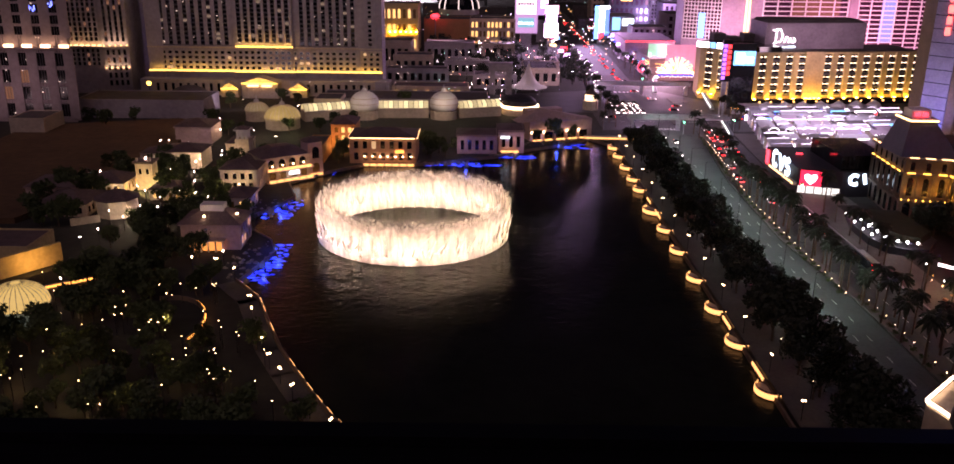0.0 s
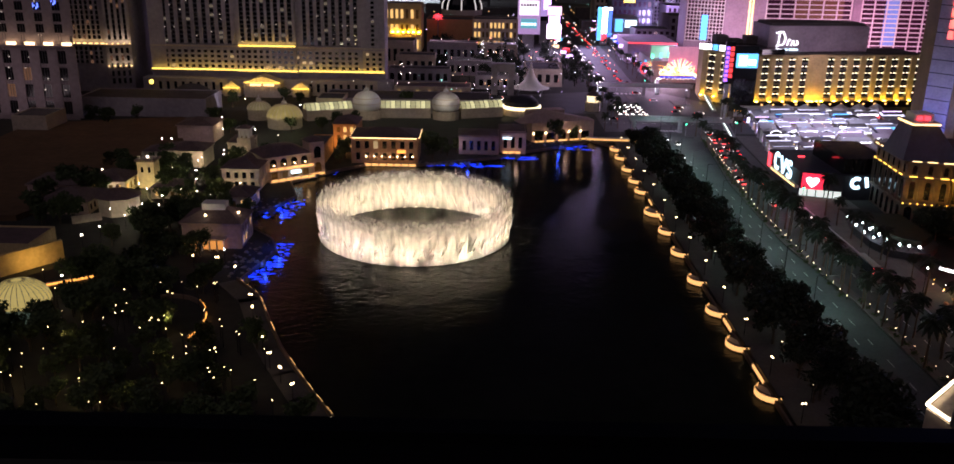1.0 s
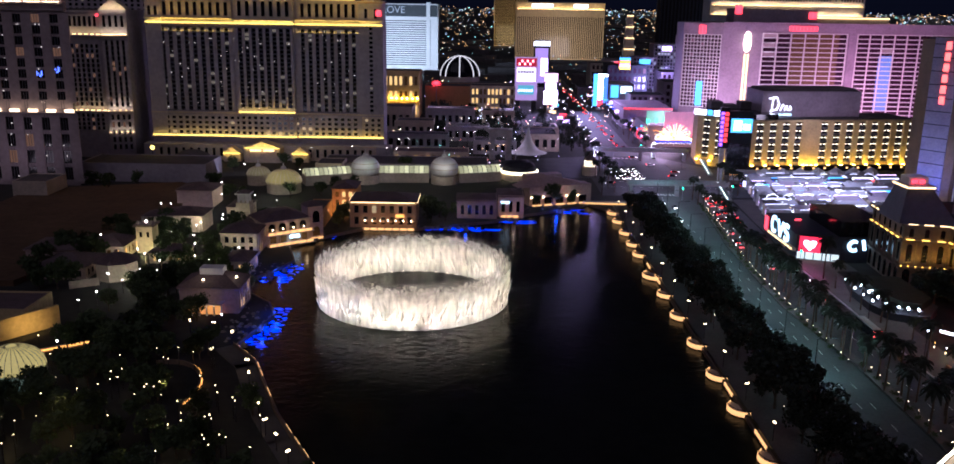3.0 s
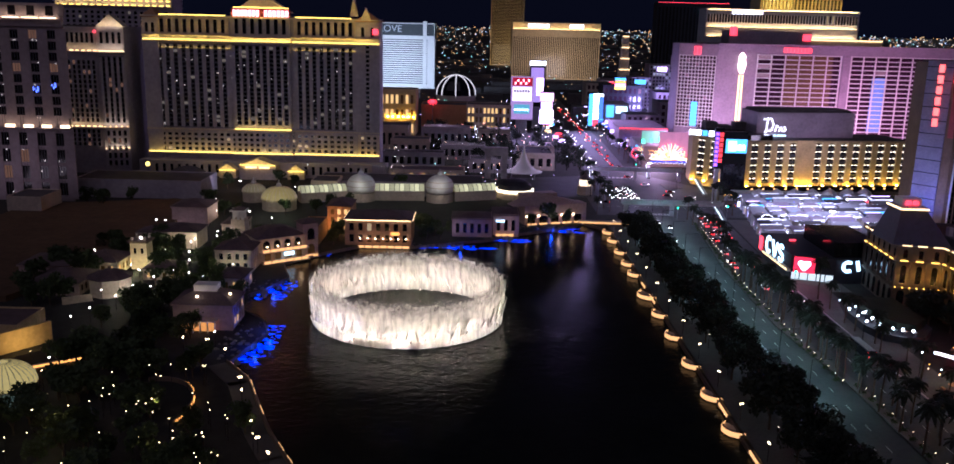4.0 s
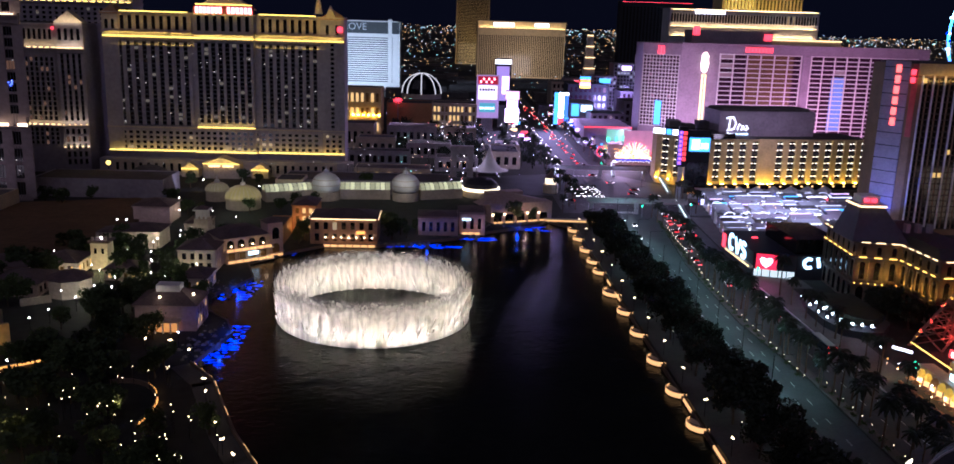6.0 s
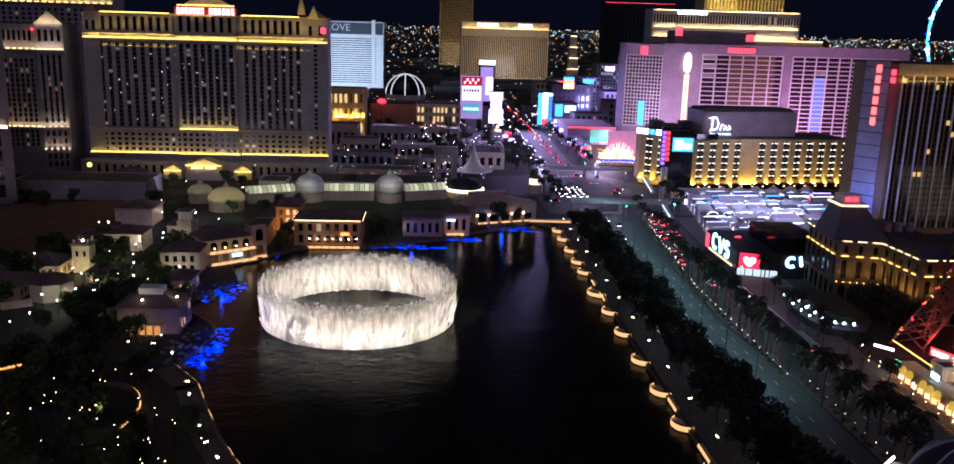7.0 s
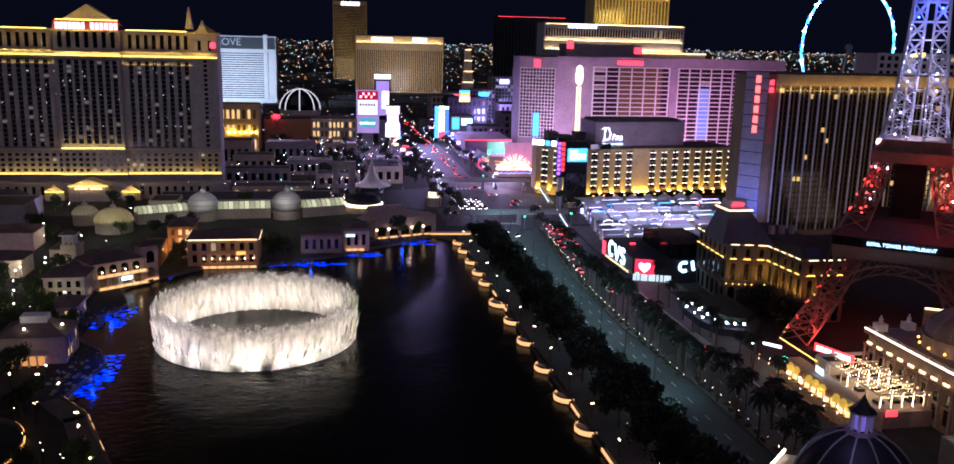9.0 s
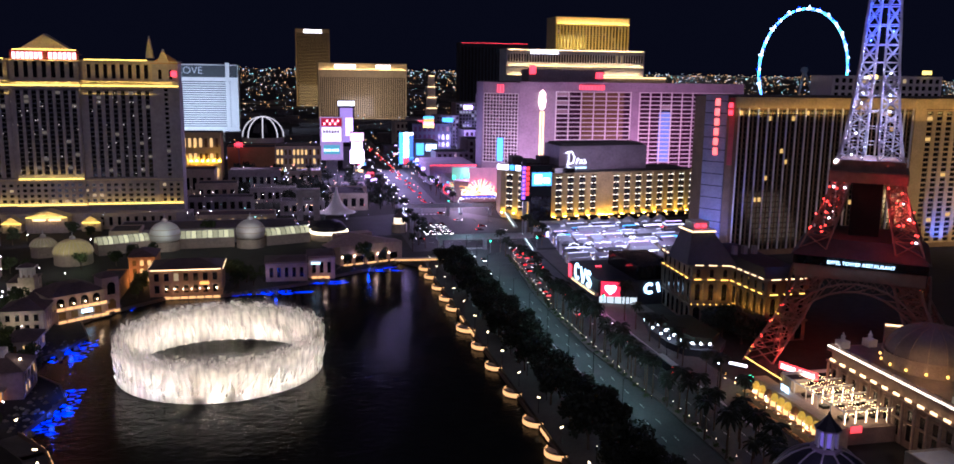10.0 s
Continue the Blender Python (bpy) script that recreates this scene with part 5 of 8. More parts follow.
posts(make_lamp(5.2, 1, "slim garden lamp with a warm globe", L_GARD, 0.115), spots, "garden lamps")
L_SPOT = light("villa_lamp", (1.0, 0.92, 0.72), 34)
posts(make_lamp(4.5, 1, "white floodlamp among villa roofs", L_SPOT, 0.2), [(-134, 370), (-142, 317), (-134, 278), (-120, 284), (-111, 274), (-105, 273), (-117, 242), (-111, 250), (-111, 311), (-104, 344), (-126, 419), (-105, 303), (-104, 318), (-138, 370), (-101, 362), (-92, 286), (-111, 333), (-101, 204), (-108, 210), (-99, 196), (-112, 262), (-104, 292), (-98, 290), (-121, 298), (-128, 318), (-111, 338), (-100, 345), (-95, 336), (-88, 332), (-118, 392), (-103, 392), (-140, 402), (-84, 362), (-70, 372), (-72, 232), (-87, 262), (-117, 352), (-107, 318), (-115, 250), (-126, 288), (-133, 296), (-116, 292), (-108, 284), (-119, 268), (-127, 304), (-117, 322), (-106, 352), (-98, 372), (-90, 380), (-124, 366), (-138, 330), (-84, 316), (-92, 322), (-86, 302), (-103, 306), (-180, 420), (-128, 470), (-95, 455), (-70, 466), (-35, 470), (-5, 476), (12, 482), (-165, 500)], "villa floodlamps")
posts(make_lamp(4.2, 2, "promenade lamp with two warm globes", L_LAMP, 0.21), [(64.6, y + 9.5) for y in range(142, 392, 20)], "promenade lamps")
posts(make_lamp(4.0, 1, "promenade lamp with one globe", L_DOT, 0.11), [(69.5, y) for y in range(140, 400, 20)], "promenade lamps")
posts(make_lamp(0.9, 1, "low bollard light on the median", L_DOT, 0.11), [((102.6 if y < 215 else 98.6 if y < 300 else 98.9 + (y - 300) * 0.08), y) for y in range(120, 400, 5)], "median bollards", 0.3)
posts(make_lamp(9, 1, "street light on a tall pole", L_DOTW, 0.2), [(118.5, 160), (118.5, 190), (119, 216), (119, 250), (80, 440), (130, 440), (118, 500), (70, 520), (72, 600), (106, 640), (72, 680), (106, 720), (60, 560)], "street lights")
for x, y in ((80, 440), (130, 440), (118, 500), (70, 520), (72, 600), (106, 640)):
    lamp("street_light", "POINT", (x, y, 8.6), 2900, (0.72, 0.62, 1.0), 0.4)
fl = []
while len(fl) < 90:
    x, y = rr.uniform(-90, 70), rr.uniform(500, 740)
    fl.append((x, y))
posts(make_lamp(9.0, 1, "white lamp among forum roofs", light("forum_lamp", (1.0, 0.86, 0.7), 30), 0.14), fl, "forum lamps")

# added lamps on made-up posts, for a hotel sign's light from the south
for k in range(10):
    lamp("road_fill", "POINT", (91.5, 208 + k * 23, 9.3), 1900, (0.55, 1.0, 0.92), 1.0)
    t = thing("road_fill_post", "slim dark post added to carry the road fill", "street lamp", (0, 0, 0), "road lamps")
    y = 208 + k * 23
    part("pole", Shape().tube((87, y, 0), (87, y, 9.6), 0.09), DARK, t)
    part("arm", Shape().tube((87, y, 9.6), (91.5, y, 9.9), 0.06), DARK, t)
    part("head", Shape().box(91.0, 92.0, y - 0.2, y + 0.2, 9.8, 9.95), DARK, t)

# ---- lakeside ----


def balcony(t, x, y, r, a0, a1):
    """A half-round lookout over the water with a lit face."""
    drum = part("drum", Shape().lathe(x, y, [(r - 0.3, -2.2), (r - 0.3, -0.5), (r, -0.5), (r, 0.15), (0.01, 0.15)], 18, a0, a1), STUCCO, t)
    part("light_band", Shape().lathe(x, y, [(r + 0.02, -0.6), (r + 0.16, -0.55), (r + 0.16, 0.62), (r + 0.02, 0.66)], 18, a0 + 4, a1 - 4), L_BAL, drum, "amber-lit band round the lookout")
    rail = part("rail", Shape().lathe(x, y, [(r - 0.1, 1.0), (r + 0.05, 1.0), (r + 0.05, 1.12), (r - 0.1, 1.12), (r - 0.1, 1.0)], 18, a0, a1), DARK, t)
    b = Shape()
    for k in range(10):
        a = radians(a0 + (a1 - a0) * k / 9)
        b.tube((x + r * math.cos(a), y + r * math.sin(a), 0.1), (x + r * math.cos(a), y + r * math.sin(a), 1.05), 0.05, n=4)
    part("baluster_row", b, DARK, rail, kind="stuff")


L_BAL = light("lookout_band", (1.0, 0.52, 0.17), 1.1)
for k, y in enumerate((164, 187.4, 207, 228.3, 251, 271.5, 292, 319, 334, 352, 372, 388)):
    t = thing("lookout", "half-round stone lookout over the water with amber light band", "lookout", (0, 0, 0), "promenade lookouts")
    balcony(t, 63.0, y, 3.7 if k != 6 else 4.8, 120, 282)
edge = thing("promenade_lights", "amber light panels on the promenade wall", "light band")
for y0, y1 in ((282, 291), (300, 306), (168, 176), (194, 201)):
    part("light_panel", Shape().box(62.0, 62.3, y0, y1, -0.2, 0.5), L_BAL, edge)
bal = Shape()
bal.box(62.7, 62.9, 75, 395, 0.1, 1.1)
solid("promenade_rail", bal, DARK, "dark balustrade along the promenade", "balustrade")
path = Shape()
lit = thing("lakeside_lights", "amber light panels along the lakeside path", "light band")
PATH = [p for p in LAKE[16:24]]
for i in range(len(PATH) - 1):
    w = Wall(PATH[i], PATH[i + 1])
    path.fbox(w, 0, w.length, 0.55, 0.9, 0.0, 1.1)
    n = max(1, int(w.length / 5.0))
    for k in range(n):
        if (k + i) % 4 != 3:
            part("light_panel", Shape().fbox(w, k * w.length / n + 1.2, (k + 1) * w.length / n - 1.2, 0.3, 0.52, 0.4, 0.9), L_BAL, lit)
solid("lakeside_parapet", path, STONE_WARM, "stone parapet of the lakeside path", "parapet", kind="structure")
walkway = Shape()
for i in range(len(PATH) - 1):
    w = Wall(PATH[i], PATH[i + 1])
    walkway.fbox(w, -0.5, w.length + 0.5, 1.0, 6.0, -0.2, 0.12)
solid("lakeside_path", walkway, PAVING, "paved path along the lake", "pavement", kind="structure")
ov = Shape()
ol = thing("garden_lights", "amber lights on the oval garden wall", "light band")
for k in range(30):
    a0, a1 = 2 * math.pi * k / 30, 2 * math.pi * (k + 1) / 30
    w = Wall((-78 + 12 * math.cos(a0), 190 + 18 * math.sin(a0)), (-78 + 12 * math.cos(a1), 190 + 18 * math.sin(a1)))
    if k < 9 or k > 27:
        ov.fbox(w, 0, w.length, -0.4, 0, 0, 1.2)
    if k in (0, 1, 3, 4, 5, 7, 28):
        part("light_panel", Shape().fbox(w, 0.1 + (k % 3) * 0.5, w.length - 0.1, 0.05, 0.25, 0.6 - (k % 2) * 0.3, 1.0), L_AMBER, ol)
solid("garden_wall", ov, STONE_WARM, "low curved wall of the pool garden", "garden wall", kind="structure")
low_block("ochre_villa", "long villa with an ochre floodlit wall", -156, -127, 231, 247, 5.0, GOLD_WALL, TILE)
w = Wall((-129.6, 219.7), (-118.8, 234))
solid("ochre_wall", Shape().fbox(w, -14, w.length, -1, 0, 0, 6), GOLD_WALL, "ochre garden wall lit from below", "wall", kind="structure")
lamp("ochre_flood", "AREA", (-121, 224, 0.8), 600, (1.0, 0.62, 0.15), 8, (-126, 228, 4))
w = Wall((-123, 207.2), (-104, 220.5))
solid("terrace_wall", Shape().fbox(w, -10, w.length, -0.8, 0, 0, 1.0), STUCCO, "terrace wall with an amber light band", "wall", kind="structure")
solid("terrace_light_band", Shape().fbox(w, -10, w.length, 0.05, 0.2, 0.4, 0.9), L_AMBER, "amber light band on a terrace wall", "light band")

cd = thing("garden_dome", "ribbed glass dome glowing yellow-green from inside", "glass dome")
DG = light("dome_glass", (0.6, 0.48, 0.16), 0.6, False)
part("glass", Shape().lathe(-115, 201, [(7.5 * math.cos(radians(a)), 1.5 + 5.5 * math.sin(radians(a))) for a in range(0, 91, 10)], 28), DG, cd, smooth=True)
part("drum", Shape().lathe(-115, 201, [(7.6, 0), (7.6, 1.5)], 28), STUCCO, cd)
for k in range(28):
    a = 2 * math.pi * k / 28
    s = Shape()
    for i in range(0, 80, 20):
        e0, e1 = radians(i), radians(i + 20)
        s.tube((-115 + 7.55 * math.cos(e0) * math.cos(a), 201 + 7.55 * math.cos(e0) * math.sin(a), 1.5 + 5.55 * math.sin(e0)), (-115 + 7.55 * math.cos(e1) * math.cos(a), 201 + 7.55 * math.cos(e1) * math.sin(a), 1.5 + 5.55 * math.sin(e1)), 0.09, n=4)
    part("rib", s, STEEL, cd)
gr = thing("green_glass_canopy", "low greenish glass canopy lit below", "canopy")
part("glass", Shape().box(-120, -104, 184, 191, 2.5, 2.8), light("green_glass", (0.3, 0.5, 0.38), 0.10, False), gr)
for k in range(5):
    part("post", Shape().tube((-119 + k * 3.6, 185, 0), (-119 + k * 3.6, 185, 2.5), 0.12), STEEL, gr)


def villa(name, label, x0, x1, y0, y1, h, wall, roofh=3.0, roof=None, glass=None, cols=None, rows=1, sides=True):
    t = thing(name, label, "villa")
    part("wall", Shape().box(x0, x1, y0, y1, 0, h), wall, t)
    part("roof", Shape().hip(x0, x1, y0, y1, h, roofh), roof or TILE, t)
    part("eave_band", Shape().box(x0 - 0.5, x1 + 0.5, y0 - 0.5, y1 + 0.5, h - 0.5, h - 0.04), wall, t)
    if glass:
        facade(t, Wall((x0, y0), (x1, y0)), 0.6, x1 - x0 - 0.6, 0.6, h - 0.8, cols or max(2, int((x1 - x0) / 3)), rows, wall, glass, 0.5, 0.35, 0.3)
        if sides:
            facade(t, Wall((x1, y0), (x1, y1)), 0.6, y1 - y0 - 0.6, 0.6, h - 0.8, max(2, int((y1 - y0) / 3)), rows, wall, glass, 0.5, 0.35, 0.3)
    return t


v = villa("lake_villa", "rose stucco villa with a hipped roof and lit porch", -88.5, -71, 246, 259, 8, STUCCO_PINK, 3.6, glass=None)
part("roof_lantern", Shape().box(-83.5, -76.5, 250.5, 254.5, 10.6, 12.6), WHITE, v, "white parapet on the roof ridge")
# porch front glows itself, in place of lamps inside
part("porch", Shape().box(-86, -76, 244.9, 246, 0, 3.4), light("porch_glow", (1.0, 0.42, 0.10), 0.55), v, "porch with its amber light put into glow")
part("porch_roof", Shape().box(-87, -75, 243, 246, 3.4, 3.9), STUCCO_PINK, v)
for k in range(6):
    part("column", Shape().tube((-86.5 + k * 2.2, 243.6, 0), (-86.5 + k * 2.2, 243.6, 3.4), 0.25), WHITE, v)
facade(v, Wall((-71, 246), (-71, 259)), 1, 12, 0.8, 7, 4, 2, STUCCO_PINK, GLASS_WARM, 0.5, 0.3, 0.3)
for x, y in ((-82, 247.6), (-73, 251)):
    lamp("roof_lamp_light", "POINT", (x + 0.2, y - 0.4, 11.2), 60, (1.0, 0.85, 0.55), 0.1)
    part("roof_lamp", Shape().box(x, x + 0.5, y, y + 0.5, 9.6, 10.0), L_DOT, v)
v = villa("arcade_villa", "pale stucco villa with a columned balcony", -94, -81, 308, 320, 8.5, STUCCO, 3.0, glass=GLASS_OFF, rows=2)
facade(v, Wall((-81, 308), (-81, 320)), 1, 11, 1, 7.5, 4, 2, STUCCO, GLASS_WARM, 0.5, 0.3, 0.5, d=0.3)


def arch(shape, w, a0, a1, d, z0, z1):
    """An arched opening: a pane with a round head."""
    m, r = (a0 + a1) / 2, (a1 - a0) / 2
    pts = [w.at(a0, d, z0), w.at(a1, d, z0)] + [w.at(m + r * math.cos(radians(t)), d, z1 - r + r * math.sin(radians(t))) for t in range(0, 181, 30)]
    return shape.add(pts, (tuple(range(len(pts))),))


v = thing("lake_restaurant", "lakeside restaurant with arches and amber-lit balconies", "restaurant")
ft_p = [(-81, 321.5), (-66, 332.5), (-74, 345), (-90, 334)]
part("wall", Shape().prism(ft_p, 0, 9), STUCCO, v)
part("roof", Shape().prism([(-82, 321), (-65.5, 333), (-74, 346), (-91, 334)], 9.04, 12, 0.35), TILE, v)
w = Wall(ft_p[0], ft_p[1])
for k in range(4):
    a0 = 1.2 + k * 4.3
    part("arch_window", arch(Shape(), w, a0, a0 + 2.8, 0.06, 4.9, 8.3), BLACK_GLASS, v)
    part("lower_window", Shape().fquad(w, a0, a0 + 3.0, 0.06, 0.6, 3.4), GLASS_WARM, v)
    part("arch_lamp", Shape().ball(*w.at(a0 + 1.4, 0.9, 6.0), 0.33, 6), L_LAMP, v)
    part("column", Shape().tube(w.at(a0 - 0.7, 2.4, 0.5), w.at(a0 - 0.7, 2.4, 4.2), 0.22), STUCCO, v)
for z, d in ((4.6, 2.6), (0.4, 3.6)):
    part("terrace", Shape().fbox(w, -0.5, w.length + 0.5, 0.02, d, z - 0.7, z), STUCCO, v)
    for k in range(6):
        part("terrace_light", Shape().fbox(w, 0.1 + k * 3.05, 2.8 + k * 3.05, d + 0.02, d + 0.22, z - 0.2, z + 0.75), L_BAL, v, "amber-lit balustrade panel")
part("blue_sign", Shape().fbox(w, 8.6, 12.6, 2.7, 2.95, 2.4, 3.7), L_COOL, v)
part("tower", Shape().prism([(-66.5, 332.5), (-61.5, 336), (-65, 342), (-70.5, 338.5)], 0, 13), STUCCO_PINK, v)
part("tower_roof", Shape().prism([(-67, 331.8), (-60.7, 336), (-65, 342.8), (-71.4, 338.5)], 13.04, 14.6, 0.2), TILE, v)
w = Wall((-66.5, 332.5), (-61.5, 336))
part("tower_arch", arch(Shape(), w, 1.6, 4.6, 0.06, 6.5, 11.2), BLACK_GLASS, v)
part("tower_arch", arch(Shape(), w, 1.6, 4.6, 0.06, 1.0, 4.8), GLASS_WARM, v)
part("terrace_light", Shape().fbox(w, 0.2, 5.6, 0.6, 0.85, -0.2, 0.6), L_BAL, v)
lamp("restaurant_wash", "POINT", (-66, 324, 4), 260, (1.0, 0.66, 0.32), 0.4)
bt = thing("bell_tower", "small cream bell tower with open cupola", "tower")
part("shaft", Shape().box(-97, -91.5, 340, 345.5, 0, 12.5), STUCCO, bt)
for dx in (0.6, 2.35, 4.1):
    for dy in (0.5, 4.2):
        part("pier", Shape().box(-97 + dx, -96.1 + dx, 340 + dy, 340.8 + dy, 12.5, 15.8), WHITE, bt)
part("cap", Shape().box(-97.3, -91.2, 339.7, 345.8, 15.8, 16.3), WHITE, bt)
part("roof", Shape().hip(-97, -91.5, 340, 345.5, 16.3, 1.4, 0.1), TILE, bt)
ROSY = mat("rosy_stone", (0.46, 0.29, 0.19), 0.85, scale=0.15, bump=0.2)
v = villa("lake_palazzo", "warm stone palazzo with a bright lit cornice", -53, -26, 353, 371, 11, ROSY, 2.6, glass=GLASS_OFF, cols=7, rows=2)
for w in (Wall((-53, 353), (-26, 353)), Wall((-26, 353), (-26, 371)), Wall((-53, 371), (-53, 353))):
    part("cornice_light", Shape().fbox(w, 0.2, w.length - 0.2, 0.6, 0.9, 10.6, 11.0), L_WARM, v, "bright warm cornice strip")
ww = Wall((-48, 351.0), (-26, 351.0))
for k in range(7):
    part("terrace_light", Shape().fbox(ww, 0.2 + k * 3.1, 2.9 + k * 3.1, 0.0, 0.25, -0.6, 0.35), L_BAL, v)
    part("terrace_lamp", Shape().ball(-47 + k * 3.2, 351.8, 3.2, 0.3, 6), L_DOT, v)
    part("parasol", Shape().lathe(-46 + k * 3.2, 352.2, [(1.1, 2.6), (0.05, 3.3)], 8), TERRA, v, "terracotta parasol on the terrace")
bars(v, Wall((-53, 353), (-26, 353)), 18, 23, 0.5, 4.6, 5.8, 1, L_AMBER)
v = villa("amber_house", "terracotta house washed with amber light", -64, -54, 374, 390, 12, TERRA, 2.2, glass=GLASS_WARM, cols=3, rows=3)
lamp("amber_flood", "AREA", (-60, 366, 2), 600, (1.0, 0.5, 0.12), 4, (-59, 374, 6))
lamp("terrace_flood", "AREA", (-40, 345, 1), 160, (1.0, 0.55, 0.2), 10, (-40, 353, 6))
low_block("amber_terrace", "low terrace building with amber lights", -72, -64, 352, 372, 7, TERRA, windows=(2.5, 2, GLASS_WARM))
villa("back_shop", "mauve stucco shop with a small lit sign", -9, 8, 372, 388, 8, STUCCO_PINK, 1.8, glass=GLASS_OFF)
v = villa("quay_shop", "rose stucco quay building with amber quay lights", 9, 20, 377, 394, 9, STUCCO_PINK, 1.6, glass=GLASS_OFF)
bars(v, Wall((9, 377), (20, 377)), 1, 9, 2.0, 0.0, 0.9, 3, L_BAL, gap=0.1)
bars(v, Wall((9, 377), (20, 377)), 1, 5, 0.3, 6.0, 6.8, 5, L_COOL)
ar = thing("quay_arcade", "pale arcade with warm lamps by blue-lit water", "arcade")
wa = Wall((24, 398), (54, 409))
part("wall", Shape().fbox(wa, 0, wa.length, -8, 0, 0, 9), STUCCO_PINK, ar)
for k in range(5):
    part("opening", Shape().fbox(wa, 1.5 + k * 6, 5.5 + k * 6, 0.02, 0.12, 0.2, 4), BLACK_GLASS, ar)
    part("lamp", Shape().ball(*wa.at(0.6 + k * 6, 1.0, 4.2), 0.55, 6), L_LAMP, ar)
    part("quay_light", Shape().fbox(wa, 1 + k * 6, 5.6 + k * 6, 1.4, 1.7, 0.1, 0.8), L_BAL, ar)
part("steps", Shape().add([wa.at(-6, -8, 9), wa.at(8, -8, 14), wa.at(30, -8, 9), wa.at(30, 0, 9), wa.at(-6, 0, 9)], ((0, 1, 2, 3, 4),)).fbox(wa, 2, 20, -14, -8, 0, 13), STUCCO_PINK, ar)
fb = thing("foot_bridge", "low stone bridge with an amber light band", "bridge")
wb = Wall((50, 404.5), (75, 403))
part("deck", Shape().fbox(wb, 0, wb.length, -3.5, 0, -0.5, 1.0), STUCCO, fb)
part("light_band", Shape().fbox(wb, 0.5, wb.length - 0.5, 0.05, 0.3, 0.2, 0.9), L_BAL, fb)

L_BLUE2 = light("deep_blue_light", (0.004, 0.025, 0.7), 0.8)
# blue light in the water by the rocks, put into glowing surface flakes
rk = random.Random(3)
for gx, gy, sx, sy, n in ((-64.5, 238, 6.0, 16, 150), (-70, 290, 5.6, 11, 80), (-63, 338, 3.5, 3.5, 6), (-8, 356, 16, 3.4, 44), (14, 370, 8, 3, 26), (36, 392, 12, 4.5, 54)):
    t = thing("blue_water_glow", "blue light in the water as glowing flakes, among shore rocks", "water lights")
    for k in range(n):
        x, y = gx + rk.uniform(-1, 1) * sx, gy + rk.uniform(-1, 1) * sy
        a = rk.uniform(0.3, 1.0)
        e = rk.uniform(0.8, 2.6) * (1.9 if gy > 350 else 1.0)
        s = Shape()
        ring = [(x + 2 + e * a * rk.uniform(0.6, 1.3) * math.cos(b * 0.785), y + a * rk.uniform(0.6, 1.3) * math.sin(b * 0.785)) for b in range(8)]
        part("light", s.prism(ring, -0.93, -0.86, 0.7), (L_BLUE, L_BLUE2)[k % 2], t)
        if k % 3 == 0:
            part("rock", Shape().lathe(x - 2.5, y, [(a * 1.3, -1.2), (a * 1.1, -0.2), (a * 0.5, 0.5 * a), (0.01, 0.6 * a)], 6), ROCK, t, "brown shore rock")

# unseen lamps above the water, added to tint the rocks blue
for x, y in ((-61, 232), (-60, 246), (-69, 290), (-5, 354), (36, 389)):
    lamp("blue_fill", "POINT", (x, y, 1.6), 800, (0.02, 0.08, 1.0), 0.5)

# villas and roofs to the west
oc = thing("round_villa", "white octagonal villa with a conical roof", "villa")
part("wall", Shape().lathe(-121, 280, [(7, 0), (7, 6)], 8), STUCCO, oc)
part("roof", Shape().lathe(-121, 280, [(7.8, 6), (4, 7.6), (0.6, 8.6), (0.6, 9.4), (0.01, 9.4)], 8), TILE, oc)
part("ramp", Shape().fbox(Wall((-131, 266), (-123, 271)), 0, 9, -0.6, 0, 0, 2.4), STUCCO, oc)
lamp("villa_flood", "POINT", (-112.5, 267, 3), 520, (1.0, 0.95, 0.7), 0.4)
villa("courtyard_villa", "windowless cream villa with a dark tiled roof", -127, -111, 340, 354, 7, STUCCO, 2.4)
villa("courtyard_wing", "low cream wing with a tiled roof", -138, -128, 348, 358, 4.5, STUCCO, 2.0)
villa("garden_hall", "long low hall with a dark tiled roof", -160, -142, 296, 312, 4.5, STUCCO_PINK, 2.6)
lamp("villa_flood", "POINT", (-118, 334, 4), 420, (1.0, 0.9, 0.62), 0.3)
lamp("villa_flood", "POINT", (-97, 335, 6), 500, (1.0, 0.85, 0.5), 0.3)
lamp("villa_flood", "POINT", (-103, 322, 3), 500, (1.0, 0.9, 0.65), 0.4)
villa("lilac_villa", "lilac-lit square villa with roof lamps", -136, -120, 384, 400, 8, STUCCO_PINK, 2.5)
villa("garden_villa", "small villa with a hipped roof", -140, -127, 300, 314, 5, STUCCO, 3.0, glass=GLASS_WARM)
villa("garden_villa", "low villa with a dark tiled roof", -146, -130, 276, 292, 4.5, STUCCO_PINK, 3.0, glass=GLASS_OFF)
villa("pool_villa", "low villa near the pool", -116, -104, 296, 306, 4, STUCCO, 2.4, glass=GLASS_WARM)
villa("cream_villa", "small cream villa with tiled roof", -86, -78, 284, 296, 5, STUCCO, 2.0, glass=GLASS_WARM)
villa("north_villa", "stucco villa below the bell tower", -92, -82, 330, 340, 7, STUCCO, 2.0, glass=GLASS_OFF)
villa("west_villa", "stucco villa with a flat tiled roof", -104, -96, 352, 366, 8, STUCCO, 1.4, glass=GLASS_OFF, rows=2)
wt = thing("watch_tower", "small cream square tower with a bright lamp", "tower")
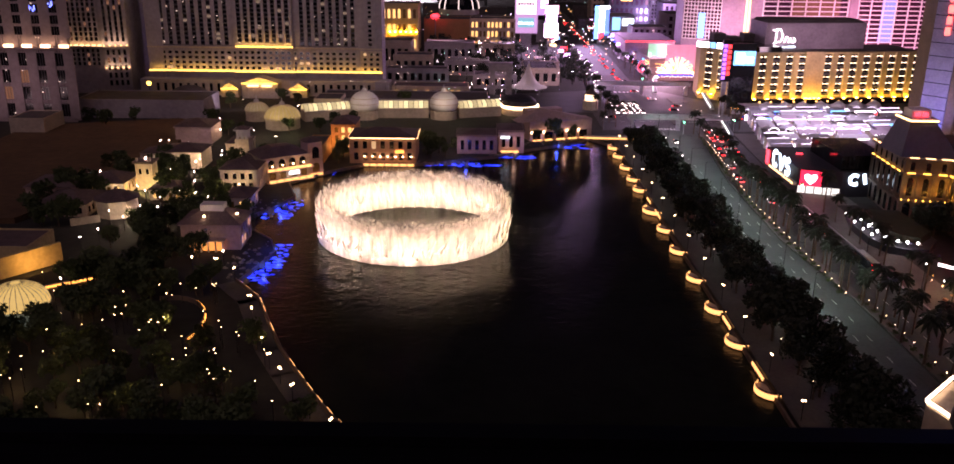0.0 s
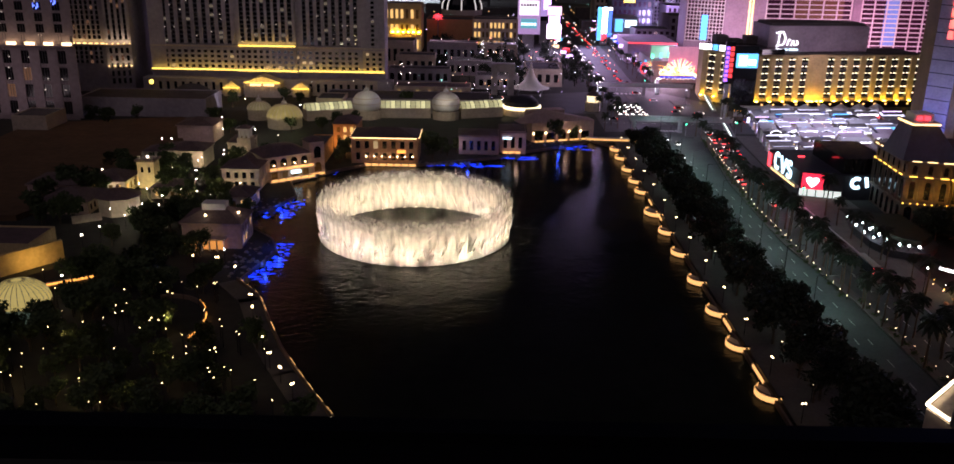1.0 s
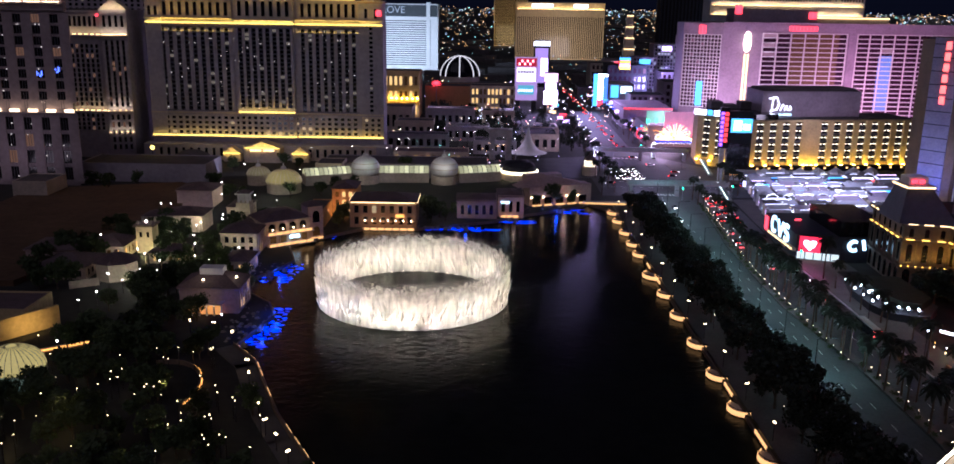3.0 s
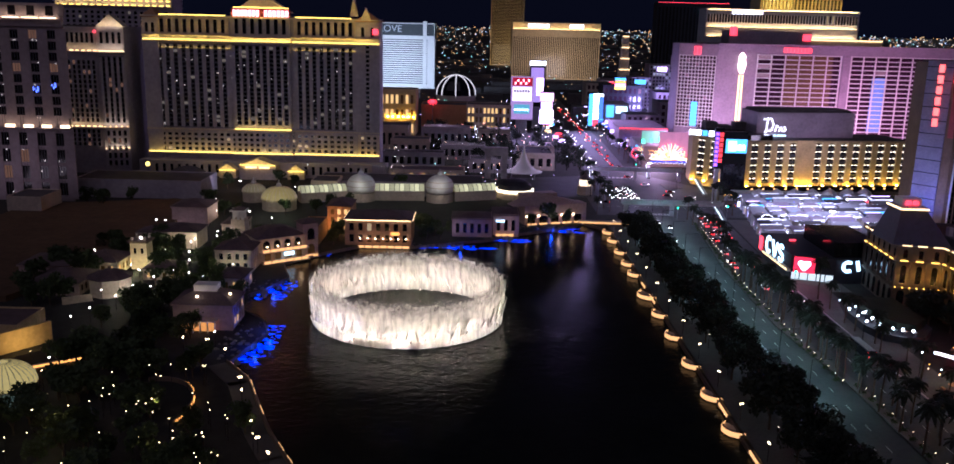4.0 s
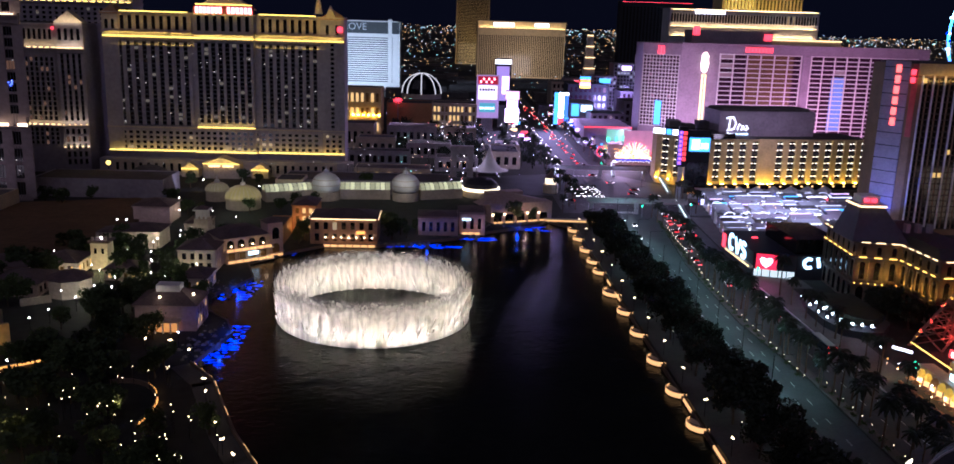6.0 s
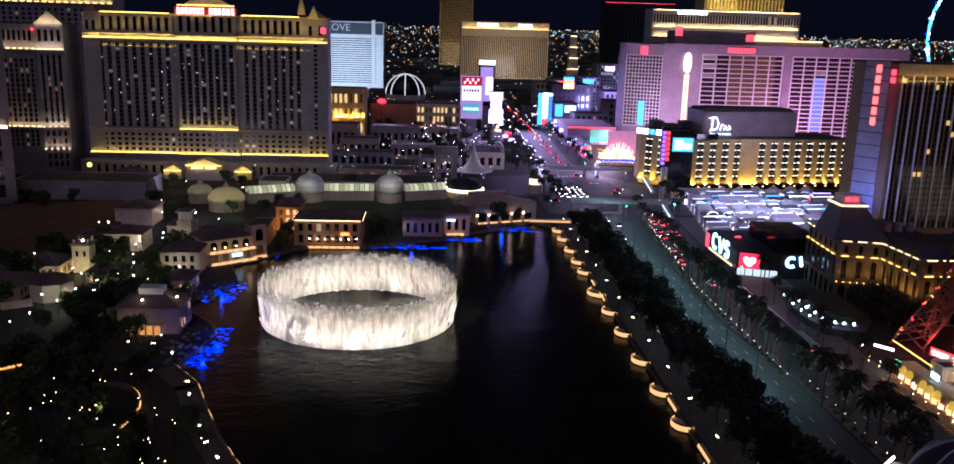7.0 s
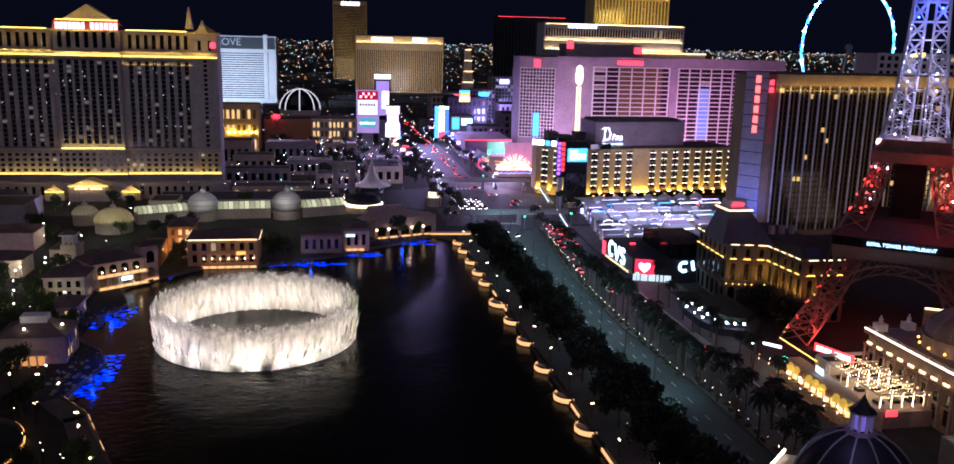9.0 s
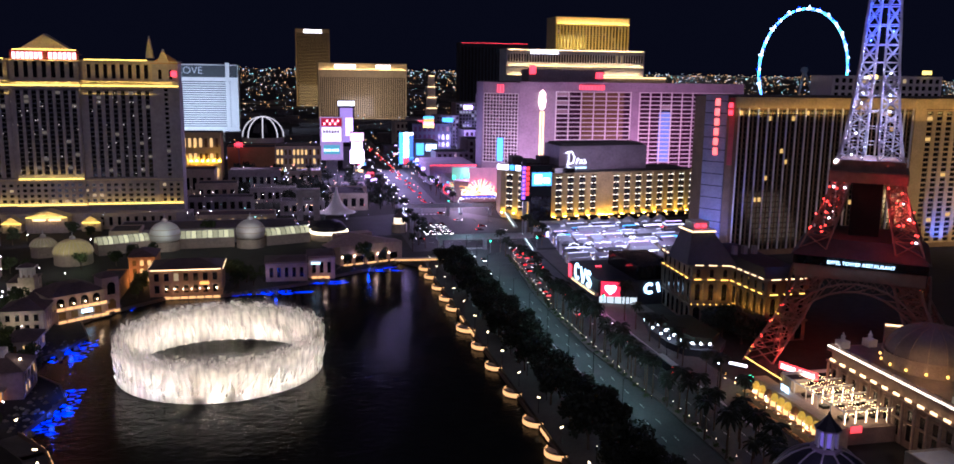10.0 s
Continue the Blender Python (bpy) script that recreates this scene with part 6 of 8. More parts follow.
part("shaft", Shape().box(-125.5, -119.5, 309, 315, 0, 10), STUCCO, wt)
part("cap", Shape().box(-126.2, -118.8, 308.3, 315.7, 10, 10.8), TILE, wt)
part("lamp", Shape().ball(-122.5, 312, 11.3, 0.35, 8), L_SPOT, wt)
for dx in (-2.6, 2.0):
    for dy in (-2.6, 2.0):
        part("merlon", Shape().box(-122.5 + dx, -121.9 + dx, 312 + dy, 312.6 + dy, 10.8, 12.0), STUCCO, wt)
for x in (-124.2, -121.6):
    part("window", Shape().box(x, x + 0.9, 308.9, 309.05, 6, 8), BLACK_GLASS, wt)
lamp("tower_wash", "POINT", (-122, 304, 2), 700, (1.0, 0.85, 0.3), 0.4)
sand = Shape().prism(((-210, 262), (-150, 268), (-135, 318), (-133, 420), (-150, 432), (-215, 410)), 0, 2.0)
solid("gravel_roof", sand, TAN_ROOF, "wide flat brown gravel roof", "flat roof", kind="structure")
lamp("yard_light", "SPOT", (-150, 440, 30), 1500, (1.0, 0.5, 0.15), 1.5, (-170, 350, 0), 110)
low_block("dark_hall", "long dark hall with a flat roof", -205, -140, 440, 468, 9, STONE, ROOF)
low_block("entrance_hall", "low hall before the hotel wing", -216, -200, 395, 415, 8, STUCCO, ROOF)
solid("dark_dome", Shape().lathe(-160, 480, [(12, 0), (12, 5), (9, 8), (5, 10), (0.01, 11)], 20), ROOF, "dark domed roof beside a flat hall", "dome")
yl = thing("yellow_globe_lamp", "large yellow globe lamp on a post", "lamp post", (-178, 470, 0))
part("pole", Shape().tube((0, 0, 0), (0, 0, 12), 0.15), DARK, yl)
part("globe", Shape().ball(0, 0, 13, 1.3, 10), L_YELLOW, yl)

# glazed gallery with domes
ga = thing("glazed_gallery", "long barrel-vaulted glass gallery glowing pale green", "gallery")
GG = [light("gallery_glass", (0.70, 0.68, 0.36), e, False) for e in (0.4, 0.6, 0.85)]
for (p, q) in (((-88, 436), (-66, 446)), ((-52, 448), (-26, 450)), ((-10, 450), (12, 458))):
    w = Wall(p, q)
    part("base", Shape().fbox(w, 0, w.length, -8, 0, 0, 5.2), STUCCO, ga)
    n = int(w.length / 2.4)
    for k in range(n):
        s = Shape()
        a0, a1 = k * w.length / n + 0.12, (k + 1) * w.length / n - 0.12
        pr = [(-4 + 4 * math.cos(radians(b)), 5.2 + 3.2 * math.sin(radians(b))) for b in range(0, 181, 30)]
        for i in range(6):
            s.add([w.at(a0, pr[i][0], pr[i][1]), w.at(a1, pr[i][0], pr[i][1]), w.at(a1, pr[i + 1][0], pr[i + 1][1]), w.at(a0, pr[i + 1][0], pr[i + 1][1])], ((0, 1, 2, 3),))
        part("pane", s, GG[k % 3], ga)
        rb = Shape()
        for i in range(6):
            rb.tube(w.at(a0 - 0.12, pr[i][0] + 0.05, pr[i][1] + 0.05), w.at(a0 - 0.12, pr[i + 1][0], pr[i + 1][1] + 0.05), 0.16, n=4)
        part("rib", rb, DARK, ga)
    part("ridge", Shape().fbox(w, 0, w.length, -4.2, -3.8, 8.4, 8.6), STEEL, ga)


def bulb(name, x, y, r, z, label, material, ribs=0, low=-30, tall=0.85):
    t = thing(name, label, "dome")
    base = z + r * 0.45 * (low < 0)
    top = base + r * tall
    part("drum", Shape().lathe(x, y, [(r * 0.95, 0), (r * 0.95, z)], 28), STUCCO, t)
    part("shell", Shape().lathe(x, y, [(r * math.cos(radians(a)), z + r * 0.45 * (low < 0) + r * tall * math.sin(radians(a))) for a in range(low, 91, 10)], 32), material, t, smooth=True)
    part("finial", Shape().lathe(x, y, [(1.4, top - 0.1), (1.2, top + 1.2), (0.3, top + 1.6), (0.1, top + 3.4), (0.01, top + 3.4)], 10), WHITE, t)
    for k in range(ribs):
        a = 2 * math.pi * k / ribs
        s = Shape()
        for i in range(low, 80, 20):
            e = [(r * 1.01 * math.cos(radians(b)), base + r * (tall + 0.01) * math.sin(radians(b))) for b in (i, min(90, i + 20))]
            s.tube((x + e[0][0] * math.cos(a), y + e[0][0] * math.sin(a), e[0][1]), (x + e[1][0] * math.cos(a), y + e[1][0] * math.sin(a), e[1][1]), 0.14, n=4)
        part("rib", s, STUCCO, t)
    for k in ((-0.45, 0.0, 0.45) if low < 0 else (0.05,)):
        part("band", Shape().lathe(x, y, [(r * 1.01 * math.cos(k), base + r * (tall + 0.01) * math.sin(k)), (r * 1.02 * math.cos(k + 0.05), base + r * (tall + 0.02) * math.sin(k + 0.05))], 32), STUCCO, t)
    return t


bulb("gallery_dome", -59, 448, 7.4, 4.5, "pale banded bulbous dome on the gallery", WHITE)
bulb("gallery_dome", -18, 450, 7.4, 4.5, "pale banded bulbous dome above glass vaults", WHITE)
# yellow-green uplight of the ribbed domes is put into their shells' glow
bulb("ribbed_dome", -96, 422, 8.8, 5.0, "large ribbed glass dome with a lantern, its green uplight put into glow", light("ribbed_glass", (0.62, 0.5, 0.18), 0.3, False), 24, 0, 0.72)
bulb("small_ribbed_dome", -113, 440, 6.0, 5.0, "small ribbed glass dome, its green uplight put into glow", light("ribbed_glass_small", (0.6, 0.5, 0.26), 0.16, False), 20, 0, 0.7)
for x, y in ((-59, 436), (-18, 438), (-101, 404)):
    lamp("dome_wash", "POINT", (x, y - 4, 13), 1500, (1.0, 0.95, 0.7), 0.6)
rp = thing("round_pavilion", "round pavilion with a glowing ring and dark dome", "pavilion")
part("wall", Shape().lathe(22, 466, [(9.6, 0), (9.6, 4.6)], 28), STUCCO, rp)
part("light_ring", Shape().lathe(22, 466, [(10.0, 3.6), (10.4, 3.8), (10.4, 4.8), (9.7, 5.0)], 32), light("ring_glow", (1.0, 0.85, 0.5), 3.0), rp, "glowing ring under the dome")
part("dome", Shape().lathe(22, 466, [(9.6, 5.0), (8.6, 7.4), (6, 9.4), (3, 10.2), (0.01, 10.6)], 28), SLATE, rp)
low_block("gallery_hall", "flat-roofed hall behind the gallery", -85, 5, 462, 490, 7, STONE, ROOF)
low_block("round_court_wall", "curved cream wall beside the gallery", -86, -72, 452, 470, 8.5, STUCCO, ROOF)
ks = thing("lantern_tower", "small octagonal white tower lit from inside", "tower")
part("base", Shape().lathe(62, 480, [(4.2, 0), (4.2, 5), (3.6, 5)], 8), STUCCO, ks)
part("lantern", Shape().lathe(62, 480, [(3.2, 5), (3.2, 8.5)], 8), light("lantern_glow", (1.0, 0.8, 0.5), 1.4), ks)
part("roof", Shape().lathe(62, 480, [(3.9, 8.5), (3.0, 9.6), (1.2, 11), (0.2, 13)], 8), TILE, ks)

# light of the garden lamps on the leaves round them
for x, y in ((-93, 155), (-79, 154), (-63, 164), (-86, 183), (-72, 185), (-100, 199), (-50, 159), (-66, 150), (-88, 168)):
    lamp("garden_lamp_light", "POINT", (x, y, 4.6), 160, (1.0, 0.74, 0.30), 0.12)
for x, y in ((-136, 311), (-117, 316), (-97, 284), (-105, 302), (-88, 296), (-128, 304)):
    lamp("tree_uplight", "POINT", (x, y, 1.0), 420, (0.95, 0.85, 0.28), 0.2)
# warm floods between the villas
for x, y, e, c in ((-92, 300, 500, (1.0, 0.85, 0.5)), (-117, 304, 600, (1.0, 0.85, 0.4)), (-132, 296, 420, (1.0, 0.9, 0.7)), (-98, 347, 420, (1.0, 0.85, 0.5)), (-120, 370, 700, (0.95, 0.85, 1.0)), (-108, 274, 500, (1.0, 0.9, 0.65)), (-64, 362, 400, (1.0, 0.7, 0.3)), (-88, 404, 500, (0.9, 1.0, 0.5)), (-80, 240, 260, (1.0, 0.7, 0.35)), (-10, 368, 260, (1.0, 0.75, 0.6)), (16, 372, 260, (1.0, 0.7, 0.5)), (40, 396, 400, (1.0, 0.7, 0.5)), (-90, 172, 260, (1.0, 0.72, 0.3)), (-62, 160, 260, (1.0, 0.72, 0.3)), (-78, 152, 260, (1.0, 0.72, 0.3)), (-96, 158, 260, (1.0, 0.65, 0.25))):
    lamp("villa_flood", "POINT", (x, y, 5.0), e * 0.8, c, 0.3)
for x, y in ((-112, 262), (-98, 290), (-121, 298), (-111, 338), (-84, 362), (-118, 392), (-103, 306), (-86, 302)):
    lamp("villa_lamp_light", "POINT", (x, y, 5.6), 260, (1.0, 0.86, 0.45), 0.2)

# ---- fountain ring ----
FOUNT = 12400.0  # watts of each fountain lamp
RX, RY, RR = -20.3, 266.0, 29.4
SPRAY = bpy.data.materials.new("spray")
SPRAY.use_nodes = True
nt = SPRAY.node_tree
nt.nodes.clear()
out = nt.nodes.new("ShaderNodeOutputMaterial")
dif = nt.nodes.new("ShaderNodeBsdfDiffuse")
tra = nt.nodes.new("ShaderNodeBsdfTranslucent")
mx = nt.nodes.new("ShaderNodeMixShader")
clr = nt.nodes.new("ShaderNodeBsdfTransparent")
mx2 = nt.nodes.new("ShaderNodeMixShader")
dif.inputs[0].default_value = tra.inputs[0].default_value = (0.88, 0.85, 0.79, 1)
mx.inputs[0].default_value = 0.5
mx2.inputs[0].default_value = 0.8
nt.links.new(dif.outputs[0], mx.inputs[1])
nt.links.new(tra.outputs[0], mx.inputs[2])
nt.links.new(clr.outputs[0], mx2.inputs[1])
nt.links.new(mx.outputs[0], mx2.inputs[2])
nt.links.new(mx.outputs[0], out.inputs[0])
MIST = SPRAY.copy()
MIST.name = "mist"
nt = MIST.node_tree
mx2 = [n for n in nt.nodes if n.type == "MIX_SHADER" and n.inputs[1].links[0].from_node.type == "BSDF_TRANSPARENT"][0]
nt.links.new(mx2.outputs[0], [n for n in nt.nodes if n.type == "OUTPUT_MATERIAL"][0].inputs[0])
tc = nt.nodes.new("ShaderNodeTexCoord")
mp = nt.nodes.new("ShaderNodeMapping")
mp.inputs["Scale"].default_value = (0.75, 0.75, 0.14)
nz = nt.nodes.new("ShaderNodeTexNoise")
nz.inputs["Scale"].default_value, nz.inputs["Detail"].default_value = 1.0, 5
rg = nt.nodes.new("ShaderNodeMapRange")
rg.inputs[1].default_value, rg.inputs[2].default_value, rg.inputs[3].default_value, rg.inputs[4].default_value = 0.30, 0.60, 0.45, 0.97
sp = nt.nodes.new("ShaderNodeSeparateXYZ")
fade = nt.nodes.new("ShaderNodeMapRange")
fade.inputs[1].default_value, fade.inputs[2].default_value, fade.inputs[3].default_value, fade.inputs[4].default_value = 13.6, 8.6, 0.0, 1.0
mul = nt.nodes.new("ShaderNodeMath")
mul.operation = "MULTIPLY"
nt.links.new(tc.outputs["Object"], mp.inputs[0])
nt.links.new(mp.outputs[0], nz.inputs["Vector"])
nt.links.new(nz.outputs[0], rg.inputs[0])
nt.links.new(tc.outputs["Object"], sp.inputs[0])
rag = nt.nodes.new("ShaderNodeMath")
rag.operation = "MULTIPLY_ADD"
rag.inputs[1].default_value = -6.0
nz2 = nt.nodes.new("ShaderNodeTexNoise")
nz2.inputs["Scale"].default_value, nz2.inputs["Detail"].default_value = 0.5, 4
off = nt.nodes.new("ShaderNodeMath")
off.operation = "ADD"
off.inputs[1].default_value = 3.0
nt.links.new(tc.outputs["Object"], nz2.inputs["Vector"])
nt.links.new(nz2.outputs[0], rag.inputs[0])
nt.links.new(sp.outputs[2], off.inputs[0])
nt.links.new(off.outputs[0], rag.inputs[2])
nt.links.new(rag.outputs[0], fade.inputs[0])
nt.links.new(rg.outputs[0], mul.inputs[0])
nt.links.new(fade.outputs[0], mul.inputs[1])
low = nt.nodes.new("ShaderNodeMapRange")
low.inputs[1].default_value, low.inputs[2].default_value, low.inputs[3].default_value, low.inputs[4].default_value = 0.3, 6.0, 0.55, 1.0
mul2 = nt.nodes.new("ShaderNodeMath")
mul2.operation = "MULTIPLY"
nt.links.new(sp.outputs[2], low.inputs[0])
nt.links.new(mul.outputs[0], mul2.inputs[0])
nt.links.new(low.outputs[0], mul2.inputs[1])
nt.links.new(mul2.outputs[0], mx2.inputs[0])


def jet_mesh(seed):
    """One leaning plume: a dense flame of thin streaks, x along the ring, y outwards."""
    r = random.Random(seed)
    s = Shape()
    lean = 1.5 + 0.5 * r.random()
    for k in range(270):
        core = k < 180
        top = (2.2 + 4.6 * r.random()) if core else (5.0 + 6.5 * r.random() ** 1.4)
        ax = lean * r.uniform(0.0, 0.9) + r.gauss(0, 0.35 if core else 0.9)
        ay = r.gauss(0, 0.3 if core else 0.6)
        wd = r.uniform(0.08, 0.16)
        a = r.uniform(0, 3.14)
        u = Vector((math.cos(a), math.sin(a), 0)) * wd
        pts = []
        bx, by = r.choice((-0.55, 0.55)) + r.gauss(0, 0.25), r.gauss(0, 0.22)
        for i in range(7):
            f = i / 6
            g = f * top / 8
            pts.append(Vector((bx + ax * (0.5 * f + 0.9 * g * g) + r.gauss(0, 0.03), by + ay * f * 1.3 + r.gauss(0, 0.03), top * f)))
        for i in range(0 if core else r.choice((0, 1, 2, 3)), 6):
            w0, w1 = 1.0 + i * 0.28, 1.0 + (i + 1) * 0.28
            if i == 5:
                w1 = 0.05
            s.add([pts[i] - u * w0, pts[i] + u * w0, pts[i + 1] + u * w1, pts[i + 1] - u * w1], ((0, 1, 2, 3),))
    for k in range(90):
        h = 5.0 + 7.0 * r.random() ** 1.3
        p = Vector((lean * 1.5 * (h / 12) ** 2 + r.gauss(0, 1.2), r.gauss(0, 0.8), h))
        u = Vector((r.gauss(0, 0.3), r.gauss(0, 0.3), 1)).normalized() * r.uniform(0.1, 0.35)
        v = u.orthogonal().normalized() * r.uniform(0.03, 0.07)
        s.add([p - u, p + v, p + u, p - v], ((0, 1, 2, 3),))
    return s.mesh("jet", SPRAY)


ft = thing("fountain_ring", "ring of white floodlit water jets in the lake", "fountain", (RX, RY, -0.9))
JETS = [jet_mesh(i) for i in range(6)]
NOZ = Shape().lathe(0, 0, [(0.55, -0.1), (0.55, 0.15), (0.35, 0.22), (0.01, 0.22)], 10).mesh("nozzle_lamp", light("nozzle_light", (1.0, 0.9, 0.72), 3))
N_JET = 46
for k in range(N_JET):
    a = 2 * math.pi * k / N_JET
    j = part("jet", JETS[k % 6], None, ft)
    j.location = (RR * math.cos(a), RR * math.sin(a), 0)
    j.rotation_euler = (0, 0, a + math.pi / 2)
    n = part("nozzle_lamp", NOZ, None, ft)
    n.location = (RR * math.cos(a), RR * math.sin(a), 0)
part("pipe_ring", Shape().lathe(0, 0, [(RR - 0.3, -0.3), (RR - 0.3, 0.02), (RR + 0.3, 0.02), (RR + 0.3, -0.3)], 90), DARK, ft)
for k, rad in enumerate((RR + 1.0, RR, RR - 0.9)):
    part("mist_veil", Shape().lathe(0, 0, [(rad, 0.2), (rad - 0.05, 4), (rad + 0.2 - k * 0.3, 8), (rad + 0.7 - k * 0.7, 11.5), (rad + 1.0 - k * 1.0, 15.0)], 120), MIST, ft, "thin veil of drifting spray", smooth=True)
for k in range(N_JET // 2):
    a = 4 * math.pi * (k + 0.25) / N_JET
    for rad, e in ((RR + 4.6, 0.32), (RR - 4.6, 0.26)):
        o = lamp("nozzle_light", "SPOT", (RX + rad * math.cos(a), RY + rad * math.sin(a), -0.75), FOUNT * e, (1.0, 0.85, 0.62), 0.25,
                 (RX + RR * math.cos(a), RY + RR * math.sin(a), 3.2), 84)
        o.data.spot_blend = 0.2
for k in range(14):
    a = 2 * math.pi * (k + 0.5) / 14
    for rad, e in ((RR + 9.0, FOUNT * 0.6), (RR - 9.0, FOUNT * 0.45)):
        o = lamp("fountain_lamp", "SPOT", (RX + rad * math.cos(a), RY + rad * math.sin(a), -0.7), e, (1.0, 0.84, 0.60), 0.3,
                 (RX + RR * math.cos(a), RY + RR * math.sin(a), 8.0), 88)
        o.data.spot_blend = 0.5

# ---- balcony that the camera stands on ----
rl = thing("balcony_rail", "dark metal balcony rail", "railing")
part("top_rail", Shape().box(-6, 6, 0.985, 1.02, 89.348, 89.384), DARK, rl)
part("inner_lip", Shape().box(-6, 6, 0.962, 0.984, 89.348, 89.368), DARK, rl)
for k in range(7):
    if k == 3:
        continue
    part("post", Shape().box(-6.02 + k * 2, -5.98 + k * 2, 0.99, 1.02, 88.3, 89.348), DARK, rl)
solid("balcony_floor", Shape().box(-6, 6, -2.5, 1.1, 88.0, 88.3), STONE, "concrete floor of the balcony", "balcony floor", kind="structure")
solid("balcony_wall", Shape().box(-30, 30, -3.0, -2.5, 0, 96), STONE, "plain wall behind the balcony", "wall", kind="structure")

# ---- near domed building ----
nd = thing("domed_corner_building", "building with a dark ribbed dome and violet-lit cupola", "building")
part("body", Shape().prism(((65.4, 111.8), (66.8, 106.7), (60, 96), (60, 84), (86, 84), (86, 112), (73, 119)), 0, 26.5), STUCCO, nd)
part("roof", Shape().prism(((66.4, 111), (67.6, 106.4), (58.5, 95.5), (58.5, 85), (87, 85), (87, 111), (73, 117.5)), 26.5, 26.8), STUCCO, nd)
E_WHITE = light("edge_light", (1.0, 0.86, 0.6), 4)
for p, q in (((65.4, 111.8), (66.8, 106.7)), ((73, 119), (65.4, 111.8)), ((54, 96), (58.5, 96))):
    w = Wall(p, q)
    part("edge_light", Shape().fbox(w, 0, w.length, -0.1, 0.2, 27.0, 27.4), E_WHITE, nd, "bright white light along the roof edge")
DX, DY = 73.0, 101.0
part("dome", Shape().lathe(DX, DY, [(8.8 * math.cos(radians(a)), 28.0 + 11.0 * math.sin(radians(a))) for a in range(0, 86, 8)], 32), SLATE, nd, smooth=True)
for k in range(10):
    a = 2 * math.pi * k / 10 + 0.2
    s = Shape()
    for i in range(0, 80, 10):
        e0, e1 = radians(i), radians(i + 10)
        s.tube((DX + 8.9 * math.cos(e0) * math.cos(a), DY + 8.9 * math.cos(e0) * math.sin(a), 28.0 + 11.1 * math.sin(e0)), (DX + 8.9 * math.cos(e1) * math.cos(a), DY + 8.9 * math.cos(e1) * math.sin(a), 28.0 + 11.1 * math.sin(e1)), 0.14, n=5)
    part("rib", s, STONE, nd)
part("cupola_base", Shape().lathe(DX, DY, [(2.2, 38.30), (2.2, 39.00), (1.7, 39.20)], 8), PURPLE_PAINT, nd)
for k in range(8):
    a = 2 * math.pi * k / 8
    part("cupola_column", Shape().tube((DX + 1.35 * math.cos(a), DY + 1.35 * math.sin(a), 39.10), (DX + 1.35 * math.cos(a), DY + 1.35 * math.sin(a), 41.60), 0.24), WHITE, nd)
part("cupola_glow", Shape().lathe(DX, DY, [(0.85, 39.10), (0.85, 41.50)], 8), light("violet_lantern", (0.4, 0.28, 1.0), 0.3), nd)
part("cupola_eave", Shape().lathe(DX, DY, [(1.5, 41.50), (1.9, 41.65), (1.9, 41.85), (1.5, 41.90)], 8), PURPLE_PAINT, nd)
part("cupola_roof", Shape().lathe(DX, DY, [(1.9, 41.88), (1.1, 42.6), (0.4, 43.5), (0.05, 44.3)], 8), SLATE, nd)
lamp("violet_wash", "POINT", (DX - 4, DY - 4.5, 40.30), 90, (0.6, 0.45, 1.0), 0.3)
part("yellow_bulb", Shape().ball(DX + 1.35, DY + 0.4, 41.30, 0.25, 6), L_YELLOW, nd)

# ---- east side: shops, palace front, iron tower ----
cv = thing("corner_pharmacy", "dark glass corner shop with white letters and red sign", "shop")
part("body", Shape().prism(((119.5, 352), (119.8, 316), (134.5, 311), (150, 312), (150, 352)), 0, 9.4), SLATE, cv)
part("black_box", Shape().prism(((134.6, 313.5), (152, 315), (152, 345), (134.6, 345)), 9.4, 15), BLACK_GLASS, cv, "black screen wall")
w1, w2, w3 = Wall((119.5, 352), (119.8, 316)), Wall((119.8, 316), (134.5, 311)), Wall((134.5, 311), (150, 312))


def stroke(s, w, pts, wd, d=0.5):
    """A bent bar of width wd on a wall, through (along, height) points."""
    for (a, z), (b, y) in zip(pts, pts[1:]):
        n = Vector((-(y - z), b - a)).normalized() * wd / 2
        q = [(a + n.x, z + n.y), (a - n.x, z - n.y), (b - n.x, y - n.y), (b + n.x, y + n.y)]
        s.add([w.at(u, e, v) for e in (0.1, d) for u, v in q], ((0, 1, 2, 3), (7, 6, 5, 4), (0, 4, 5, 1), (1, 5, 6, 2), (2, 6, 7, 3), (3, 7, 4, 0)))
    return s


def bow(a, z, ra, rz, lo, hi, n=10):
    return [(a + ra * math.cos(radians(lo + (hi - lo) * i / n)), z + rz * math.sin(radians(lo + (hi - lo) * i / n))) for i in range(n + 1)]


for pts in (bow(11.5, 7.4, 2.7, 3.0, 50, 310), [(15.8, 10.4), (18.6, 4.4), (21.4, 10.4)], bow(25.4, 8.9, 2.2, 1.5, 30, 270, 7) + bow(25.4, 5.9, 2.2, 1.5, 90, -150, 7)):
    s = stroke(Shape(), w1, pts, 1.15)
    part("letter_shape", s, L_COOL, cv, "white letter drawn as plain strokes")
part("canopy", Shape().fbox(w1, 6, w1.length, 0.0, 1.2, 3.0, 4.0), STUCCO, cv)
for k in range(10):
    part("shop_light", Shape().fbox(w1, 8 + k * 2.8, 9.5 + k * 2.8, 1.2, 1.4, 3.2, 3.8), L_WARM, cv)
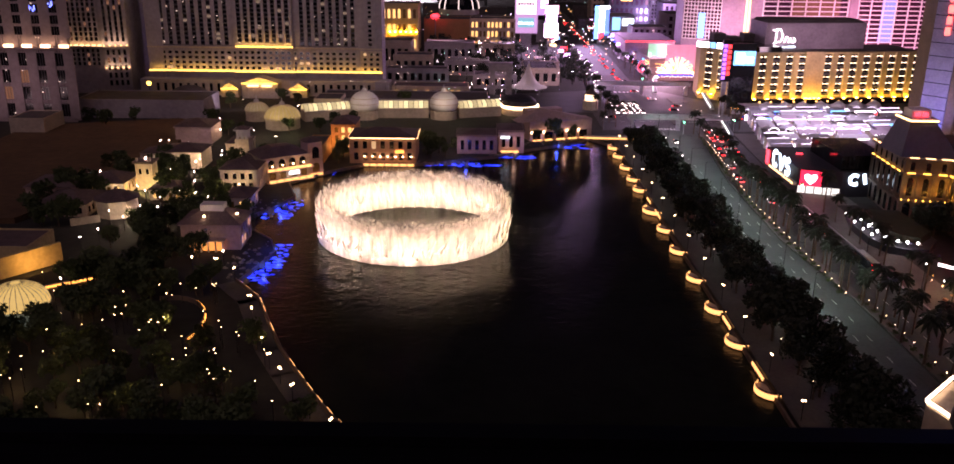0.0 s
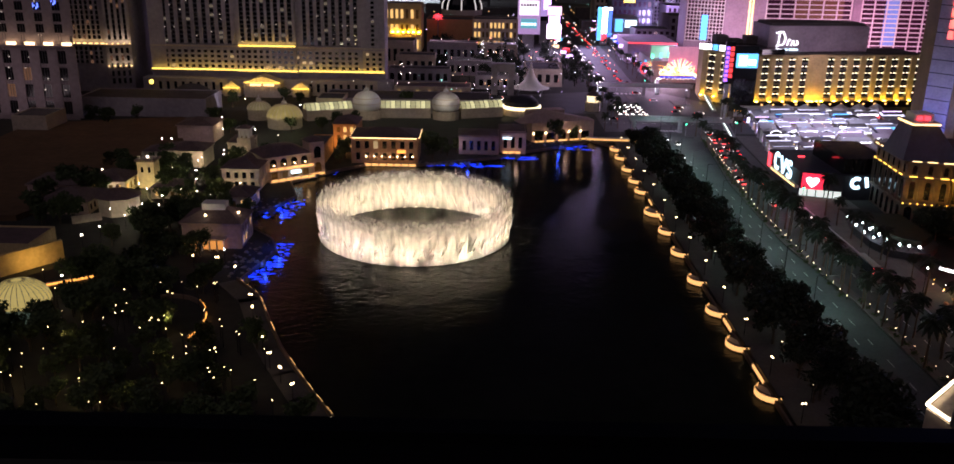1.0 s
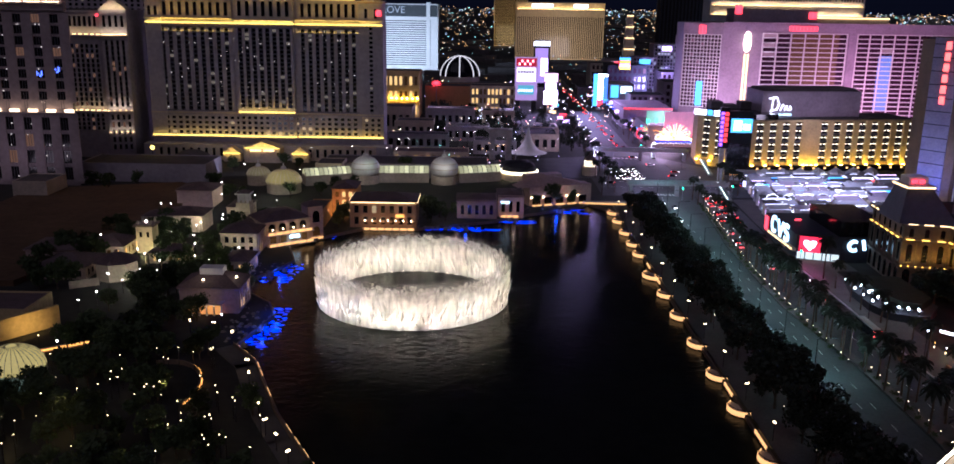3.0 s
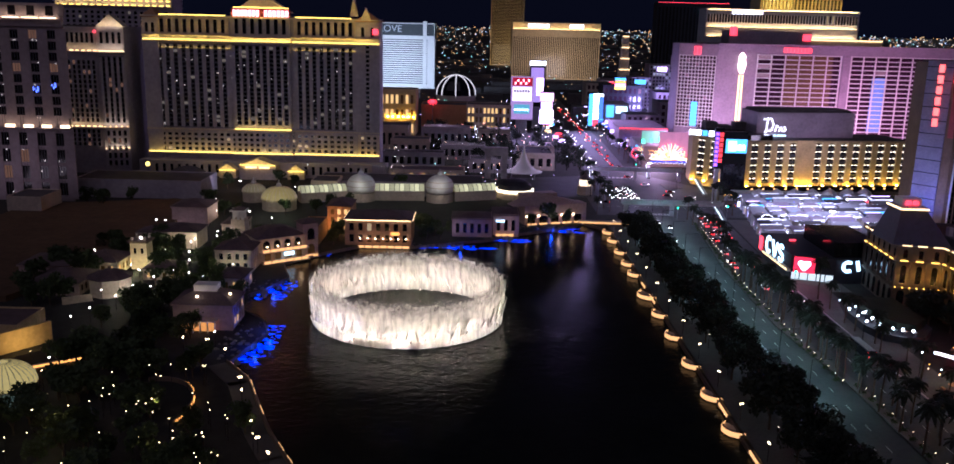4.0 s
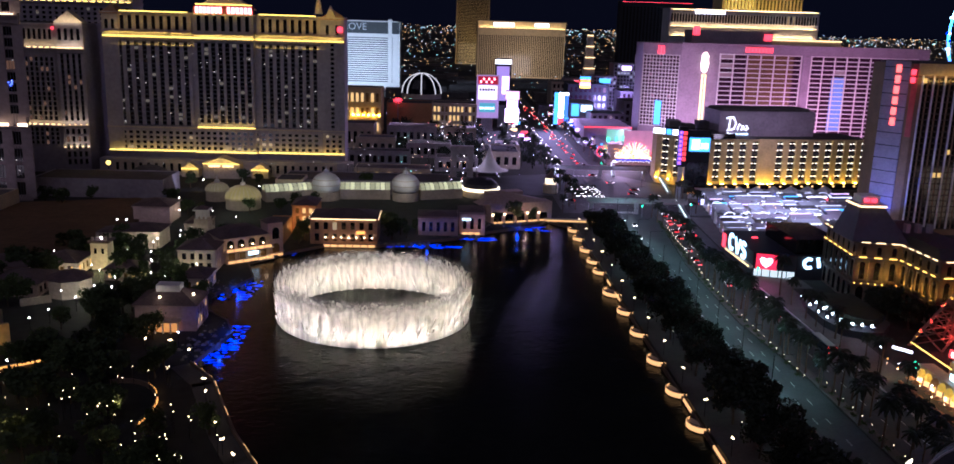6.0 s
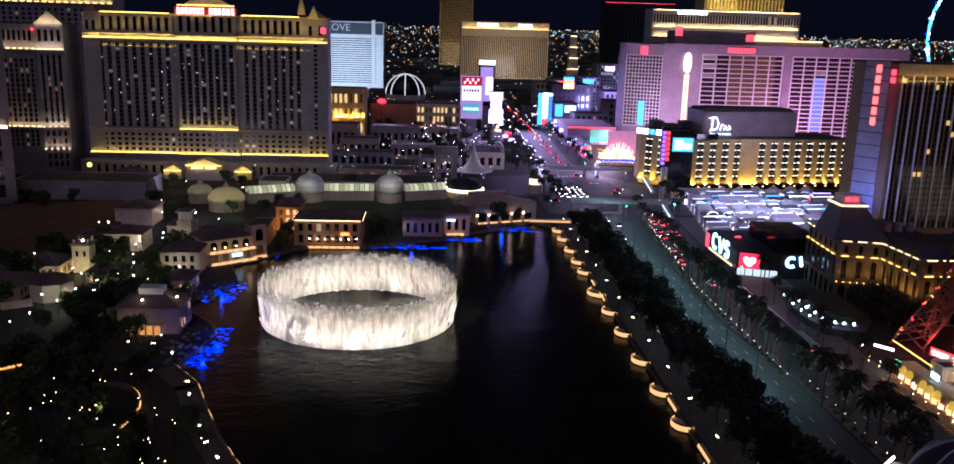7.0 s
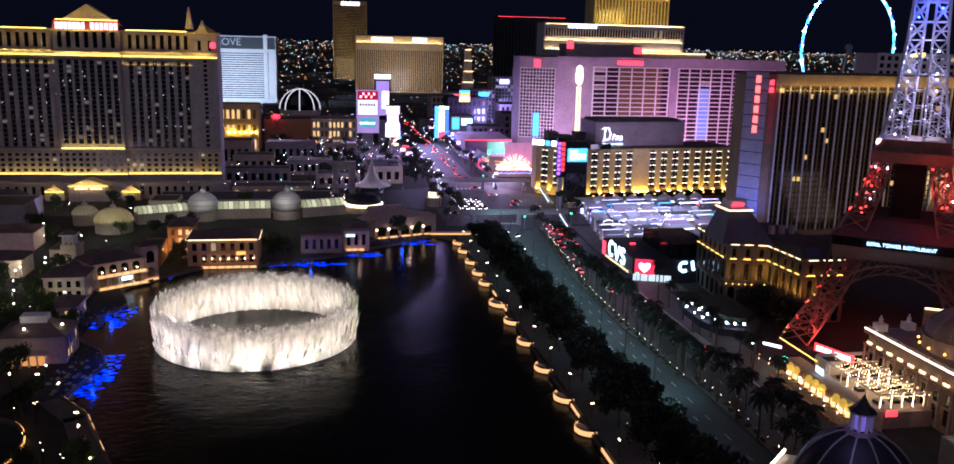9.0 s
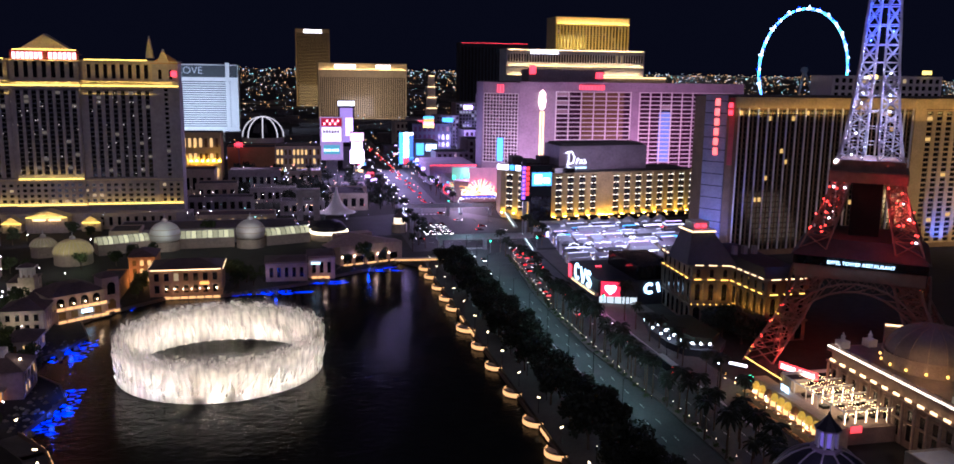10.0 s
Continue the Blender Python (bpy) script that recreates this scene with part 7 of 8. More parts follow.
part("red_panel", Shape().fbox(w2, 1.0, 8.5, 0.1, 0.5, 3.2, 9.0), light("red_panel", (1.0, 0.03, 0.07), 1.4), cv, "bright red sign panel")
ht = [(4.7 + 2.3 * math.sin(radians(b)) ** 3, 6.1 + 0.145 * (13 * math.cos(radians(b)) - 5 * math.cos(radians(2 * b)) - 2 * math.cos(radians(3 * b)))) for b in range(0, 360, 15)]
nh = len(ht)
hs = Shape().add([w2.at(u, d, v) for d in (0.5, 0.75) for u, v in ht], [tuple(range(nh, 2 * nh))] + [(i, (i + 1) % nh, nh + (i + 1) % nh, nh + i) for i in range(nh)])
part("heart_shape", hs, light("heart_pale", (1.0, 0.55, 0.55), 5), cv, "pale glowing heart")
for k in range(5):
    part("shop_window", Shape().fbox(w2, 0.5 + k * 3, 3.1 + k * 3, 0.05, 0.3, 0.4, 3.0), light("shop_window", (0.75, 0.85, 0.8), 0.9), cv)
s = stroke(Shape(), w3, bow(4.6, 6.6, 1.8, 1.8, 48, 312), 1.1)
part("letter_shape", s, L_COOL, cv)
part("letter_shape", stroke(Shape(), w3, [(8.0, 8.8), (8.9, 5.0)], 1.1), L_COOL, cv)
part("red_crest", Shape().box(126.5, 129, 338, 338.3, 9.6, 10.2), L_RED, cv, "red neon crest on the roof")
part("red_band", Shape().fbox(w1, 1, 4, 0.1, 0.6, 3, 8.5), L_RED, cv)
lamp("red_pool", "SPOT", (121, 308, 8), 7000, (1.0, 0.15, 0.4), 0.5, (116, 296, 0), 80)

# market with white-lit canopies
CANVAS = mat("pale_canvas", (0.5, 0.48, 0.52), 0.8, scale=0.5, vary=0.2)
mk = thing("market", "open-air market with white and blue lit canopies", "market")
um = random.Random(9)
L_MARK = light("canopy_edge", (0.74, 0.74, 1.0), 1.7)
L_TENT = light("tent_glow", (0.62, 0.60, 1.0), 0.8)
for j in range(9):
    x = 127.0 + j * 1.5
    y = 366 + j * 9.4
    z = 4.8 + j * 0.3
    while x < 186 + j * 4:
        wd = um.uniform(6, 15)
        part("canopy", Shape().add([(x, y, z), (x + wd, y + wd * 0.12, z), (x + wd, y + wd * 0.12 + 6, z + 1.2), (x, y + 6, z + 1.2), (x, y, z - 0.25), (x + wd, y + wd * 0.12, z - 0.25), (x + wd, y + wd * 0.12 + 6, z + 0.95), (x, y + 6, z + 0.95)], ((0, 1, 2, 3), (7, 6, 5, 4), (0, 4, 5, 1), (1, 5, 6, 2), (2, 6, 7, 3), (3, 7, 4, 0))), um.choice((CANVAS, PURPLE_PAINT, CANVAS, ROOF)), mk)
        if um.random() < 0.8:
            w = Wall((x, y - 0.1), (x + wd, y - 0.1 + wd * 0.12))
            part("canopy_light", Shape().fbox(w, um.uniform(0, 2), w.length - um.uniform(0, 3), 0.02, 0.22, z - 0.2, z + um.choice((0.2, 0.3, 0.9))), um.choice((L_MARK, L_MARK, L_MARK, L_WHITE, L_VIOLET, L_CYAN)), mk)
        w = Wall((x, y + 6.05), (x + wd, y + 6.05 + wd * 0.12))
        if um.random() < 0.4:
            part("ridge_light", Shape().fbox(w, um.uniform(0, 1), w.length - um.uniform(0, 2), -0.2, 0, z + 1.2, z + 1.5), um.choice((L_MARK, L_MARK, L_VIOLET)), mk)
        part("stall", Shape().box(x + 0.5, x + wd - 0.5, y + 2.2, y + 5.8, 0.1, z - 0.3), um.choice((WHITE, PURPLE_PAINT, STUCCO)), mk)
        for i in range(int(wd / 2.4)):
            if um.random() < 0.6:
                part("stall_light", Shape().box(x + 0.8 + i * 2.2, x + 0.8 + i * 2.2 + um.uniform(0.5, 1.6), y + 1.7, y + 1.95, 1, um.uniform(2, 3.4)), um.choice((L_WHITE, L_VIOLET, L_WARM, L_COOL, L_BLUE, L_MARK)), mk)
        x += wd + um.uniform(0.4, 4)
for j, (y0, n) in enumerate(((448, 9), (424, 8), (398, 7))):
    for k in range(n):
        x = 138 + j * -2 + k * 8.2
        w = Wall((x, y0 + k * 1.0), (x + 6.6, y0 + 0.8 + k * 1.0))
        tent_, edge_ = Shape(), Shape()
        pr = [(3.3 - 3.3 * math.cos(radians(b)), 5.0 + 2.6 * math.sin(radians(b))) for b in range(0, 181, 22)]
        for (a0, z0), (a1, z1) in zip(pr, pr[1:]):
            tent_.add([w.at(a0, 0, z0), w.at(a1, 0, z1), w.at(a1, -7, z1), w.at(a0, -7, z0)], ((0, 1, 2, 3),))
            edge_.tube(w.at(a0, 0.1, z0), w.at(a1, 0.1, z1), 0.16, n=4)
        if um.random() < 0.75:
            part("arched_tent", tent_, CANVAS, mk, "white barrel-shaped tent roof")
            part("arch_light", edge_, um.choice((L_WHITE, L_MARK, L_MARK)), mk)
            part("tent_front", Shape().fbox(w, 0.5, 6.1, -0.5, -0.3, 1.0, 4.0), um.choice((L_MARK, CANVAS, L_TENT, L_TENT)), mk)
for k in range(90):
    x, y = um.uniform(130, 206), um.uniform(366, 455)
    part("bulb", Shape().ball(x, y, um.uniform(5.8, 7.6), um.uniform(0.14, 0.3), 5), um.choice((L_WHITE, L_COOL, L_WHITE, L_WARM, L_BLUE)), mk)
for k in range(7):
    x = 150 + k * 10
    s = Shape().lathe(x, 452 + k * 1.5, [(4.5, 6), (3.6, 8.4), (0.2, 10.4)], 4)
    part("pointed_roof", s, WHITE, mk, "white pointed canopy")
part("long_roof", Shape().box(140, 215, 456, 468, 6.0, 6.6), WHITE, mk)
part("long_light", Shape().box(140, 215, 455.5, 455.9, 5.3, 6.4), L_MARK, mk)
part("strip_sign", Shape().box(197, 203, 440, 440.5, 6.4, 7.4), L_RED, mk)
# unseen ambient lamp above the market, added to whiten the canopies
lamp("market_fill", "AREA", (165, 410, 16), 9500, (0.72, 0.72, 1.0), 50, (165, 410, 0))


def palace_front():
    t = thing("palace_building", "mansard-roofed palace front washed with amber light", "building")
    p = [(145, 312), (143, 283.5), (157, 280), (158, 258), (174, 258.5), (174, 312)]
    part("body", Shape().prism(p, 0, 22), STONE_WARM, t)
    part("low_roof", Shape().prism([(158.5, 260), (173, 260), (173, 310), (158.5, 310)], 22, 25, 0.86), SLATE, t)
    for i in range(4):
        w = Wall(p[i], p[i + 1])
        n = max(2, int(w.length / 4.2))
        for k in range(n):
            b = w.length / n
            m = (k + 0.5) * b
            part("tall_window", arch_pane(w, m - 0.9, m + 0.9, 0.06, 9.0, 15.2), BLACK_GLASS, t)
            part("attic_window", arch_pane(w, m - 0.7, m + 0.7, 0.06, 17.6, 20.6), BLACK_GLASS, t)
            part("ground_arch", arch_pane(w, m - 1.2, m + 1.2, 0.06, 0.6, 6.4), BLACK_GLASS, t)
            part("sill", Shape().fbox(w, m - 1.2, m + 1.2, 0.0, 0.5, 8.4, 8.9), STONE_WARM, t)
            part("pilaster", Shape().fbox(w, k * b - 0.4, k * b + 0.4, 0.0, 0.6, 7.6, 16.2), STONE_WARM, t)
        part("cornice", Shape().fbox(w, -0.3, w.length + 0.3, 0, 0.9, 7.0, 7.6), STONE_WARM, t)
        part("cornice", Shape().fbox(w, -0.4, w.length + 0.4, 0, 1.2, 21.2, 22.0), STONE_WARM, t)
        part("cornice", Shape().fbox(w, -0.3, w.length + 0.3, 0, 1.0, 16.2, 16.7), STONE_WARM, t)
        for k in range(n):
            b = w.length / n
            part("cornice_light", Shape().fbox(w, k * b + 0.9, (k + 1) * b - 1.0, 0.9, 1.2, 22.05, 22.35), L_WARM, t, "warm light on the cornice")
            part("ledge_light", Shape().fbox(w, k * b + 0.9, (k + 1) * b - 1.5, 0.7, 1.0, 16.75, 17.05), L_AMBER2, t)
    for k in range(7):
        part("eave_lamp", Shape().ball(142.6 + k * 2.2, 281.6 - k * 0.5, 7.9, 0.28, 6), L_AMBER2, t)
    part("mansard_roof", Shape().add([(140.5, 282.5, 22.4), (158.5, 279, 22.4), (158.5, 299, 22.4), (140.5, 299, 22.4), (144, 287, 33.5), (152, 286, 33.5), (152, 296, 33.5), (144, 296, 33.5)], ((0, 1, 5, 4), (1, 2, 6, 5), (2, 3, 7, 6), (3, 0, 4, 7), (4, 5, 6, 7))), SLATE, t, "tall dark mansard roof")
    part("crest", Shape().box(143.5, 152.5, 285.6, 296.4, 33.5, 34.4), STONE, t)
    part("crest_light", Shape().box(143.5, 152.5, 285.2, 285.55, 33.6, 34.1), L_WARM, t)
    part("crest_light", Shape().box(143.1, 143.45, 285.6, 296.4, 33.6, 34.1), L_WARM, t)
    part("sign_box", Shape().box(144.5, 151, 288, 294, 34.4, 37), WHITE, t)
    bars(t, Wall((144.5, 288), (151, 288)), 0.6, 5.6, 0.1, 35, 36.2, 2, L_RED)
    for k in range(3):
        part("chimney", Shape().box(160 + k * 4, 161.5 + k * 4, 285, 287, 22, 28), STONE, t)
    return t


L_AMBER2 = light("amber_ledge", (1.0, 0.55, 0.08), 3)
palace_front()
for p, q, share in (((143, 283.5), (157, 280), (0.18, 0.5, 0.82)), ((157, 280), (158, 258), (0.16, 0.42, 0.68, 0.9)), ((158, 258), (174, 258.5), (0.2,))):
    w = Wall(p, q)
    for f in share:
        lamp("amber_wash", "SPOT", w.at(f * w.length, 1.3, 8.2), 2200, (1.0, 0.52, 0.05), 0.2, w.at(f * w.length, 0.0, 14.5), 100)

L_TERR = light("terrace_lamp", (0.8, 0.97, 1.0), 9)
um_s = thing("terrace_lamps", "curved terrace with bright white lamps", "terrace")
part("terrace", Shape().prism(((126, 284), (122.8, 272), (122.6, 258), (125, 249.5), (130, 246.8), (136, 246.5), (143, 256), (143, 282)), 0, 2.4), SLATE, um_s)
part("hedge_wall", Shape().prism(((129, 282), (128, 272), (128, 260), (131, 254), (136, 252), (142, 258), (142, 281)), 2.4, 4.4, 0.97), LEAF_DARK, um_s, "dark clipped hedge behind the lamps")
for k in range(8):
    x, y = ((126.3, 281), (125.5, 272), (125.3, 265), (125.8, 259.5), (125.6, 253.6), (127.8, 250), (130.3, 249), (133, 248))[k]
    part("lamp", Shape().ball(x, y, 4.0, 0.42, 8), L_TERR, um_s)
    part("lamp_post", Shape().tube((x, y, 2.4), (x, y, 3.7), 0.07, n=5), DARK, um_s)
    part("table", Shape().lathe(x + 1.4, y + 1.2, [(0.05, 2.4), (0.05, 3.1), (0.6, 3.1), (0.6, 3.16), (0.01, 3.16)], 8), WHITE, um_s)
    if k < 4:
        part("lamp", Shape().ball(x - 2.6, y - 2.0, 3.6, 0.36, 8), L_TERR, um_s)
for x, y in ((124, 272), (124.5, 258), (129, 248)):
    lamp("terrace_lamp_light", "POINT", (x - 1.0, y, 4.6), 260, (0.8, 0.95, 1.0), 0.3)


def iron_tower():
    t = thing("iron_lattice_tower", "lattice iron tower lit red, white and blue", "tower")
    cx, cy = 0.0, 0.0

    def corner(i, half, z):
        return Vector((cx + half * (-1, 1, 1, -1)[i], cy + half * (-1, -1, 1, 1)[i], z))

    def leg(i, h0, z0, h1, z1, w0, w1, n, r):
        s = Shape()
        sx, sy = (-1, 1, 1, -1)[i], (-1, -1, 1, 1)[i]
        prev = None
        for k in range(n + 1):
            f = k / n
            bend = (1 - f) ** 1.25
            half, wd, z = h1 + (h0 - h1) * bend, w1 + (w0 - w1) * bend, z0 + (z1 - z0) * f
            c = [Vector((cx + sx * (half - wd * a), cy + sy * (half - wd * b), z)) for a, b in ((0, 0), (1, 0), (1, 1), (0, 1))]
            if prev:
                for m in range(4):
                    s.tube(prev[m], c[m], r, n=4)
                    s.tube(prev[m], c[(m + 1) % 4], r * 0.6, n=4)
                    s.tube(prev[(m + 1) % 4], c[m], r * 0.6, n=4)
                    s.tube(c[m], c[(m + 1) % 4], r * 0.6, n=4)
            prev = c
        return s

    for i in range(4):
        part("lower_leg", leg(i, 31, 0, 17.5, 27, 9, 7.5, 6, 0.42), IRON, t)
        part("middle_leg", leg(i, 18, 36, 10.5, 57, 8, 5, 5, 0.36), IRON, t)
    for i in range(4):
        a, b = corner(i, 21, 0), corner((i + 1) % 4, 21, 0)
        s = Shape()
        for k in range(16):
            e0, e1 = math.pi * k / 16, math.pi * (k + 1) / 16
            for rad, dz in ((0.5, 23.0), (0.55, 25.5)):
                s.tube(a.lerp(b, 0.5 - rad * math.cos(e0)) + Vector((0, 0, 1 + dz * math.sin(e0))), a.lerp(b, 0.5 - rad * math.cos(e1)) + Vector((0, 0, 1 + dz * math.sin(e1))), 0.4, n=4)
            s.tube(a.lerp(b, 0.5 - 0.5 * math.cos(e0)) + Vector((0, 0, 1 + 23 * math.sin(e0))), a.lerp(b, 0.5 - 0.55 * math.cos(e1)) + Vector((0, 0, 1 + 25.5 * math.sin(e1))), 0.25, n=4)
        part("arch", s, IRON, t, "lattice arch between the legs")
        s = Shape()
        for k in range(16):
            p, q = corner(i, 18.5, 24), corner((i + 1) % 4, 18.5, 24)
            u, v = p.lerp(q, k / 16), p.lerp(q, (k + 1) / 16)
            s.tube(u, v + Vector((0, 0, 3)), 0.16, n=4).tube(v, u + Vector((0, 0, 3)), 0.16, n=4)
        part("frieze", s, IRON, t)
    part("platform", Shape().prism([tuple(corner(i, 19, 0)[:2]) for i in range(4)], 27, 31), IRON, t)
    part("glazing", Shape().prism([tuple(corner(i, 19.4, 0)[:2]) for i in range(4)], 31, 34), BLACK_GLASS, t, "dark restaurant windows")
    part("canopy", Shape().prism([tuple(corner(i, 20.2, 0)[:2]) for i in range(4)], 34, 39, 0.72), SLATE, t, "sloping dark canopy over the restaurant")
    part("upper_platform", Shape().prism([tuple(corner(i, 11.6, 0)[:2]) for i in range(4)], 57, 60.5), IRON, t)
    part("upper_gallery", Shape().prism([tuple(corner(i, 10.6, 0)[:2]) for i in range(4)], 60.5, 64), IRON, t)
    part("lift_shaft", Shape().box(cx - 4.5, cx + 4.5, cy - 4, cy + 4, 39, 57), DARK, t)
    prof = ((64, 9.6), (69, 8.6), (74, 7.8), (79, 7.1), (84, 6.6), (89, 6.1), (94.5, 5.6), (100, 5.3), (106, 5.0), (112, 4.6), (118, 4.2), (125, 3.6), (132, 3.0), (140, 2.5))
    for (z0, h0), (z1, h1) in zip(prof, prof[1:]):
        s = Shape()
        for i in range(4):
            a, b, c, d = corner(i, h0, z0), corner((i + 1) % 4, h0, z0), corner((i + 1) % 4, h1, z1), corner(i, h1, z1)
            s.tube(a, d, 0.55, n=4).tube(a, b, 0.22, n=4)
            for k in (0.0, 0.62):
                p0, p1, q0, q1 = a.lerp(b, k), a.lerp(b, k + 0.38), d.lerp(c, k), d.lerp(c, k + 0.38)
                s.tube(p0, q1, 0.24, n=4).tube(p1, q0, 0.24, n=4).tube(p1 if k == 0 else p0, q1 if k == 0 else q0, 0.34, n=4)
                m0, m1 = p0.lerp(q0, 0.5), p1.lerp(q1, 0.5)
                s.tube(m0, m1, 0.16, n=4)
        part("shaft_stage", s, mat_iron_lit, t, "cross-braced lattice stage")
    wf = Wall((cx - 23, cy - 23.2), (cx + 23, cy - 23.2))
    tx = bpy.data.curves.new("restaurant_sign", "FONT")
    tx.body, tx.size, tx.extrude, tx.align_x = "EIFFEL TOWER RESTAURANT", 1.5, 0.12, "CENTER"
    tx.materials.append(L_COOL)
    o = new("restaurant_sign", tx)
    o.parent = t
    o.matrix_world = pose(0.5, -20.4, 32.0, 90, 0, 0)
    bulbs = random.Random(2)
    L_RB, L_WB, L_BB = light("red_bulb", (1, 0.05, 0.03), 5), light("white_bulb", (0.9, 0.92, 1.0), 8), light("blue_bulb", (0.1, 0.2, 1.0), 12)
    for k in range(52):
        z = bulbs.uniform(40, 56)
        f = (z - 36) / 21
        h = 18 + (10.5 - 18) * f
        i = (k // 4) % 4
        p = corner(i, h, z) + Vector((bulbs.uniform(0, 5) * (1, -1, -1, 1)[i], bulbs.uniform(-1, 0), 0))
        part("bulb", Shape().ball(p.x, p.y, p.z, 0.32, 6), L_RB if k % 6 else L_WB, t)
    for k in range(34):
        z = bulbs.uniform(2, 26)
        h = 17.5 + 13.5 * (1 - z / 27) ** 1.25
        p = corner((0, 3, 0, 1)[k % 4], h, z) + Vector((bulbs.uniform(-0.5, 0.5), 0, 0.3))
        part("bulb", Shape().ball(p.x, p.y, p.z, 0.26, 6), L_RB if k % 3 else L_AMBER2, t)
    for k in range(230):
        z = bulbs.uniform(62, 139)
        h = np.interp(z, [a for a, _ in prof], [b for _, b in prof])
        p = corner((0, 0, 1, 3)[k % 4], h, z).lerp(corner((1, 3, 2, 0)[k % 4], h, z), bulbs.choice((0, 0.2, 0.38, 0.62, 0.8, 1)))
        part("bulb", Shape().ball(p.x, p.y, p.z, 0.3, 6), L_BB if z > 101 else L_WB, t)
    t.location, t.rotation_euler = (185.6, 248.0, 0), (0, 0, radians(-38))
    return t


# paler copy of the iron, with the shaft's white light in its colour
mat_iron_lit = mat("iron_shaft_lit", (0.34, 0.32, 0.40), 0.5, 0.1, 0.5)
iron_tower()
for z, e, c in ((70, 5500, (0.85, 0.85, 1.0)), (82, 5000, (0.85, 0.85, 1.0)), (94, 4200, (0.85, 0.85, 1.0)), (106, 14000, (0.08, 0.14, 1.0)), (120, 16000, (0.12, 0.2, 1.0)), (45, 2600, (1.0, 0.06, 0.04)), (12, 3500, (1.0, 0.10, 0.05))):
    lamp("tower_lamp", "POINT", (185.6, 248, z), e, c, 1.0)
for x, y in ((168, 246), (184, 228), (203, 250)):
    lamp("tower_lamp", "POINT", (x, y, 50), 4500, (1.0, 0.06, 0.04), 0.8)
for x, y in ((171, 246), (188, 233), (201, 249)):
    lamp("shaft_flood", "SPOT", (x, y, 62.5), 150000, (0.86, 0.86, 1.0), 0.5, (185.6, 248, 92), 50)
lamp("leg_lamp", "POINT", (150, 236, 6), 2600, (1.0, 0.08, 0.05), 0.6)
lamp("leg_lamp", "POINT", (184, 206, 6), 900, (1.0, 0.08, 0.05), 0.6)

# beer garden with strings of bulbs
ROSE_STONE = mat("rose_grey_stone", (0.30, 0.22, 0.19), 0.8, scale=0.4, vary=0.3, bump=0.4)
bgd = thing("terrace_pergola", "roof terrace pergola hung with strings of warm bulbs", "pergola")
part("terrace", Shape().box(133, 147.9, 178, 208, 0, 4.2), ROSE_STONE, bgd)
for k in range(6):
    part("beam", Shape().box(134, 149, 179.5 + k * 5.4, 179.8 + k * 5.4, 8.2, 8.5), WHITE, bgd)
for x in (134, 149):
    part("side_beam", Shape().box(x - 0.15, x + 0.15, 179, 207, 8.0, 8.3), WHITE, bgd)
    for k in range(6):
        part("post", Shape().box(x - 0.12, x + 0.12, 179.6 + k * 5.4, 179.84 + k * 5.4, 4.2, 8.2), WHITE, bgd)
st = Shape()
for k in range(13):
    y = 180 + k * 2.15
    for i in range(18):
        f = i / 17
        x = 134.3 + f * 14.4
        z = 7.9 - 0.7 * math.sin(math.pi * ((f * 3) % 1))
        st.box(x - 0.1, x + 0.1, y - 0.07, y + 0.07, z - 0.07, z + 0.07)
part("bulb_strings", st, light("string_bulb", (1.0, 0.72, 0.3), 7), bgd, "many small warm bulbs on strings", "stuff")
for k in range(10):
    x = 135.4 + (k % 5) * 3.0
    part("bulb_column", Shape().tube((x, 181 + (k // 5) * 14, 4.2), (x, 181 + (k // 5) * 14, 8.0), 0.1, n=5), L_LAMP, bgd, "post wound with warm bulbs")
part("roof_edge", Shape().box(133.8, 149, 207.2, 207.6, 8.3, 8.8), WHITE, bgd)
for k in range(9):
    part("table", Shape().box(136 + (k % 3) * 4.4, 138 + (k % 3) * 4.4, 183 + (k // 3) * 8, 185 + (k // 3) * 8, 4.2, 5.0), DARK, bgd)
low_block("terrace_kiosk", "dark tiled kiosk on the terrace", 134, 139, 203, 208.5, 7.5, STUCCO, TILE)
for y in (182, 195, 208, 220):
    lamp("shop_glow", "POINT", (126.2, y, 3.4), 240, (1.0, 0.60, 0.20), 0.2)
lamp("terrace_glow", "AREA", (141.5, 193, 7.6), 800, (1.0, 0.75, 0.35), 14, (141.5, 193, 0))
bs = thing("red_shop_sign", "long red lit sign with white bars", "sign")
w = Wall((137.5, 215), (142, 203))
part("board", Shape().fbox(w, 0, w.length, -0.4, 0, 7.0, 9.2), L_RED_SIGN, bs)
bars(bs, w, 0.8, 5.8, 0.05, 7.5, 8.7, 4, light("pale_letters", (1.0, 0.7, 0.6), 4))
bars(bs, w, 6.8, 12, 0.05, 7.5, 8.7, 4, bpy.data.materials["pale_letters"])
part("post", Shape().fbox(w, 5.8, 6.4, -0.9, -0.45, 0, 7), DARK, bs)
AWN = light("yellow_awning", (1.0, 0.62, 0.07), 0.42)
aw = thing("shop_row", "row of shops under yellow-lit awnings", "shops")
part("wall", Shape().box(129, 133, 176, 214, 0, 5.5), STUCCO, aw)
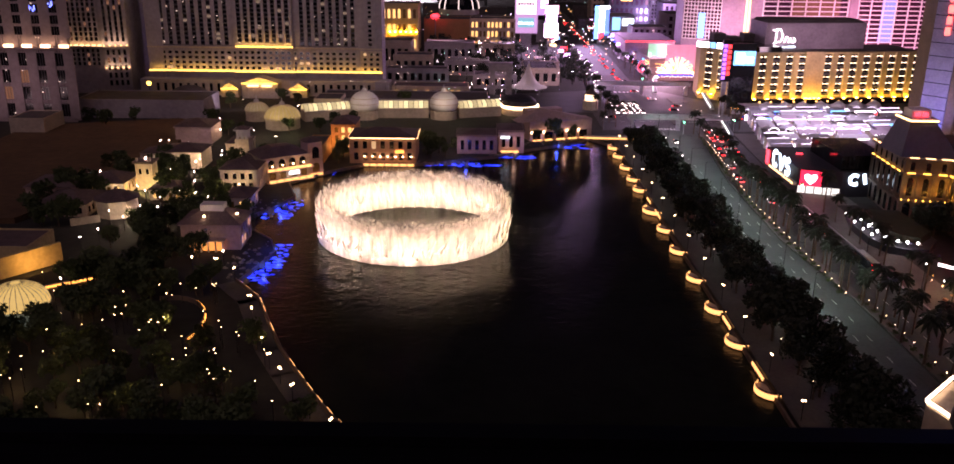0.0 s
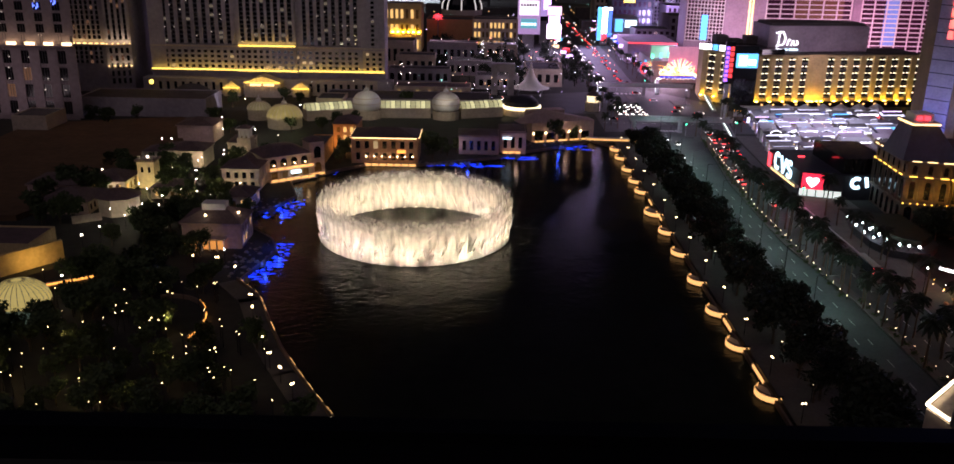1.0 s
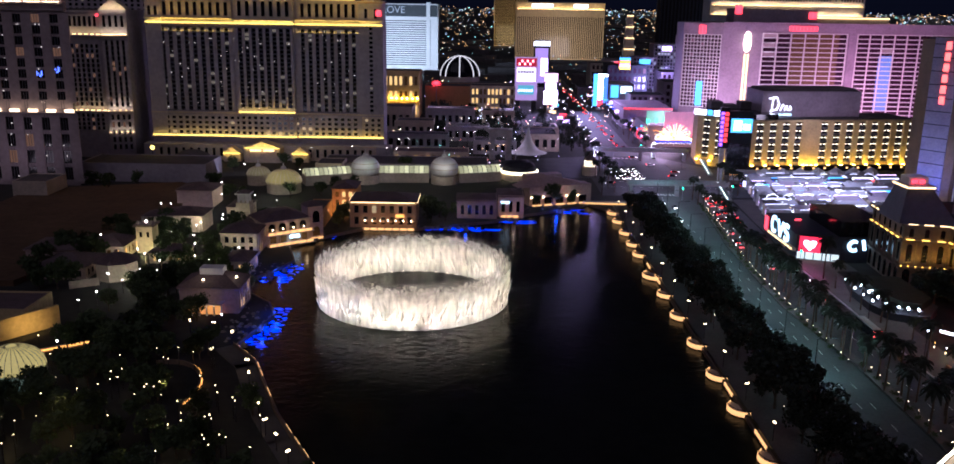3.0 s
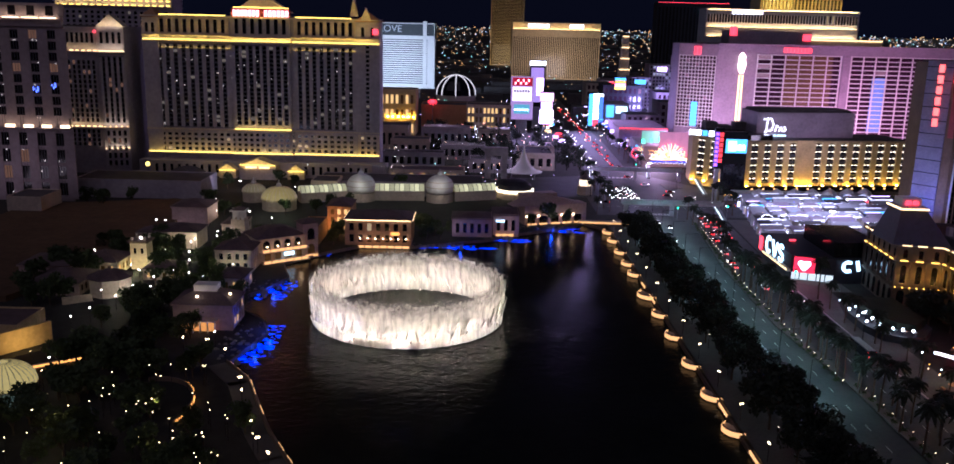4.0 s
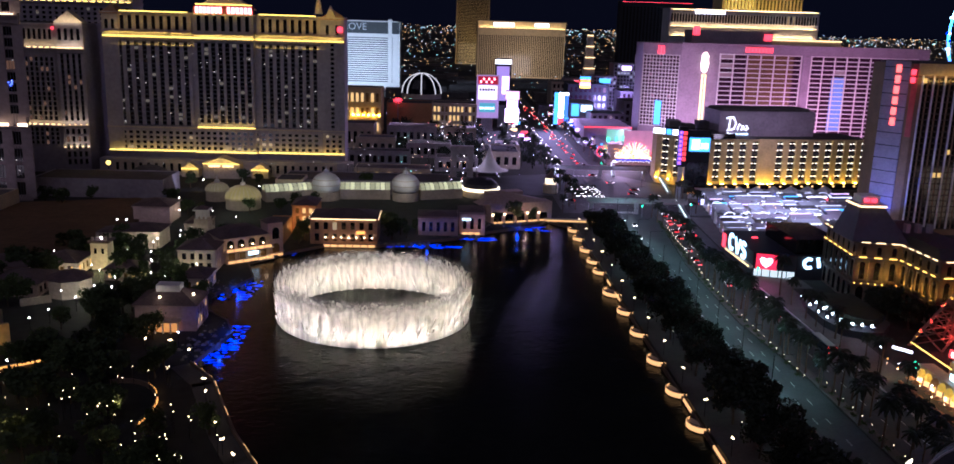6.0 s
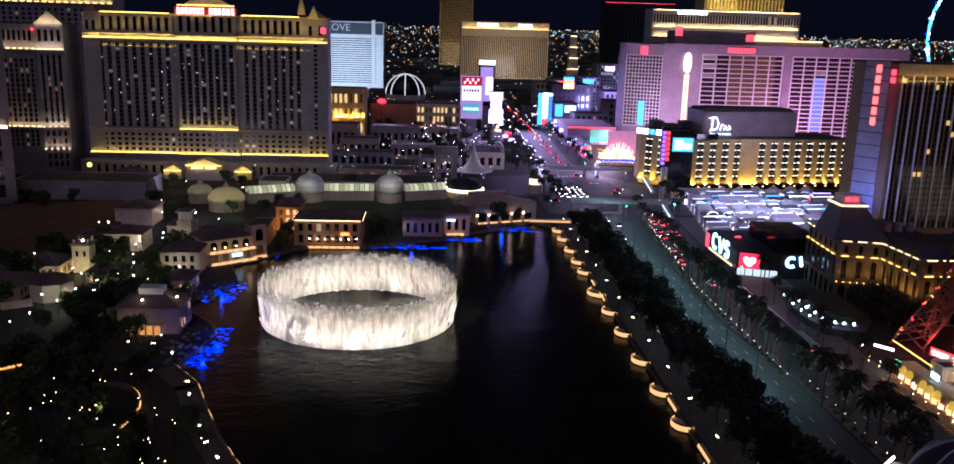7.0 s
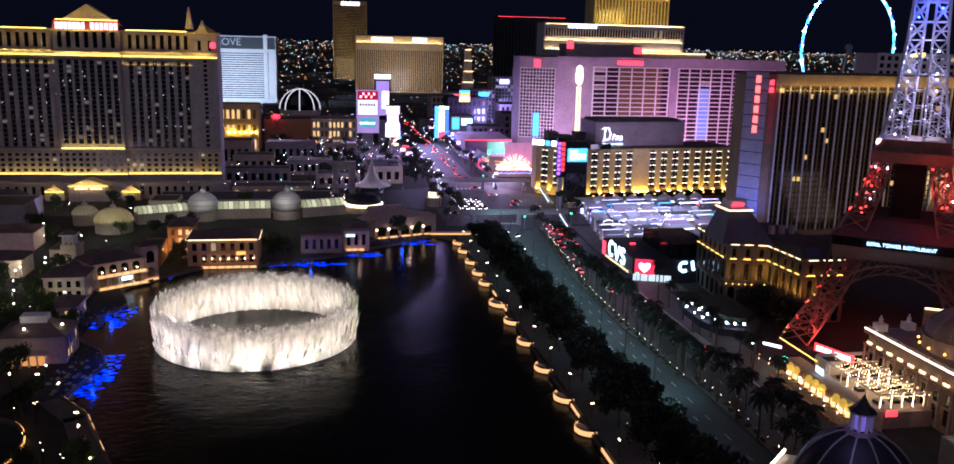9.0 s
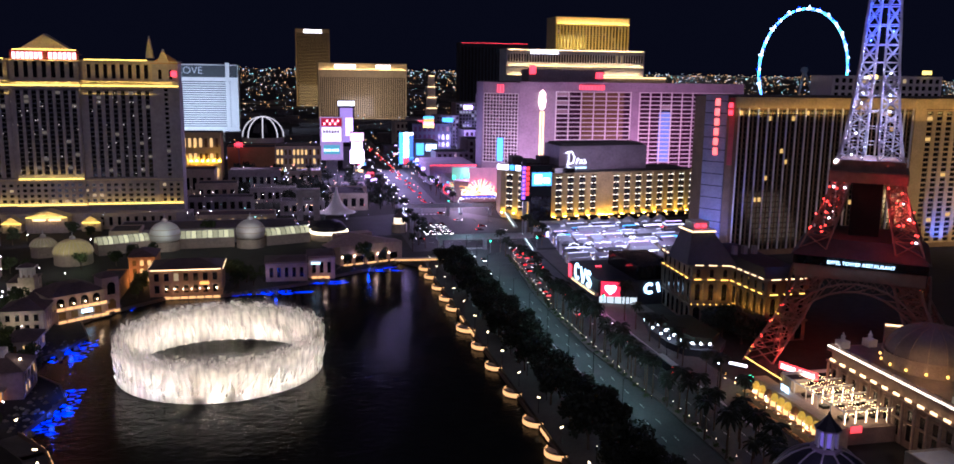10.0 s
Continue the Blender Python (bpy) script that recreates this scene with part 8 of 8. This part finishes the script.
for k in range(11):
    y = 178 + k * 3.2
    part("awning", Shape().lathe(128.9, y + 1.4, [(1.35, 3.0), (1.3, 3.9), (0.85, 4.7), (0.01, 5.0)], 12, 90, 270), AWN if k not in (4, 8) else TERRA, aw, "glowing domed awning")
    part("parasol", Shape().lathe(125.6, y + 1, [(1.4, 2.4), (0.05, 3.1)], 8), TERRA, aw, "closed terracotta parasol")
    if k % 2:
        part("lamp", Shape().ball(126.4, y + 2.2, 3.0, 0.3, 6), L_LAMP, aw)
part("cornice_light", Shape().box(132.9, 133.1, 206, 226, 7.0, 7.2), L_YELLOW, aw)
for k in range(12):
    y = 177 + k * 3.1
    part("planter", Shape().box(123.6, 124.4, y, y + 2.2, 0.12, 0.9), TERRA, aw, "terracotta planter before the shops")
    part("shop_window", Shape().box(128.9, 129.0, y + 0.2, y + 2.4, 0.5, 2.8), L_WIN, aw, "amber-lit shop window")
for k in range(26):
    y = 176 + k * 1.9
    part("eave_bulb", Shape().ball(124.4 + (k % 3) * 1.2, y, 2.6 + (k % 2) * 0.5, 0.16, 5), (L_LAMP, L_AMBER2, L_DOTW)[k % 3], aw)
part("red_shop_light", Shape().box(133.2, 136.2, 175.4, 175.7, 4.4, 6.0), L_RED_SIGN, aw)
part("blue_sign", Shape().box(130, 130.2, 198, 201.5, 6.2, 7.8), L_COOL, aw)
part("white_sign", Shape().fbox(Wall((128, 229), (134, 222)), 1.5, 7, 0, 0.3, 4.6, 5.3), L_WHITE, aw)
part("green_sign", Shape().box(129.5, 130.2, 216, 217.5, 3.4, 4.6), L_GREEN, aw)


def theatre():
    t = thing("theatre", "ornate theatre with a bright roof line and glazed dome", "theatre")
    part("body", Shape().box(148, 186, 128, 206, 0, 16), ROSE_STONE, t)
    part("string_course", Shape().box(147.3, 148, 128, 206, 6.4, 6.9), ROSE_STONE, t)
    part("roof", Shape().box(149.5, 185, 129, 205, 16, 16.15), TILE, t)
    w = Wall((148, 206), (148, 128))
    part("cornice", Shape().fbox(w, -0.6, w.length, 0, 1.4, 15, 16), ROSE_STONE, t)
    part("roof_line_light", Shape().fbox(w, -0.5, w.length, 1.0, 1.4, 16.0, 16.4), light("roof_line", (1.0, 0.82, 0.55), 2.6), t, "bright white line along the roof edge")
    n = 18
    for k in range(n):
        b = w.length / n
        part("frieze_light", Shape().fbox(w, k * b + 0.9, (k + 1) * b - 1.4, 0.9, 1.2, 12.3, 12.9), L_WARM, t)
        part("window", Shape().fbox(w, k * b + 1.2, (k + 1) * b - 1.2, 0.02, 0.12, 2, 10), BLACK_GLASS, t)
        part("window_head", Shape().fbox(w, k * b + 0.9, (k + 1) * b - 0.9, 0.0, 0.5, 10.0, 10.5), ROSE_STONE, t)
        part("baluster_panel", Shape().fbox(w, k * b + 0.6, (k + 1) * b - 0.6, 0.9, 1.1, 16.4, 17.2), ROSE_STONE, t)
        q = w.at(k * b, 0.9, 0)
        part("column", Shape().tube(q + Vector((0, 0, 1)), q + Vector((0, 0, 12)), 0.45, 0.4, 10), ROSE_STONE, t)
    part("ledge", Shape().fbox(w, -0.4, w.length, 0, 1.5, 11.8, 12.2), ROSE_STONE, t)
    cx, cy = 163, 186
    part("drum", Shape().lathe(cx, cy, [(11.5, 16), (11.5, 19.5), (12.1, 19.7), (12.1, 20.2)], 32), ROSE_STONE, t)
    part("dome", Shape().lathe(cx, cy, [(11.3 * math.cos(radians(a)), 20 + 7.2 * math.sin(radians(a))) for a in range(0, 91, 10)], 32), mat("dome_lead", (0.20, 0.15, 0.15), 0.5, scale=0.3), t, "brown ribbed dome", smooth=True)
    for k in range(16):
        a = 2 * math.pi * k / 16
        s = Shape()
        for i in range(0, 80, 20):
            e0, e1 = radians(i), radians(i + 20)
            s.tube((cx + 11.4 * math.cos(e0) * math.cos(a), cy + 11.4 * math.cos(e0) * math.sin(a), 20 + 7.3 * math.sin(e0)), (cx + 11.4 * math.cos(e1) * math.cos(a), cy + 11.4 * math.cos(e1) * math.sin(a), 20 + 7.3 * math.sin(e1)), 0.16, n=4)
        part("rib", s, ROSE_STONE, t)
        part("drum_lamp", Shape().ball(cx + 12.3 * math.cos(a), cy + 12.3 * math.sin(a), 17.4, 0.4, 6), L_AMBER2, t)
    for p, q in (((164, 206), (178, 198)), ((178, 198), (186, 176))):
        ww = Wall(p, q)
        part("ridge_wall", Shape().fbox(ww, 0, ww.length, -1.5, 0, 16, 21.5), ROSE_STONE, t)
        part("ridge_light", Shape().fbox(ww, 0, ww.length, 0.02, 0.3, 21.2, 21.7), L_WARM, t)
    for x, y in ((149.5, 204), (149.5, 160), (158, 204)):
        s = Shape().box(x - 1.4, x + 1.4, y - 1.4, y + 1.4, 16.2, 18.2).lathe(x, y, [(0.7, 18.2), (0.5, 18.9), (0.65, 19.5), (0.2, 19.9), (0.28, 20.3), (0.01, 20.6)], 8)
        part("roof_statue", s, WHITE, t, "white sculpture on a plinth")
    return t


theatre()
lamp("theatre_wash", "AREA", (143, 180, 10.5), 330, (1.0, 0.60, 0.30), 30, (148, 180, 10))
lamp("dome_wash", "POINT", (151, 172, 21), 1300, (1.0, 0.55, 0.2), 0.5)
wr = low_block("white_roofed_shop", "low shop with a pale flat roof", 136, 147, 150, 160, 6, STUCCO, WHITE, (3, 1, GLASS_WARM))
part("arch_light", Shape().box(142, 146, 149.6, 149.9, 2, 5), L_WARM, wr)
bars(wr, Wall((136, 150), (147, 150)), 1, 9, 0.2, 5, 6, 2, L_RED)
lamp("shop_wash", "POINT", (139, 160, 12), 110, (1.0, 0.85, 0.6), 0.5)

# pedestrian bridges
for x0, x1, y, z in ((74, 124, 424, 5.6), (70, 128, 528, 5.6)):
    t = thing("pedestrian_bridge", "concrete pedestrian bridge over the boulevard", "bridge")
    part("deck", Shape().box(x0, x1, y, y + 5, z, z + 0.9), STONE, t)
    part("rail", Shape().box(x0, x1, y - 0.1, y + 0.1, z + 0.9, z + 2.0), STEEL, t)
    part("rail", Shape().box(x0, x1, y + 4.9, y + 5.1, z + 0.9, z + 2.0), STEEL, t)
    n = int((x1 - x0) / 6)
    for k in range(n + 1):
        x = x0 + k * (x1 - x0) / n
        part("baluster_pier", Shape().box(x - 0.3, x + 0.3, y - 0.2, y + 0.2, z + 0.9, z + 2.6), STONE, t)
    for x in (x0 + 2, (x0 + x1) / 2, x1 - 2):
        part("pier", Shape().box(x - 0.8, x + 0.8, y + 1, y + 4, 0, z), STONE, t)
for x, y, dx in ((121, 414, -1), (129, 482, -1), (107, 535, 1), (68, 510, 1)):
    t = thing("escalator", "lit outdoor escalator beside a footbridge", "escalator")
    a, b = Vector((x, y, 0.2)), Vector((x + 2 * dx, y + 14, 6))
    s = Shape().add([a, a + Vector((2.4, 0, 0)), b + Vector((2.4, 0, 0)), b, a + Vector((0, 0, 1)), a + Vector((2.4, 0, 1)), b + Vector((2.4, 0, 1)), b + Vector((0, 0, 1))], ((0, 3, 2, 1), (4, 5, 6, 7), (0, 1, 5, 4), (1, 2, 6, 5), (2, 3, 7, 6), (3, 0, 4, 7)))
    part("truss", s, STEEL, t)
    part("side_light", Shape().tube(a + Vector((0.2, 0, 1.3)), b + Vector((0.2, 0, 1.3)), 0.18, n=4), light("escalator_light", (0.8, 0.95, 0.9), 2.5), t)

# ---- vehicles ----


def car_template(paint, label):
    t = thing("car", label, "car")
    b = Shape().add([(-0.9, -2.2, 0.35), (0.9, -2.2, 0.35), (0.9, 2.2, 0.35), (-0.9, 2.2, 0.35), (-0.88, -2.15, 0.85), (0.88, -2.15, 0.85), (0.88, 2.1, 0.75), (-0.88, 2.1, 0.75)], ((0, 3, 2, 1), (4, 5, 6, 7), (0, 1, 5, 4), (1, 2, 6, 5), (2, 3, 7, 6), (3, 0, 4, 7)))
    part("body", b, paint, t)
    c = Shape().add([(-0.85, -1.7, 0.84), (0.85, -1.7, 0.84), (0.85, 1.1, 0.8), (-0.85, 1.1, 0.8), (-0.7, -1.1, 1.4), (0.7, -1.1, 1.4), (0.7, 0.4, 1.4), (-0.7, 0.4, 1.4)], ((4, 5, 6, 7), (0, 1, 5, 4), (1, 2, 6, 5), (2, 3, 7, 6), (3, 0, 4, 7)))
    cab = part("cabin", c, BLACK_GLASS, t)
    part("roof", Shape().box(-0.68, 0.68, -1.08, 0.38, 1.4, 1.44), paint, cab)
    for x in (-0.85, 0.85):
        for y in (-1.35, 1.35):
            wh = part("wheel", Shape().tube((x - 0.1, y, 0.33), (x + 0.1, y, 0.33), 0.33, n=12), RUBBER, t)
            part("rim", Shape().tube((x - 0.12, y, 0.33), (x + 0.12, y, 0.33), 0.18, n=8), STEEL, wh)
        s = 0.55 * (1 if x > 0 else -1)
        part("tail_light", Shape().box(s - 0.28, s + 0.28, -2.32, -2.2, 0.55, 0.85), L_TAIL, t)
        part("head_light", Shape().box(s - 0.25, s + 0.25, 2.18, 2.32, 0.5, 0.78), L_HEAD, t)
    return t


cr = random.Random(21)
CARS = [car_template(p, l) for p, l in ((CAR_WHITE, "white car on the boulevard, lights on"), (CAR_DARK, "dark car on the boulevard, lights on"), (CAR_RED, "dark red car on the boulevard, lights on"))]
places = []
for k in range(46):
    y = 330 + 92 * cr.random()
    lane_x = cr.choice((103.0, 106.6, 110.0)) + (y - 330) * 0.10
    places.append((lane_x, y, 0.08))
for k in range(26):
    places.append((76 + (k % 5) * 3.4 + cr.uniform(-0.3, 0.3), 470 + (k // 5) * 7 + cr.uniform(-1, 1), math.pi))
places += [(88.5, 408, math.pi), (92, 398, math.pi), (88.6, 372, math.pi), (113, 296, 0), (111, 268, 0.05), (115, 284, 0), (106, 302, 0)]
for k in range(34):
    places.append((cr.choice((79, 82.5)) + cr.uniform(-0.3, 0.3), 570 + k * 12 + cr.uniform(-4, 4), math.pi))
    places.append((cr.choice((93, 96.5)) + cr.uniform(-0.3, 0.3), 575 + k * 13 + cr.uniform(-4, 4), 0))
seen = []
for i, (x, y, a) in enumerate(places):
    if any(abs(x - u) < 2.2 and abs(y - v) < 5.2 for u, v in seen):
        continue
    seen.append((x, y))
    src = CARS[i % 3]
    o = src if not src.get("used") else copy_thing(src, Matrix.Identity(4))
    src["used"] = 1
    if o is not src:
        del o["used"]
    o.location, o.rotation_euler = (x, y, 0.04), (0, 0, a)
    o["group"] = "cars on the boulevard"
for src in CARS + OAK + GARDEN + PALMS:
    if "used" in src.keys():
        del src["used"]
bus = thing("bus", "long dark city bus with red tail lights", "bus", (113.7, 232, 0.04))
part("body", Shape().box(-1.25, 1.25, 0, 12, 0.5, 3.1), CAR_DARK, bus)
part("window_band", Shape().box(-1.28, 1.28, 0.4, 11.6, 1.5, 2.5), BLACK_GLASS, bus)
part("roof", Shape().box(-1.1, 1.1, 0.3, 11.7, 3.1, 3.3), STEEL, bus)
for x in (-0.9, 0.9):
    part("tail_light", Shape().box(x - 0.25, x + 0.25, -0.1, 0, 1.0, 1.4), L_TAIL, bus)
    part("upper_tail_light", Shape().box(x - 0.3, x + 0.3, -0.1, 0, 2.7, 2.95), L_TAIL, bus)
    for y in (2.5, 9):
        part("wheel", Shape().tube((x * 1.3 - 0.12, y, 0.5), (x * 1.3 + 0.12, y, 0.5), 0.5, n=12), RUBBER, bus)
# traffic signals
for x, y in ((118, 306), (100, 418), (84, 540), (104, 556), (126, 424)):
    t = thing("traffic_light", "traffic signal showing green on a mast", "traffic light", (x, y, 0))
    part("mast", Shape().tube((0, 0, 0), (0, 0, 6), 0.12), STEEL, t)
    part("head", Shape().box(-0.3, 0.3, -0.25, 0.25, 5.4, 6.8), DARK, t)
    part("lens", Shape().box(-0.35, 0.35, -0.4, -0.26, 5.5, 6.2), L_GREEN, t)
# small shrubs on the median and kerb
sh = crown(77, 2.0, 1.5, 140, 0.45).mesh("shrub", LEAF)
for k in range(70):
    y = 110 + k * 4.3
    x = 101.5 if y < 215 else 98 + max(0, (y - 300) * 0.075)
    o = tagged(new("shrub", sh), "low green shrub on the median", "shrub", "median shrubs")
    o.location, o.rotation_euler, o.scale = (x + cr.uniform(-0.6, 0.6), y, 0.2), (0, 0, cr.uniform(0, 6)), (0.5, 0.5, 0.6)

plant([make_tree(60 + i, 3.6, 6.5, 3.0, LEAF_DARK, "dark leafy tree before the palace front") for i in range(2)],
      [(146, 274), (151, 272), (147, 266), (153, 265), (150, 258), (156, 254)], "trees before the palace front", cr, 0.9, 1.3)

zb = Shape()
for k in range(9):
    zb.box(87 + k * 1.5, 87.8 + k * 1.5, 427, 431, 0.03, 0.05)
    zb.box(112 + k * 1.5, 112.8 + k * 1.5, 427, 431, 0.03, 0.05)
    zb.box(76 + k * 2.6, 77.2 + k * 2.6, 536, 540, 0.03, 0.05)
for k in range(14):
    zb.box(66 + k * 5.0, 68.5 + k * 5.0, 462, 462.2, 0.03, 0.05)
    zb.box(64 + k * 5.0, 66.5 + k * 5.0, 447, 447.2, 0.03, 0.05)
solid("crossing_markings", zb, PAINT, "white crossing stripes at the junction", "road markings", kind="stuff")
for x0, x1, y0, y1 in ((100, 106, 440, 470), (88, 92, 505, 530), (112, 122, 500, 518)):
    solid("traffic_island", Shape().prism(((x0, y0), (x1, y0 + 4), (x1, y1 - 4), (x0, y1)), 0, 0.3), PAVING, "raised kerbed traffic island at the junction", "traffic island", "junction islands")
for x, y, c in ((98, 455, CARS[0]), (116, 452, CARS[1]), (126, 456, CARS[2]), (108, 478, CARS[1]), (120, 474, CARS[0]), (70, 455, CARS[1]), (96, 538, CARS[2]), (102, 512, CARS[0]), (136, 452, CARS[1]), (112, 490, CARS[2])):
    o = copy_thing(c, Matrix.Identity(4))
    o.location, o.rotation_euler = (x, y, 0.05), (0, 0, 1.5 if y < 460 else -1.45)
    o["group"] = "cars at the junction"
for y in (184, 202):
    lamp("terrace_glow", "POINT", (141.5, y, 7.4), 520, (1.0, 0.58, 0.18), 0.4)
